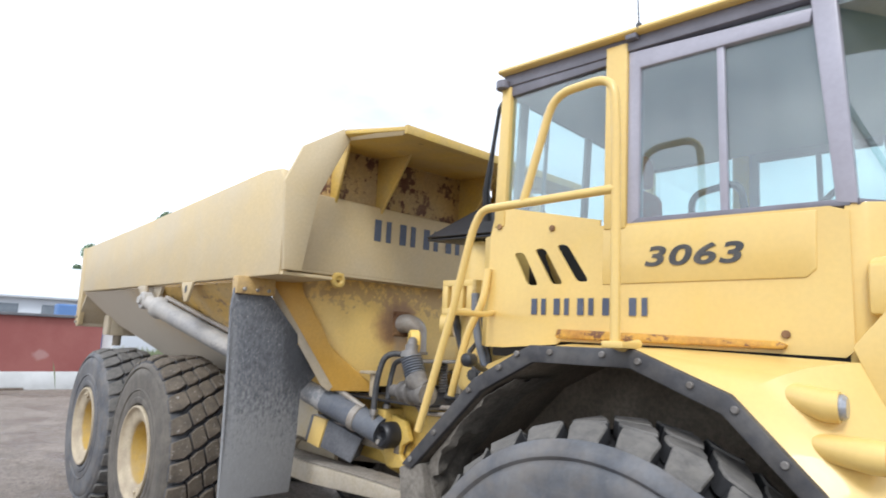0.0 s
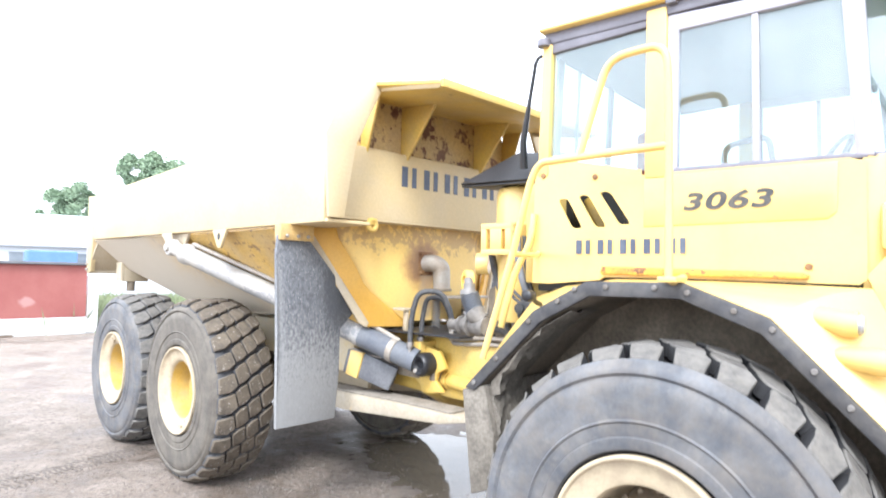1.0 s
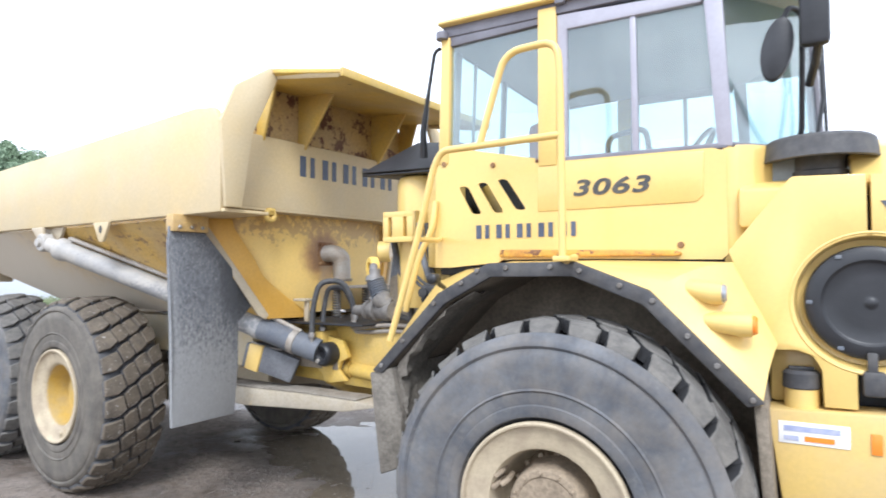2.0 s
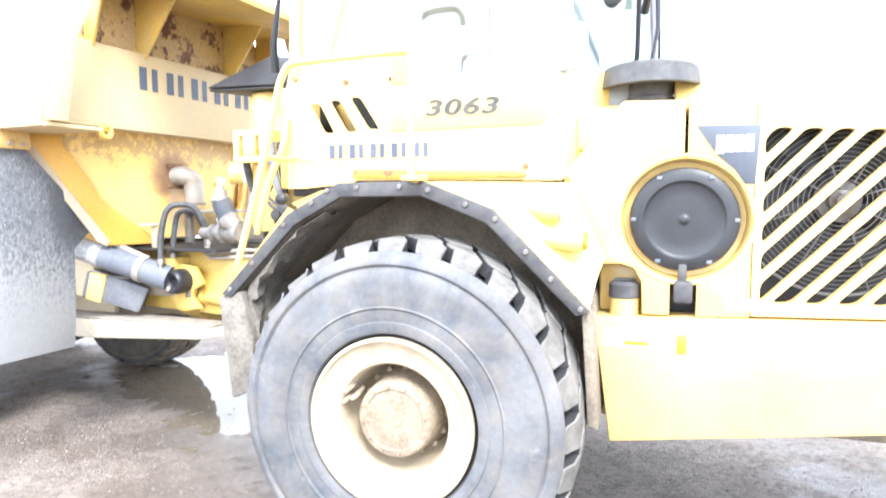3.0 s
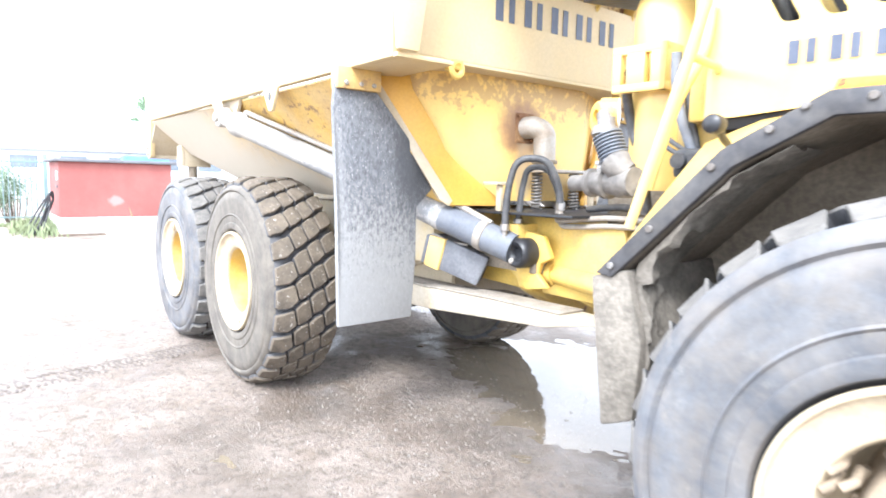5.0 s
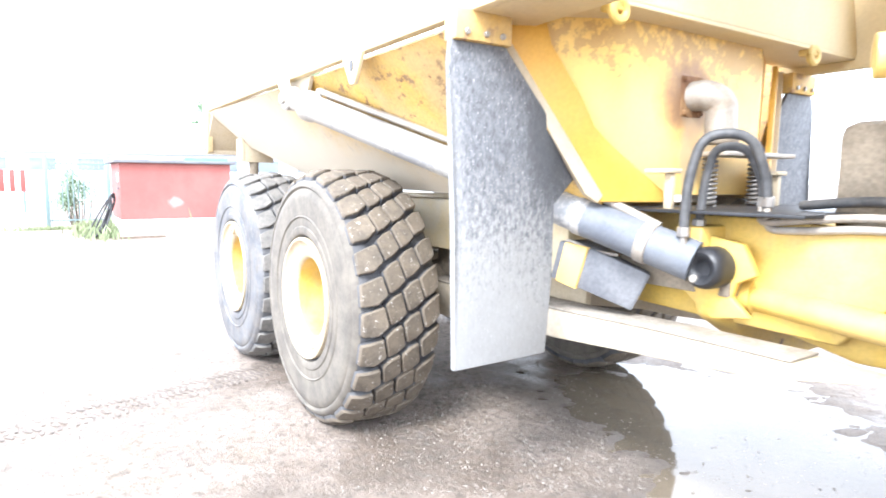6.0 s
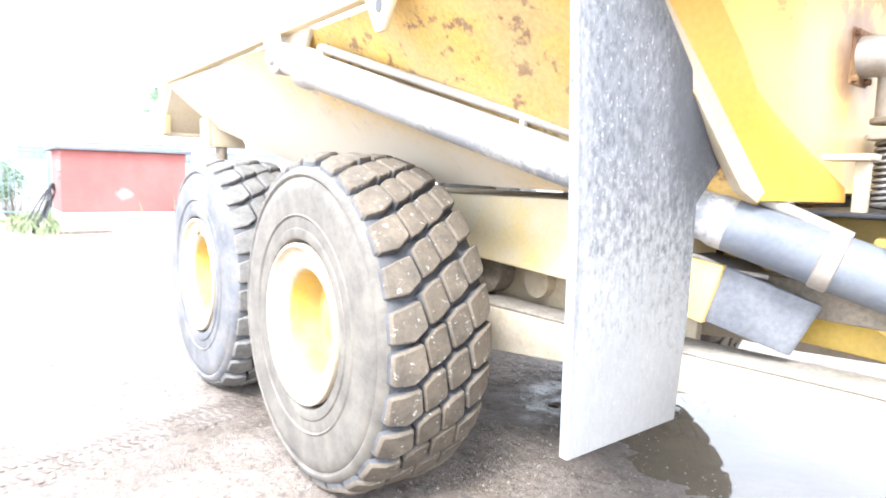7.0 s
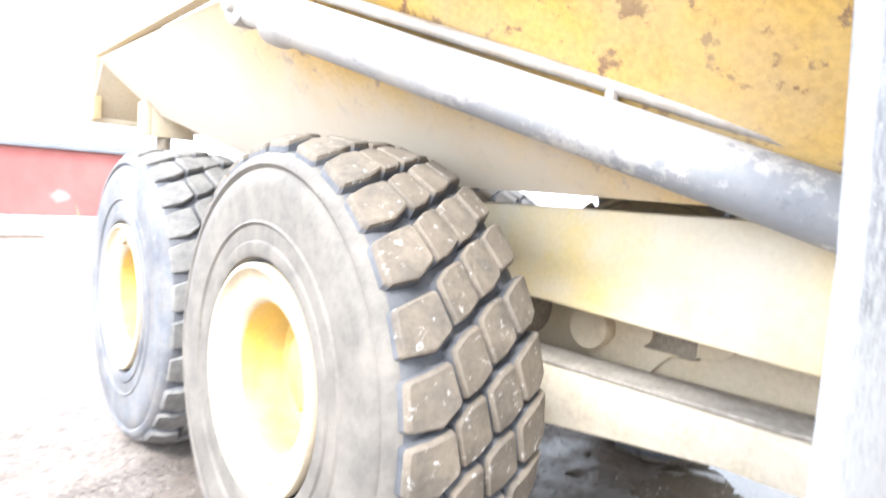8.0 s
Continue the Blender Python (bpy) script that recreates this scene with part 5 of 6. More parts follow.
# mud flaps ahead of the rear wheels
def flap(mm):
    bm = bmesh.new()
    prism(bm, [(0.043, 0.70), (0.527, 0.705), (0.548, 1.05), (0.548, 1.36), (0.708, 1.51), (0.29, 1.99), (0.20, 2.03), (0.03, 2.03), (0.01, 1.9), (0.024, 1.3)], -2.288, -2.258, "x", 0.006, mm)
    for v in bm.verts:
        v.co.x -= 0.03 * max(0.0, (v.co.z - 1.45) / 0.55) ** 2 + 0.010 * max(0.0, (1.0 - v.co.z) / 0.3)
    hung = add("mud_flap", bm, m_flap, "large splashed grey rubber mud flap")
    bm = bmesh.new()
    box(bm, (-2.345, 0.03, 1.99), (-2.262, 0.30, 2.105), 0.006, mm)
    part("flap_bracket", bm, m_rust_panel, hung, "rusty yellow flap bracket")
    for yy in (0.08, 0.17, 0.25):
        bm = bmesh.new()
        disc(bm, (-2.258, yy, 2.02), "x", 0.013, 0.016, 8, 0.003, mm)
        part("bolt", bm, m_steel, hung)


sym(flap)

# exhaust elbow on the front wall
bm = bmesh.new()
tube(bm, smooth_path([(-2.165, 1.30, 1.862), (-2.08, 1.335, 1.868), (-2.035, 1.375, 1.83), (-2.035, 1.38, 1.655)], 0.12, 8), 0.07, 20)
elbow = add("exhaust_elbow", bm, m_exhaust, "heat-greyed exhaust elbow")
bm = bmesh.new()
box(bm, (-2.166, 1.215, 1.765), (-2.136, 1.375, 1.955), 0.006)
part("elbow_flange", bm, m_rust, elbow, "rusty flange plate")
for ey, ez in ((1.235, 1.785), (1.235, 1.935), (1.355, 1.785), (1.355, 1.935)):
    bm = bmesh.new()
    disc(bm, (-2.13, ey, ez), "x", 0.012, 0.02, 6, 0.003)
    part("bolt", bm, m_rust, elbow)
bm = bmesh.new()
disc(bm, (-2.035, 1.38, 1.65), "z", 0.082, 0.022, 24, 0.004)
part("elbow_collar", bm, m_mud, elbow)

# -- between cab and dump body --
def simple(name, mat, label, *makers, m=ONE, parent=None):
    bm = bmesh.new()
    for f in makers:
        f(bm)
    return add(name, bm, mat, label, parent, m)


# slotted yellow plate, tank and side post behind the cab
def slotted(bm):
    u0, u1, z0, z1 = -1.335, -1.09, 1.90, 2.09
    s = [(-1.295, -1.268), (-1.185, -1.158)]
    for a, b in ((u0, s[0][0]), (s[0][1], s[1][0]), (s[1][1], u1)):
        box(bm, (a, 0.80, z0 + 0.03), (b, 0.84, z1 - 0.03), 0.003)
    box(bm, (u0, 0.80, z0), (u1, 0.84, z0 + 0.035), 0.003)
    box(bm, (u0, 0.80, z1 - 0.035), (u1, 0.84, z1), 0.003)
    box(bm, (u1 - 0.03, 0.80, z0), (u1, 1.2, z1), 0.003)


simple("slotted_bracket", m_yellow, "yellow slotted bracket plate", slotted, m=TR)
simple("tank", m_yellow, "yellow cylindrical tank behind the cab", lambda b: tube(b, [(-1.20, 1.06, 1.49), (-1.20, 1.06, 1.52), (-1.20, 1.06, 2.28), (-1.20, 1.06, 2.32), (-1.20, 1.06, 2.335)], 0.165, 32, ONE, True, [0.15, 0.165, 0.165, 0.15, 0.12]), m=TR)
simple("cab_support", m_yellow_dirty, "yellow cab support", lambda b: box(b, (-0.98, 0.70, 1.42), (-0.80, 1.2, 1.75), 0.015), lambda b: box(b, (-0.90, 0.62, 1.74), (-0.80, 0.9, 2.28), 0.012), m=TR)
# black splash hood with its thin upright mirror arm
def awning(bm):
    slab(bm, [(-1.57, 0.90, 2.36), (-0.84, 0.80, 2.33), (-0.82, 0.92, 2.49), (-1.18, 0.98, 2.535)], 0.015, 0.003)
    slab(bm, [(-1.57, 0.90, 2.345), (-0.84, 0.80, 2.315), (-0.84, 1.25, 2.33), (-1.45, 1.35, 2.36)], 0.012, 0.003)
    slab(bm, [(-1.57, 0.90, 2.36), (-1.18, 0.98, 2.535), (-1.18, 1.4, 2.53), (-1.45, 1.35, 2.37)], 0.012, 0.003)


hoodlet = simple("splash_hood", m_black, "black sheet splash hood behind the cab", awning, m=TR)
bm = bmesh.new()
tube(bm, [TR @ Vector(p) for p in ((-1.02, 0.78, 2.40), (-1.00, 0.74, 2.55), (-0.945, 0.72, 2.80), (-0.90, 0.70, 2.975), (-0.885, 0.70, 3.0), (-0.85, 0.68, 3.0))], 0.014, 8, ONE, True, [0.024, 0.02, 0.011, 0.011, 0.011, 0.011])
part("upright_arm", bm, m_black, hoodlet, "thin black upright arm")
# marker lamp ball at the rear of the fender
simple("marker_lamp", m_black, "round black marker lamp", lambda b: lathe(b, [(0.0, -0.028), (0.016, -0.026), (0.026, -0.018), (0.029, 0.0), (0.026, 0.03), (0.012, 0.04), (0.0, 0.04)], 20, Matrix.Translation((-0.612, 0.19, 1.685))), lambda b: tube(b, [(-0.612, 0.22, 1.68), (-0.62, 0.27, 1.655), (-0.63, 0.33, 1.64)], 0.012, 8), m=TR)

# rear chassis plates round the hitch
def hitch_plates(bm):
    prism(bm, [(0.93, 1.28), (2.3, 1.30), (2.3, 1.02), (1.55, 0.98), (1.02, 1.10), (0.93, 1.2)], -1.93, -1.80, "x", 0.015)
    prism(bm, [(0.95, 1.12), (1.25, 1.08), (2.2, 0.98), (2.2, 0.66), (1.45, 0.66), (1.0, 0.90)], -1.86, -1.74, "x", 0.02)


simple("pivot_housing", m_yellow_dirty, "yellow pivot housing with dust", hitch_plates)
simple("frame_plate", m_yellow_dirty, "yellow side plate of the rear frame", lambda b: prism(b, [(-2.46, 1.33), (-1.60, 1.32), (-1.20, 1.29), (-1.16, 1.06), (-1.34, 0.87), (-1.9, 0.88), (-2.46, 0.90)], 1.09, 1.15, "y", 0.012))
simple("inner_plate", m_hull, "muddy yellow inner frame plate", lambda b: prism(b, [(-3.75, 0.72), (-2.5, 0.80), (-2.5, 1.14), (-3.0, 1.10), (-3.75, 1.12)], 1.02, 1.06, "y", 0.01))
simple("axle_bracket", m_hull, "cast bracket over the axle", lambda b: prism(b, rounded([(-3.42, 1.02), (-2.78, 1.02), (-2.80, 0.93), (-3.0, 0.90), (-3.08, 0.80), (-3.24, 0.74), (-3.30, 0.86), (-3.44, 0.90)], 0.05), 0.995, 1.018, "y", 0.004), lambda b: tube(b, [(-3.27, 0.94, 0.945), (-3.27, 1.0, 0.945)], 0.075, 20), lambda b: box(b, (-3.235, 0.935, 0.915), (-3.195, 1.0, 0.965), 0.006), lambda b: tube(b, [(-3.09, 0.97, 0.96), (-3.09, 1.0, 0.96)], 0.045, 16))
simple("brake_drum", m_mud, "rusty round end of a brake chamber", lambda b: lathe(b, [(0.0, 0.0), (0.10, 0.004), (0.13, 0.02), (0.13, 0.14), (0.0, 0.14)], 28, Matrix.Translation((-3.62, 0.90, 0.97))))
simple("pivot_plate", m_yellow_dirty, "torch-cut yellow pivot plate", lambda b: prism(b, [(-1.90, 1.26), (-1.66, 1.22), (-1.60, 1.10), (-1.68, 1.06), (-1.70, 1.0), (-1.62, 0.93), (-1.78, 0.90), (-1.92, 1.0)], 0.99, 1.03, "y", 0.008))
simple("steering_cylinder", m_yellow_dirty, "dusty yellow steering cylinder", lambda b: tube(b, [(-1.72, 1.12, 1.0), (-1.2, 1.06, 0.97), (-0.55, 0.98, 0.92)], 0.055, 18), lambda b: tube(b, [(-1.74, 1.12, 1.0), (-1.66, 1.12, 1.0)], 0.075, 18))
simple("top_plate", m_black, "black greasy top plate", lambda b: prism(b, [(-2.2, 0.86), (-1.40, 0.92), (-1.40, 2.0), (-2.2, 2.0)], 1.333, 1.348, "z", 0.004))
# bent hoses
def hose(name, pts, r, mat=m_hose, lab=""):
    bm = bmesh.new()
    tube(bm, smooth_path(pts, 0.16, 9), r, 12)
    return add(name, bm, mat, lab)


hose("hose", [(-1.84, 0.865, 1.26), (-1.838, 0.87, 1.46), (-1.80, 0.90, 1.650), (-1.665, 1.01, 1.650), (-1.632, 1.07, 1.50), (-1.625, 1.085, 1.39)], 0.020, lab="thick black hydraulic hose arch")
hose("hose", [(-1.85, 0.98, 1.29), (-1.842, 0.985, 1.45), (-1.81, 1.0, 1.605), (-1.71, 1.06, 1.605), (-1.665, 1.10, 1.48), (-1.66, 1.115, 1.39)], 0.018, lab="thick black hydraulic hose arch")
for hx, hy, hz in ((-1.84, 0.865, 1.26), (-1.85, 0.98, 1.29)):
    bm = bmesh.new()
    disc(bm, (hx, hy, hz), "z", 0.027, 0.04, 6, 0.004)
    tube(bm, [(hx, hy, hz - 0.02), (hx, hy, 1.14)], 0.016, 10)
    add("hose_fitting", bm, m_steel, "bare steel hose fitting")
for k, dz in enumerate((0.0, 0.042)):
    hose("pipe", [(-1.625 - 0.035 * k, 1.085 + 0.03 * k, 1.38), (-1.62 - 0.03 * k, 1.075, 1.276 + dz * 0.6), (-1.44, 1.072, 1.284 + dz), (-1.30, 1.072, 1.30 + dz), (-0.95, 1.09, 1.30 + dz)], 0.015, m_exhaust, "bent pale pipe")
    bm = bmesh.new()
    disc(bm, (-1.625 - 0.035 * k, 1.085 + 0.03 * k, 1.385), "z", 0.024, 0.045, 6, 0.004)
    add("pipe_fitting", bm, m_steel, "bare steel pipe fitting")
# coil springs between the deck and the plate over them
for sx, sy in ((-2.045, 1.33), (-2.0, 1.63)):
    bm = bmesh.new()
    tube(bm, [(sx + 0.030 * math.cos(a), sy + 0.030 * math.sin(a), 1.35 + a * 0.0033) for a in [k * 0.5 for k in range(140)]], 0.007, 5)
    add("coil_spring", bm, m_bolt, "worn steel coil spring")
bm = bmesh.new()
prism(bm, rounded([(-2.10, 1.27), (-1.92, 1.27), (-1.92, 1.86), (-2.10, 1.86)], 0.03), 1.582, 1.602, "z", 0.004)
add("spring_plate", bm, m_exhaust, "dusty plate resting on the coil springs")
# ribbed gaiter beside the ladder, with the clamped housing under it
bm = bmesh.new()
path = [Vector((-0.985 + 0.0012 * k, 0.235, 1.672 - 0.0027 * k)) for k in range(30)]
tube(bm, path, 0.05, 24, TR, True, [0.049 if k % 4 < 2 else 0.038 for k in range(30)])
gaiter = add("ribbed_gaiter", bm, m_cyl_low, "ribbed grey gaiter beside the ladder")
bm = bmesh.new()
tube(bm, [(-0.99, 0.235, 1.668), (-0.992, 0.24, 1.69), (-0.995, 0.245, 1.695), (-1.0, 0.25, 1.73)], 0.03, 14, TR, True, [0.046, 0.046, 0.03, 0.03])
tube(bm, smooth_path([(-1.0, 0.25, 1.71), (-1.02, 0.27, 1.745), (-1.06, 0.32, 1.745)], 0.03), 0.022, 12, TR)
part("gaiter_cap", bm, m_bolt, gaiter, "greasy steel cap")
bm = bmesh.new()
tube(bm, [(-0.955, 0.235, 1.592), (-0.945, 0.235, 1.582), (-0.925, 0.235, 1.560), (-0.90, 0.24, 1.545)], 0.05, 18, TR, True, [0.05, 0.052, 0.046, 0.038])
part("gaiter_seat", bm, m_grimy, gaiter, "pale dusty seat of the gaiter")
bm = bmesh.new()
axis = [Vector((-0.87, 0.235, 1.52)), Vector((-1.16, 0.30, 1.513))]
steps = [(0.0, 0.048), (0.12, 0.052), (0.22, 0.052), (0.24, 0.044), (0.36, 0.044), (0.38, 0.056), (0.44, 0.056), (0.46, 0.042), (0.60, 0.040), (0.62, 0.050), (0.67, 0.050), (0.69, 0.030), (0.98, 0.028), (1.0, 0.024)]
tube(bm, [axis[0].lerp(axis[1], f) for f, _ in steps], 0.04, 22, TR, True, [r for _, r in steps])
housing = part("clamped_housing", bm, m_grimy, gaiter, "dusty clamped housing with ribs")
for f in (0.30, 0.53):
    c = axis[0].lerp(axis[1], f)
    bm = bmesh.new()
    tube(bm, [c + Vector((0, 0, 0.03)), c + Vector((0, 0, 0.062))], 0.014, 8, TR)
    disc(bm, c + Vector((0, 0, 0.066)), "z", 0.02, 0.014, 6, 0.003, TR)
    part("clamp_bolt", bm, m_steel, housing)
bm = bmesh.new()
lathe(bm, [(0.030, 0.0), (0.052, 0.0), (0.058, 0.008), (0.058, 0.04), (0.05, 0.046), (0.03, 0.046)], 24, TR @ Matrix.Translation((-1.085, 0.315, 1.742)) @ pose(0, 0, 0, 0, 0, -35), True)
part("gaiter_ring", bm, m_yellow_dirty, gaiter, "yellow ring fitting behind the gaiter")
simple("gearbox", m_mud, "mud-dusted gearbox", lambda b: box(b, (-1.5, 1.3, 1.25), (-0.9, 2.0, 1.7), 0.06))
for pts, r in (([(-1.2, 1.1, 1.9), (-1.1, 1.0, 1.75), (-1.0, 0.95, 1.6), (-0.95, 0.9, 1.45)], 0.012), ([(-1.28, 1.2, 1.86), (-1.1, 0.98, 1.7), (-0.92, 0.92, 1.62)], 0.010), ([(-0.98, 0.72, 2.0), (-1.0, 0.8, 1.8), (-0.93, 0.82, 1.6), (-0.95, 0.9, 1.4)], 0.022), ([(-1.6, 1.3, 1.37), (-1.3, 1.2, 1.40), (-1.0, 1.0, 1.38)], 0.02)):
    hose("cable", pts, r, lab="black cable")
for pts, r, mt in (([(-0.97, 0.65, 2.0), (-0.968, 0.65, 1.90), (-0.943, 0.65, 1.775), (-0.905, 0.65, 1.68), (-0.86, 0.65, 1.56)], 0.02, m_cyl_low),
                   ([(-0.95, 0.69, 2.0), (-0.945, 0.69, 1.88), (-0.915, 0.68, 1.76), (-0.875, 0.67, 1.64), (-0.86, 0.66, 1.50)], 0.014, m_hose),
                   ([(-1.10, 0.84, 1.76), (-1.01, 0.66, 1.706), (-0.95, 0.62, 1.67), (-0.885, 0.62, 1.63)], 0.009, m_hose),
                   ([(-1.12, 0.84, 1.73), (-1.02, 0.66, 1.68), (-0.96, 0.62, 1.645), (-0.90, 0.62, 1.615)], 0.009, m_hose)):
    bm = bmesh.new()
    tube(bm, smooth_path(pts, 0.08, 6), r, 10, TR)
    add("cable", bm, mt, "bunched cable beside the tank")
simple("junction_block", m_hose, "greasy block where the cables meet", lambda b: box(b, (-0.93, 0.58, 1.54), (-0.80, 0.70, 1.645), 0.02), lambda b: tube(b, [(-0.90, 0.56, 1.60), (-0.90, 0.60, 1.60)], 0.028, 12), lambda b: tube(b, [(-0.84, 0.56, 1.60), (-0.84, 0.60, 1.60)], 0.022, 12), m=TR)
# socket ring on the tank side
simple("tank_fitting", m_yellow, "yellow ring fitting", lambda b: tube(b, [(-1.13, 0.90, 1.85), (-1.20, 0.86, 1.85)], 0.07, 20))

# -- lettering and markings --
def text_on(body, size, place, mat, parent, thick=0.0012, shear=0.0, stretch=1.0, label=""):
    cu = bpy.data.curves.new("text", "FONT")
    cu.body, cu.size, cu.extrude, cu.shear, cu.align_x, cu.align_y = body, size, thick, shear, "CENTER", "CENTER"
    cu.space_character, cu.offset = 1.10, size * 0.026
    ob = bpy.data.objects.new("text", cu)
    me = bpy.data.meshes.new_from_object(ob)
    bpy.data.curves.remove(cu)
    me.transform(place @ Matrix.Diagonal((stretch, 1, 1, 1)))
    me.materials.append(mat)
    o = new("lettering", me)
    o.parent = parent
    if label:
        o["label"] = label
    return o


m_number = material("dark_grey_decal", (0.05, 0.052, 0.055), 0.5, second=(0.11, 0.10, 0.085), scale=14, amount=0.9, grain=0.15, bump=0.0)
text_on("3063", 0.104, TR @ pose(0.152, CV - 0.0085, 2.115, 90, 0, 0), m_number, cab, 0.0015, 0.20, 1.62, "dark grey number")


def word_blocks(place, width, height, parent, mat, n=5):
    """The maker's word as plain upright bars, two to a character."""
    w = width / n
    for i in range(n):
        for o, k in ((-0.2, 0.26), (0.22, 0.20)):
            bm = bmesh.new()
            cx = -width / 2 + w * (i + 0.5 + o)
            box(bm, (cx - w * k / 2, -0.001, -height / 2), (cx + w * k / 2, 0.001, height / 2), 0)
            bm.transform(place)
            part("decal_bar", bm, mat, parent, "blue-grey decal bar", False)


word_blocks(TR @ pose(-0.28, CV - 0.004, 1.925), 0.575, 0.070, cab, m_text)
word_blocks(pose(-1.992, 1.425, 2.51, 0, 0, 90), 1.16, 0.155, dump_body, m_text)
# white characters of the model badge as plain bars
for k in range(4):
    bm = bmesh.new()
    box(bm, (1.262 + 0.036 * k, HV - 0.0085, 1.872 if k else 1.866), (1.262 + 0.036 * k + 0.03, HV - 0.0055, 1.938), 0.0)
    bm.transform(TR)
    part("badge_bar", bm, m_white, door)
bm = bmesh.new()
box(bm, (1.31, HV - 0.003, 1.225), (1.425, HV + 0.001, 1.275), 0.0)
bm.transform(TR)
part("warning_label", bm, m_band, door, "small worn warning label")

# mirrors and wipers by the windscreen
simple("mirror", m_black, "black oval mirror on an arm", lambda b: prism(b, [(0.855 + 0.06 * math.cos(a) + 0.02 * math.sin(a), 2.63 + 0.13 * math.sin(a)) for a in [2 * math.pi * k / 20 for k in range(20)]], 0.48, 0.53, "y", 0.015), lambda b: tube(b, smooth_path([(0.875, 0.53, 2.75), (0.90, 0.55, 2.82), (0.95, 0.6, 2.80), (0.94, 0.75, 2.32), (0.90, 0.78, 2.27)], 0.05), 0.012, 8), m=TR)
simple("mirror", m_black, "tall black mirror ahead of the cab", lambda b: box(b, (0.935, 0.40, 2.60), (1.04, 0.46, 3.05), 0.02), lambda b: tube(b, [(1.0, 0.45, 2.62), (0.99, 0.52, 2.56), (0.97, 0.62, 2.5)], 0.018, 8), m=TR)
simple("wiper", m_black, "black wiper arm", lambda b: tube(b, [(1.0, 0.84, 2.31), (1.03, 0.9, 2.5), (1.02, 0.95, 2.75)], 0.01, 6), lambda b: tube(b, [(1.04, 0.92, 2.35), (1.03, 0.98, 2.85)], 0.008, 6), m=TR)
# steps under the handrail
for k, z in enumerate((1.0, 0.72)):
    simple("step", m_yellow_dirty, "yellow ladder step", lambda b: box(b, (-1.22 - 0.03 * k, 0.72, z), (-1.02 - 0.03 * k, 1.0, z + 0.03), 0.006), m=TR)
# mud crust on the rear of the front arch
bm = bmesh.new()
rng = random.Random(9)
# a ragged sheet along the inside of the arch, thickest below the rubber edge
crest = [(-0.83, 0.74), (-0.818, 1.0), (-0.872, 1.20), (-0.86, 1.255), (-0.72, 1.405), (-0.58, 1.54), (-0.40, 1.64)]
run = [(Vector(a).lerp(Vector(b), k / 8)) for a, b in zip(crest, crest[1:]) for k in range(8)]
rows = []
for i, p in enumerate(run):
    inward = (Vector((0.0, 0.745)) - p).normalized()
    s = i / len(run)
    full = 0.02 + 0.08 * math.exp(-((s - 0.42) / 0.17) ** 2)
    row = []
    for j in range(15):
        v = 0.262 + 0.026 * max(0, j - 3)
        q = Vector((p.x * 14, v * 14, p.y * 14))
        h = full * (0.55 + 0.8 * noise.noise(q * 0.8)) + 0.026 * noise.noise(q * 2.6)
        h = max(0.003, h * max(0.0, 1 - (v - 0.22) / 0.42)) * min(1.0, j / 3)
        w = p + inward * h
        row.append(bm.verts.new(TR @ Vector((w.x, v + (0.008 * noise.noise(q * 1.7) if j else 0.0) - (0.006 if j in (1, 2, 3) else 0), w.y))))
    rows.append(row)
for ra, rb in zip(rows, rows[1:]):
    for j in range(14):
        bm.faces.new((ra[j], ra[j + 1], rb[j + 1], rb[j]))
crust = part("mud_crust", bm, m_dry_mud, fender, "dried mud crust")
crust["kind"] = "stuff"



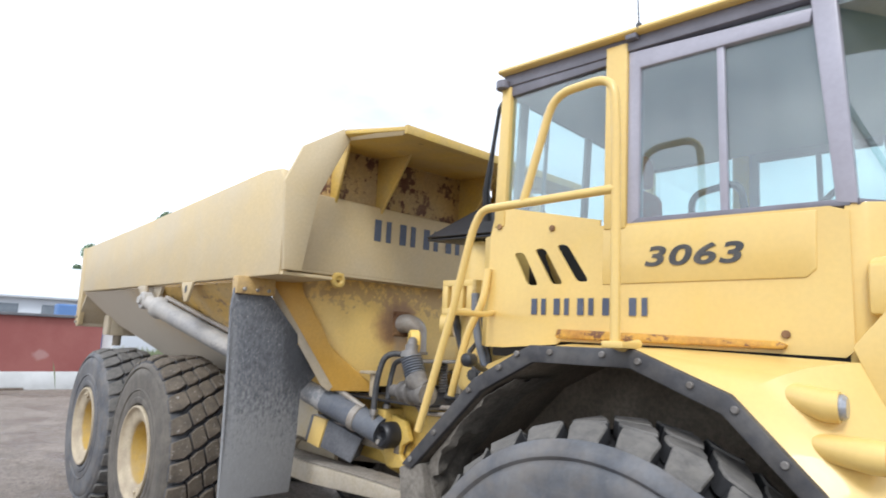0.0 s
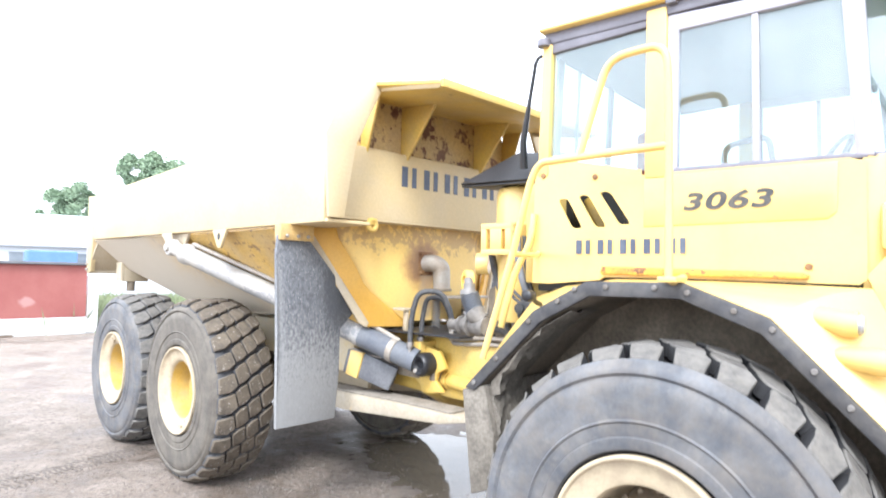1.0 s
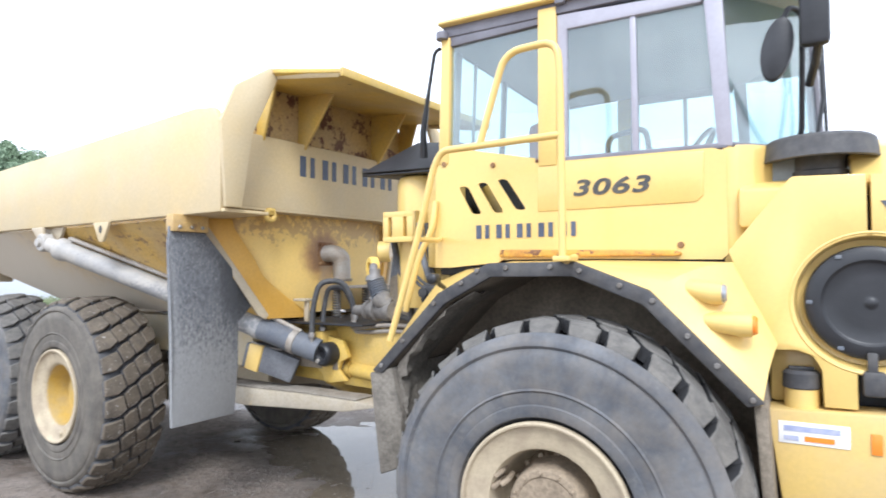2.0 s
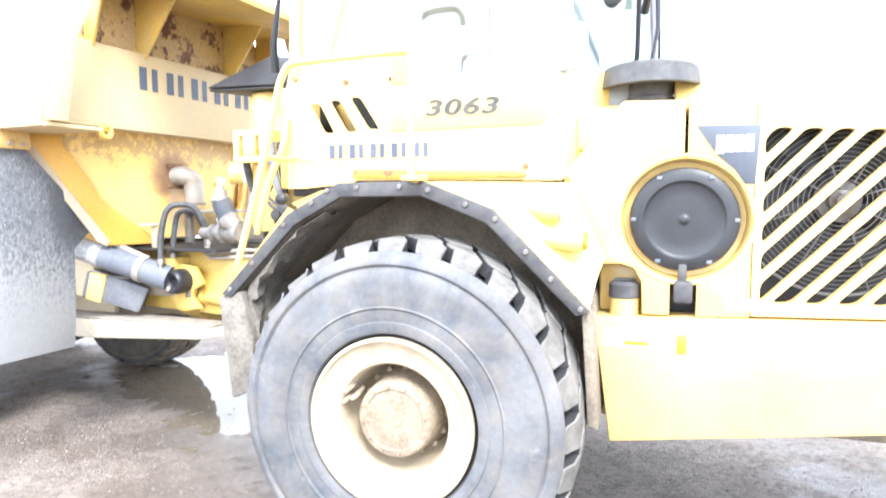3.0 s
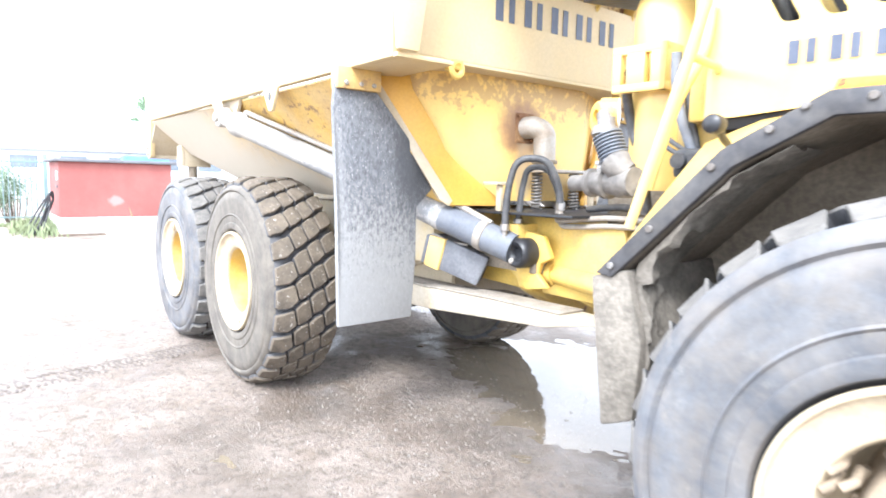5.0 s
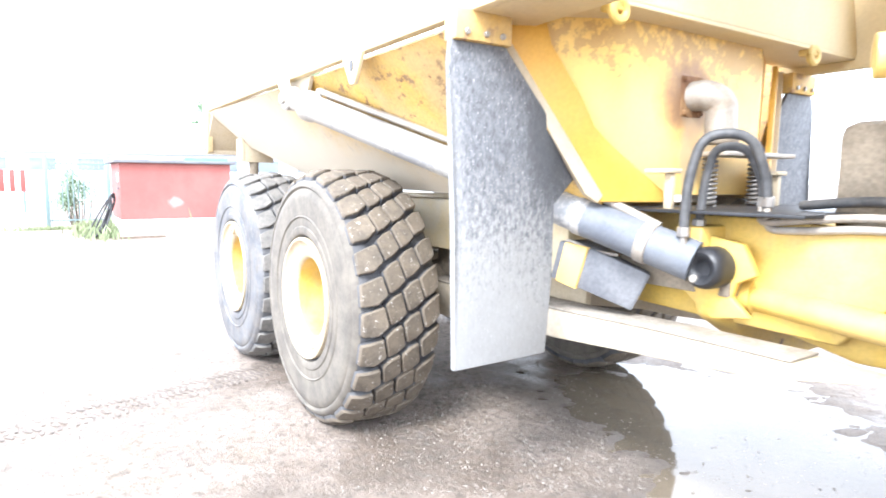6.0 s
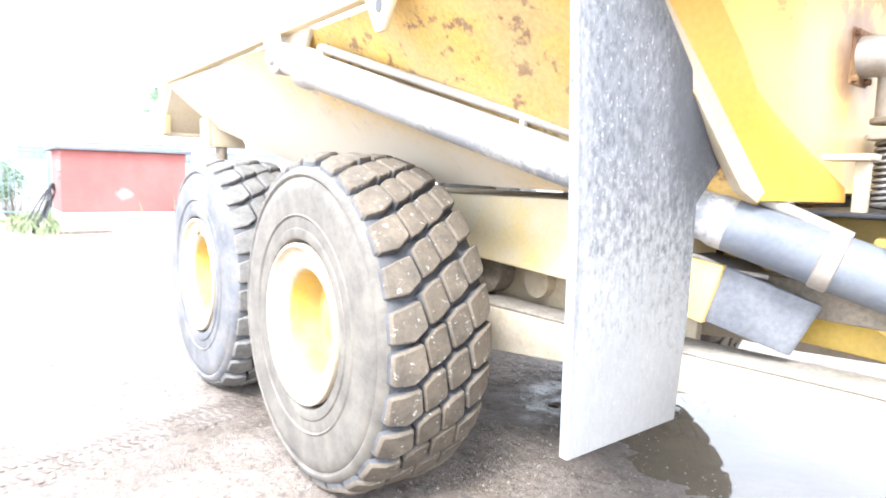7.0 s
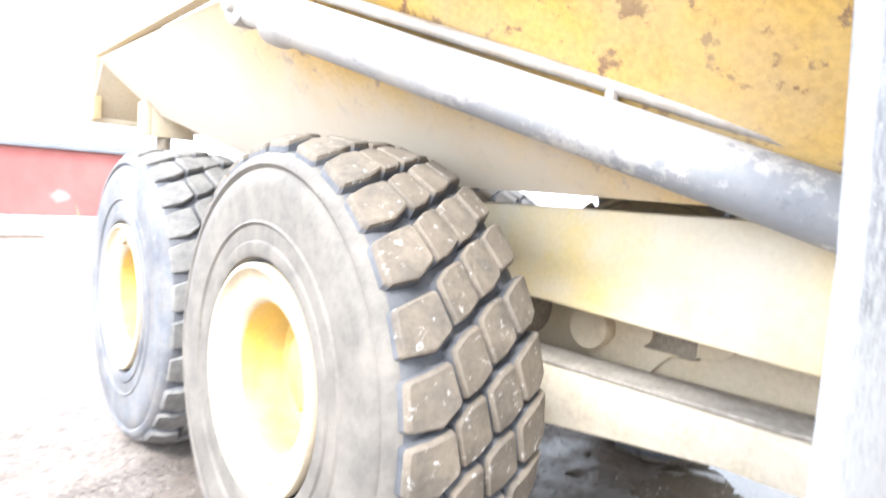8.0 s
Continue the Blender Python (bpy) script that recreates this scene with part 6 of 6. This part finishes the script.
# ---- setting ----
def ground_material():
    m = bpy.data.materials.new("wet_gravel")
    m.use_nodes = True
    n, l = m.node_tree.nodes, m.node_tree.links
    bsdf = n["Principled BSDF"]
    co = n.new("ShaderNodeTexCoord")

    def tex(s, d=6, r=0.6):
        t = n.new("ShaderNodeTexNoise")
        t.inputs["Scale"].default_value, t.inputs["Detail"].default_value, t.inputs["Roughness"].default_value = s, d, r
        l.new(co.outputs["Object"], t.inputs["Vector"])
        return t.outputs["Fac"]

    def ramp(src, a, b, lo=0.0, hi=1.0):
        x = n.new("ShaderNodeMapRange")
        x.interpolation_type = "SMOOTHSTEP"
        for k, v in (("From Min", a), ("From Max", b), ("To Min", lo), ("To Max", hi)):
            x.inputs[k].default_value = v
        l.new(src, x.inputs["Value"])
        return x.outputs["Result"]

    def mix(f, a, b):
        x = n.new("ShaderNodeMix")
        x.data_type = "RGBA"
        for s, v in ((x.inputs[0], f), (x.inputs[6], a), (x.inputs[7], b)):
            if isinstance(v, tuple):
                s.default_value = (*v, 1)
            elif isinstance(v, float):
                s.default_value = v
            else:
                l.new(v, s)
        return x.outputs[2]
    wet = ramp(tex(0.8, 8, 0.65), 0.47, 0.60)
    stone = ramp(tex(70, 3, 0.7), 0.42, 0.62)
    col = mix(stone, (0.192, 0.152, 0.124), (0.318, 0.274, 0.236))
    col = mix(ramp(tex(5, 6), 0.4, 0.7), col, (0.192, 0.150, 0.116))
    col = mix(ramp(tex(1.7, 5), 0.42, 0.66), col, (0.298, 0.248, 0.21))
    col = mix(wet, col, (0.158, 0.121, 0.093))
    col = mix(ramp(tex(17, 10, 0.82), 0.50, 0.58), col, mix(0.62, col, (0.06, 0.047, 0.038)))
    col = mix(ramp(tex(48, 10, 0.85), 0.585, 0.64), col, mix(0.6, col, (0.42, 0.39, 0.36)))
    # damp brown margin round the standing water
    geo, sep = n.new("ShaderNodeNewGeometry"), n.new("ShaderNodeSeparateXYZ")
    l.new(geo.outputs["Position"], sep.inputs[0])
    damp = ramp(sep.outputs["Z"], -0.003, -0.022)
    col = mix(damp, col, mix(0.65, col, (0.10, 0.08, 0.062)))
    l.new(col, bsdf.inputs["Base Color"])
    l.new(ramp(wet, 0, 1, 0.75, 0.30), bsdf.inputs["Roughness"])
    b = n.new("ShaderNodeBump")
    b.inputs["Strength"].default_value, b.inputs["Distance"].default_value = 0.85, 0.03
    l.new(tex(26, 9, 0.78), b.inputs["Height"])
    l.new(b.outputs["Normal"], bsdf.inputs["Normal"])
    return m


m_ground = ground_material()
basin = lambda x, y2: 0.034 * math.exp(-(((0.603 * (y2 - 2.05) - 0.797 * (x + 2.75)) / 1.35) ** 2 + ((0.603 * (x + 2.75) + 0.797 * (y2 - 2.05) - 0.15) / 0.82) ** 2)) + 0.010 * math.exp(-(((x + 2.2) / 0.6) ** 2 + ((y2 + 0.5) / 0.28) ** 2)) + 0.03 * math.exp(-(((x + 0.6) / 1.2) ** 2 + ((y2 - 3.4) / 1.5) ** 2))
def ground_height(xx, yy):
    return noise.noise(Vector((xx * 0.9, yy * 0.9, 0))) * 0.012 + noise.noise(Vector((xx * 3.2, yy * 3.2, 5))) * 0.007 + noise.noise(Vector((xx * 9, yy * 9, 8))) * 0.007 + noise.noise(Vector((xx * 21, yy * 21, 3))) * 0.006 - basin(xx, yy)


bm = bmesh.new()
xs = [-900, -300, -120, -60] + [-30 + 1.5 * k for k in range(14)] + [-9 + 0.055 * k for k in range(252)] + [5 + 2.0 * k for k in range(6)] + [40, 120, 400, 900]
ys = [-900, -300, -100, -40, -15, -8] + [-5 + 0.055 * k for k in range(196)] + [6.5, 9, 14, 25, 60, 150, 400, 900]
grid = []
for yy in ys:
    row = []
    for xx in xs:
        near = 1.0 if -9.1 < xx < 5 and -5.1 < yy < 6 else 0.0
        h = ground_height(xx, yy) * near - 0.006
        row.append(bm.verts.new((xx, yy, h)))
    grid.append(row)
for ra, rb in zip(grid, grid[1:]):
    for i in range(len(xs) - 1):
        bm.faces.new((ra[i], ra[i + 1], rb[i + 1], rb[i]))
tagged(mesh_object("ground", bm, m_ground, True), "wet muddy gravel yard", "ground", kind="structure")

# red shed on a white plinth
SHED = pose(-17.0, 0.36, 0)
bm = bmesh.new()
box(bm, (-1.98, 0.02, 0.44), (-0.02, 2.62, 1.82), 0.01)
shed = mesh_object("shed", bm, m_red_wood)
shed.matrix_basis = SHED
tagged(shed, "low dark red wooden shed on a white concrete base", "shed")
bm = bmesh.new()
box(bm, (-2.0, 0.0, -0.03), (0.0, 2.64, 0.44), 0.02)
part("plinth", bm, m_plinth, shed, "white concrete base").matrix_parent_inverse = ONE
bm = bmesh.new()
box(bm, (-2.1, -0.10, 1.82), (0.09, 2.74, 1.893), 0.012)
part("roof", bm, m_roof, shed, "flat grey roof").matrix_parent_inverse = ONE
# shed details
bm = bmesh.new()
box(bm, (-0.36, -0.006, 1.36), (-0.2, 0.018, 1.58), 0.004)
part("sign", bm, m_white, shed, "small white sign").matrix_parent_inverse = ONE
bm = bmesh.new()
box(bm, (-0.34, -0.012, 1.16), (-0.24, 0.018, 1.24), 0.004)
part("latch", bm, m_roof, shed).matrix_parent_inverse = ONE
# white board standing at the far end of the shed
bm = bmesh.new()
box(bm, (-0.30, 2.70, -0.02), (-0.24, 2.98, 1.54), 0.01)
board = mesh_object("board", bm, m_white)
board.matrix_basis = SHED
tagged(board, "white board standing at the end of the shed", "board")

# bundle of black hoses leaning on the shed
for k in range(4):
    bm = bmesh.new()
    rng = random.Random(k)
    o = 0.07 * k
    pts = [(-0.15 + o * 0.3, -0.78 + o * 1.6, 0.02), (-0.2 + o * 0.3, -0.66 + o * 1.6, 0.2), (-0.3, -0.36 + o, 0.72), (-0.34, -0.09 - o * 0.3, 1.12 - o * 0.4), (-0.38, -0.06, 0.9), (-0.38, -0.22 - o * 0.5, 0.45), (-0.30, -0.52 + o, 0.03)]
    tube(bm, smooth_path(pts, 0.25, 7), 0.02, 8)
    h = mesh_object("hose_coil", bm, m_black, True)
    h.matrix_basis = SHED
    tagged(h, "black rubber hose leaning on the shed", "hose", "hoses beside the shed")

# steel fence and gate with red and white boards, far behind the shed
m_fence = material("galvanised_fence", (0.17, 0.24, 0.245), 0.5, metal=0.2, second=(0.14, 0.20, 0.205), scale=3, amount=0.5, grain=0.05, bump=0.0)
m_leaf = material("leaves", (0.17, 0.25, 0.15), 0.6, second=(0.26, 0.34, 0.22), scale=2.0, amount=0.9, grain=0.2, bump=0.0, random=0.5)
m_bark = material("bark", (0.12, 0.09, 0.07), 0.9, second=(0.2, 0.16, 0.12), scale=6, amount=0.8, grain=0.3, bump=0.4)
m_grass = material("grass", (0.17, 0.22, 0.11), 0.8, second=(0.27, 0.30, 0.17), scale=4, amount=0.9, grain=0.2, bump=0.0, random=0.5)
fence = tagged(new("fence"), "pale galvanised steel bar fence", "fence")
fence.matrix_basis = pose(-21.5, -0.95, 0, 0, 0, 95)
bar_bm = bmesh.new()
box(bar_bm, (-0.012, -0.012, 0.12), (0.012, 0.012, 1.95), 0)
bar0 = part("fence_bar", bar_bm, m_fence, fence)
bar0.matrix_parent_inverse = ONE
for k in range(1, 11):
    o = bar0.copy()
    scene.collection.objects.link(o)
    o.matrix_basis = pose(0.14 * k, 0, 0)
for z in (0.2, 1.85):
    bm = bmesh.new()
    box(bm, (-0.1, -0.02, z - 0.025), (1.5, 0.02, z + 0.025), 0.004)
    part("fence_rail", bm, m_fence, fence).matrix_parent_inverse = ONE
for u in (-0.1, 1.5):
    bm = bmesh.new()
    box(bm, (u - 0.05, -0.05, 0), (u + 0.05, 0.05, 2.1), 0.006)
    part("fence_post", bm, m_fence, fence).matrix_parent_inverse = ONE
m_sign_red = material("red_board", (0.45, 0.06, 0.05), 0.6, second=(0.38, 0.06, 0.05), scale=3, amount=0.5, grain=0.05, bump=0.0)
for gx, gy, hz in ((-31.0, -4.4, 1.55), (-30.9, -2.9, 1.75)):
    barrier = tagged(new("barrier_board"), "red and white striped barrier board on posts", "barrier", "barriers at the gate")
    barrier.matrix_basis = pose(gx, gy, 0, 0, 0, 96)
    for k in range(7):
        bm = bmesh.new()
        box(bm, (0.18 * k, 0, 0.85), (0.18 * k + 0.18, 0.04, hz), 0.003)
        part("stripe", bm, m_sign_red if k % 2 == 0 else m_white, barrier).matrix_parent_inverse = ONE
    for u in (0.05, 1.2):
        bm = bmesh.new()
        box(bm, (u - 0.04, 0.04, 0), (u + 0.04, 0.1, hz), 0.003)
        part("post", bm, m_fence, barrier).matrix_parent_inverse = ONE

# long pale warehouse with a blue strip, behind the shed
m_sheet = material("pale_sheet_metal", (0.62, 0.66, 0.70), 0.5, second=(0.56, 0.60, 0.64), scale=0.5, amount=0.6, grain=0.03, bump=0.0)
m_blue = material("blue_tarpaulin", (0.10, 0.20, 0.42), 0.6, second=(0.13, 0.24, 0.47), scale=2, amount=0.6, grain=0.1, bump=0.0)
m_pane = material("dull_window_glass", (0.16, 0.19, 0.22), 0.15, second=(0.22, 0.25, 0.28), scale=1, amount=0.6, grain=0.0, bump=0.0)
ware = tagged(new("warehouse"), "long low pale sheet-metal warehouse", "warehouse")
ware.matrix_basis = pose(-44.0, 1.5, 0, 0, 0, -17)
bm = bmesh.new()
box(bm, (-14, -14, 0), (0, 22, 3.0), 0.02)
part("wall", bm, m_sheet, ware).matrix_parent_inverse = ONE
bm = bmesh.new()
slab(bm, [(0.5, -14.5, 2.95), (0.5, 22.5, 2.95), (-7, 22.5, 5.3), (-7, -14.5, 5.3)], 0.15, 0.01)
slab(bm, [(-14.5, -14.5, 2.95), (-7, -14.5, 5.3), (-7, 22.5, 5.3), (-14.5, 22.5, 2.95)], 0.15, 0.01)
part("roof", bm, m_sheet, ware, "pale sheet-metal roof").matrix_parent_inverse = ONE
for k in range(12):
    bm = bmesh.new()
    box(bm, (0.0, -11 + 2.6 * k, 1.9), (0.05, -9.6 + 2.6 * k, 2.6), 0.01)
    part("window", bm, m_pane, ware).matrix_parent_inverse = ONE
bm = bmesh.new()
box(bm, (-1.2, 0, 0), (0, 2.3, 2.60), 0.08)
tarp = mesh_object("tarpaulin", bm, m_blue)
tarp.matrix_basis = pose(-36, 5.45, 0.0, 0, 0, -4)
tagged(tarp, "stack of goods under a blue tarpaulin", "tarpaulin")


def tree(x, y, height, spread, seed):
    t = tagged(new("tree"), "broad green deciduous tree behind the yard", "tree", "trees behind the yard")
    t.matrix_basis = pose(x, y, 0)
    rng = random.Random(seed)
    bm = bmesh.new()
    tube(bm, [(0, 0, 0), (0.1, 0.05, height * 0.25), (0.0, 0.1, height * 0.55), (0.1, 0, height * 0.8)], 0.3, 10, ONE, True, [height * 0.03, height * 0.025, height * 0.016, height * 0.006])
    tips = []
    for k in range(9):
        a, z = rng.uniform(0, 6.28), height * rng.uniform(0.35, 0.7)
        e = Vector((math.cos(a) * spread * rng.uniform(0.4, 0.8), math.sin(a) * spread * rng.uniform(0.4, 0.8), z + height * rng.uniform(0.1, 0.25)))
        tube(bm, [(0, 0, z * 0.85), e * 0.5 + Vector((0, 0, z * 0.45)), e], 0.1, 6, ONE, True, [height * 0.012, height * 0.008, height * 0.002])
        tips.append(e)
    part("trunk", bm, m_bark, t).matrix_parent_inverse = ONE
    verts, faces = [], []
    clumps = tips + [Vector((rng.gauss(0, spread * 0.42), rng.gauss(0, spread * 0.42), height * rng.uniform(0.5, 0.97))) for _ in range(46)]
    for c in clumps:
        rad = spread * rng.uniform(0.16, 0.34)
        for _ in range(420):
            d = Vector((rng.gauss(0, 1), rng.gauss(0, 1), rng.gauss(0, 0.8))).normalized() * rad * rng.uniform(0.5, 1.05)
            p = c + d
            s = height * rng.uniform(0.006, 0.014)
            u = Vector((rng.gauss(0, 1), rng.gauss(0, 1), rng.gauss(0, 1))).normalized()
            v = u.orthogonal().normalized()
            i = len(verts)
            verts += [p - u * s, p + v * s * 0.6, p + u * s, p - v * s * 0.6]
            faces.append((i, i + 1, i + 2, i + 3))
    me = bpy.data.meshes.new("crown")
    me.from_pydata(verts, [], faces)
    me.materials.append(m_leaf)
    o = new("crown", me)
    o.parent = t
    return t


tree(-57, 12.7, 8.7, 2.2, 1)
tree(-56, 18.8, 12.3, 3.0, 2)


def blades(name, label, centre, size, count, height, seed, mat):
    rng = random.Random(seed)
    verts, faces = [], []
    for _ in range(count):
        x, y2 = centre[0] + rng.gauss(0, size[0]), centre[1] + rng.gauss(0, size[1])
        h, a = height * rng.uniform(0.4, 1.2), rng.uniform(0, 6.28)
        w = 0.012 + 0.02 * height
        dx, dy = math.cos(a) * w, math.sin(a) * w
        lx, ly = rng.gauss(0, h * 0.3), rng.gauss(0, h * 0.3)
        i = len(verts)
        verts += [(x - dx, y2 - dy, -0.01), (x + dx, y2 + dy, -0.01), (x + lx * 0.4 + dx * 0.6, y2 + ly * 0.4 + dy * 0.6, h * 0.6), (x + lx, y2 + ly, h)]
        faces += [(i, i + 1, i + 2), (i, i + 2, i + 3)]
    me = bpy.data.meshes.new(name)
    me.from_pydata(verts, [], faces)
    me.materials.append(mat)
    return tagged(new(name, me), label, "grass", kind="stuff")


blades("grass", "tufts of green grass beside the shed", (-18.4, 0.0), (0.7, 0.22), 1300, 0.32, 1, m_grass)
blades("grass", "rough green grass behind the hauler", (-20.5, 6.5), (1.6, 1.6), 5000, 0.8, 2, m_grass)


def shrub(centre, size, count, seed):
    """A low shrub: thin stems and many small leaves in uneven clumps."""
    s = tagged(new("shrub"), "leafy green shrub behind the bar fence", "shrub")
    s.matrix_basis = pose(*centre)
    rng = random.Random(seed)
    bm = bmesh.new()
    clumps = []
    for _ in range(14):
        e = Vector((rng.gauss(0, size[0] * 0.5), rng.uniform(-1, 1) * size[1], size[2] * rng.uniform(0.35, 0.95)))
        tube(bm, [(e.x * 0.2, e.y * 0.5, 0), (e.x * 0.5, e.y * 0.8, e.z * 0.5), e], 0.02, 5, ONE, True, [0.02, 0.014, 0.005])
        clumps.append(e)
    part("stem", bm, m_bark, s).matrix_parent_inverse = ONE
    verts, faces = [], []
    for _ in range(count):
        p = rng.choice(clumps) + Vector((rng.gauss(0, 0.14), rng.gauss(0, 0.14), rng.gauss(0, 0.16)))
        if p.z < 0.02:
            continue
        u = Vector((rng.gauss(0, 1), rng.gauss(0, 1), rng.gauss(0, 1))).normalized()
        v, k = u.orthogonal().normalized(), rng.uniform(0.02, 0.045)
        i = len(verts)
        verts += [p - u * k, p + v * k * 0.5, p + u * k, p - v * k * 0.5]
        faces.append((i, i + 1, i + 2, i + 3))
    me = bpy.data.meshes.new("foliage")
    me.from_pydata(verts, [], faces)
    me.materials.append(m_leaf)
    o = new("foliage", me)
    o.parent = s


shrub((-22.4, -0.2, 0), (0.3, 0.5, 1.6), 3000, 8)
blades("grass", "pale green grass strip at the foot of the fence", (-20.6, -1.1), (0.12, 0.5), 500, 0.12, 7, m_grass)
# dark timber under the edge of the shed's base
bm = bmesh.new()
box(bm, (0.02, -0.05, -0.02), (0.16, 0.98, 0.05), 0.015)
sleeper = mesh_object("timber", bm, m_bark)
sleeper.matrix_basis = SHED
tagged(sleeper, "dark old timber lying along the shed's base", "timber")

# water lying between the wheels
m_water = bpy.data.materials.new("muddy_water")
m_water.use_nodes = True
wb = m_water.node_tree.nodes["Principled BSDF"]
wb.inputs["Base Color"].default_value, wb.inputs["Roughness"].default_value, wb.inputs["IOR"].default_value = (0.185, 0.155, 0.115, 1), 0.07, 1.33
wnz = m_water.node_tree.nodes.new("ShaderNodeTexNoise")
wnz.inputs["Scale"].default_value, wnz.inputs["Detail"].default_value = 9, 6
wco = m_water.node_tree.nodes.new("ShaderNodeTexCoord")
wbp = m_water.node_tree.nodes.new("ShaderNodeBump")
wbp.inputs["Strength"].default_value, wbp.inputs["Distance"].default_value = 0.09, 0.01
m_water.node_tree.links.new(wco.outputs["Object"], wnz.inputs["Vector"])
m_water.node_tree.links.new(wnz.outputs["Fac"], wbp.inputs["Height"])
m_water.node_tree.links.new(wbp.outputs["Normal"], wb.inputs["Normal"])
# clear enough to show the stones on its bed
wfr, wgl, wtr, wcl, wmx = (m_water.node_tree.nodes.new(k) for k in ("ShaderNodeFresnel", "ShaderNodeBsdfGlossy", "ShaderNodeBsdfTransparent", "ShaderNodeMixShader", "ShaderNodeMixShader"))
wfr.inputs["IOR"].default_value, wgl.inputs["Roughness"].default_value, wcl.inputs[0].default_value = 1.5, 0.03, 0.32
wtr.inputs["Color"].default_value = (0.86, 0.80, 0.72, 1)
m_water.node_tree.links.new(wbp.outputs["Normal"], wgl.inputs["Normal"])
m_water.node_tree.links.new(wb.outputs[0], wcl.inputs[1])
m_water.node_tree.links.new(wtr.outputs[0], wcl.inputs[2])
m_water.node_tree.links.new(wfr.outputs[0], wmx.inputs[0])
m_water.node_tree.links.new(wcl.outputs[0], wmx.inputs[1])
m_water.node_tree.links.new(wgl.outputs[0], wmx.inputs[2])
m_water.node_tree.links.new(wmx.outputs[0], m_water.node_tree.nodes["Material Output"].inputs["Surface"])
wb.inputs["Specular IOR Level"].default_value = 0.0


bm = bmesh.new()
bm.faces.new([bm.verts.new((x, y2, -0.021)) for x, y2 in ((-6.5, -2.5), (2.0, -2.5), (2.0, 5.6), (-6.5, 5.6))])
pool = mesh_object("puddle", bm, m_water)
pool.visible_shadow = False
tagged(pool, "shallow brown puddle lying in the gravel", "puddle")

# loose gravel near the camera's way
def gravel():
    rng = random.Random(11)
    verts, faces = [], []
    for k in range(56000):
        x, y2 = (rng.uniform(-7.5, 3.5), rng.gauss(-0.4, 1.5)) if k < 44000 else (rng.uniform(-5.2, -1.6), rng.uniform(0.2, 3.4))
        r = rng.choice((0.002, 0.003, 0.003, 0.004, 0.005, 0.008)) * rng.uniform(0.7, 1.3)
        g = ground_height(x, y2) - 0.006
        if -0.036 < g < -0.019 and rng.random() < 0.16:
            g = -0.0205
        i = len(verts)
        a = rng.uniform(0, 6.28)
        for k in range(4):
            verts.append((x + r * math.cos(a + k * 1.57) * rng.uniform(0.7, 1.3), y2 + r * math.sin(a + k * 1.57) * rng.uniform(0.7, 1.3), g - r * 0.2))
        verts.append((x + rng.uniform(-0.3, 0.3) * r, y2 + rng.uniform(-0.3, 0.3) * r, g + r * rng.uniform(0.5, 0.9)))
        for k in range(4):
            faces.append((i + k, i + (k + 1) % 4, i + 4))
    me = bpy.data.meshes.new("gravel")
    me.from_pydata(verts, [], faces)
    me.materials.append(material("gravel_stones", (0.15, 0.13, 0.115), 0.75, second=(0.24, 0.215, 0.19), scale=6, amount=0.8, grain=0.2, bump=0.0, random=0.5))
    tagged(new("gravel", me), "loose brown-grey gravel stones", "gravel", kind="stuff")


gravel()
# lug prints of a tyre across the yard
bm = bmesh.new()
rng = random.Random(5)
a0, d0 = Vector((-4.95, 0.25, 0.0)), Vector((0.30, -1.1, 0)).normalized()
side = Vector((-d0.y, d0.x, 0))
for k in range(78):
    for row in range(4):
        c = a0 + d0 * (k * 0.046 + (row % 2) * 0.02) + side * (row * 0.075 - 0.11 + rng.uniform(-0.008, 0.008))
        if rng.random() < 0.12:
            continue
        up = Vector((0, 0, ground_height(c.x, c.y) - 0.002))
        tilt = d0 * (0.018 if row % 2 else -0.018)
        slab(bm, [c - side * 0.034 + up, c + side * 0.03 + tilt + up, c + side * 0.03 + tilt + d0 * rng.uniform(0.016, 0.026) + up, c - side * 0.034 + d0 * 0.022 + up], 0.003 * rng.uniform(0.5, 1.4), 0.0)
m_press = material("pressed_damp_mud", (0.11, 0.09, 0.075), 0.7, second=(0.16, 0.135, 0.115), scale=8, amount=0.8, grain=0.3, bump=0.3)
tagged(mesh_object("tyre_print", bm, m_press), "lug print of a tyre pressed into the mud", "tyre print", kind="stuff")
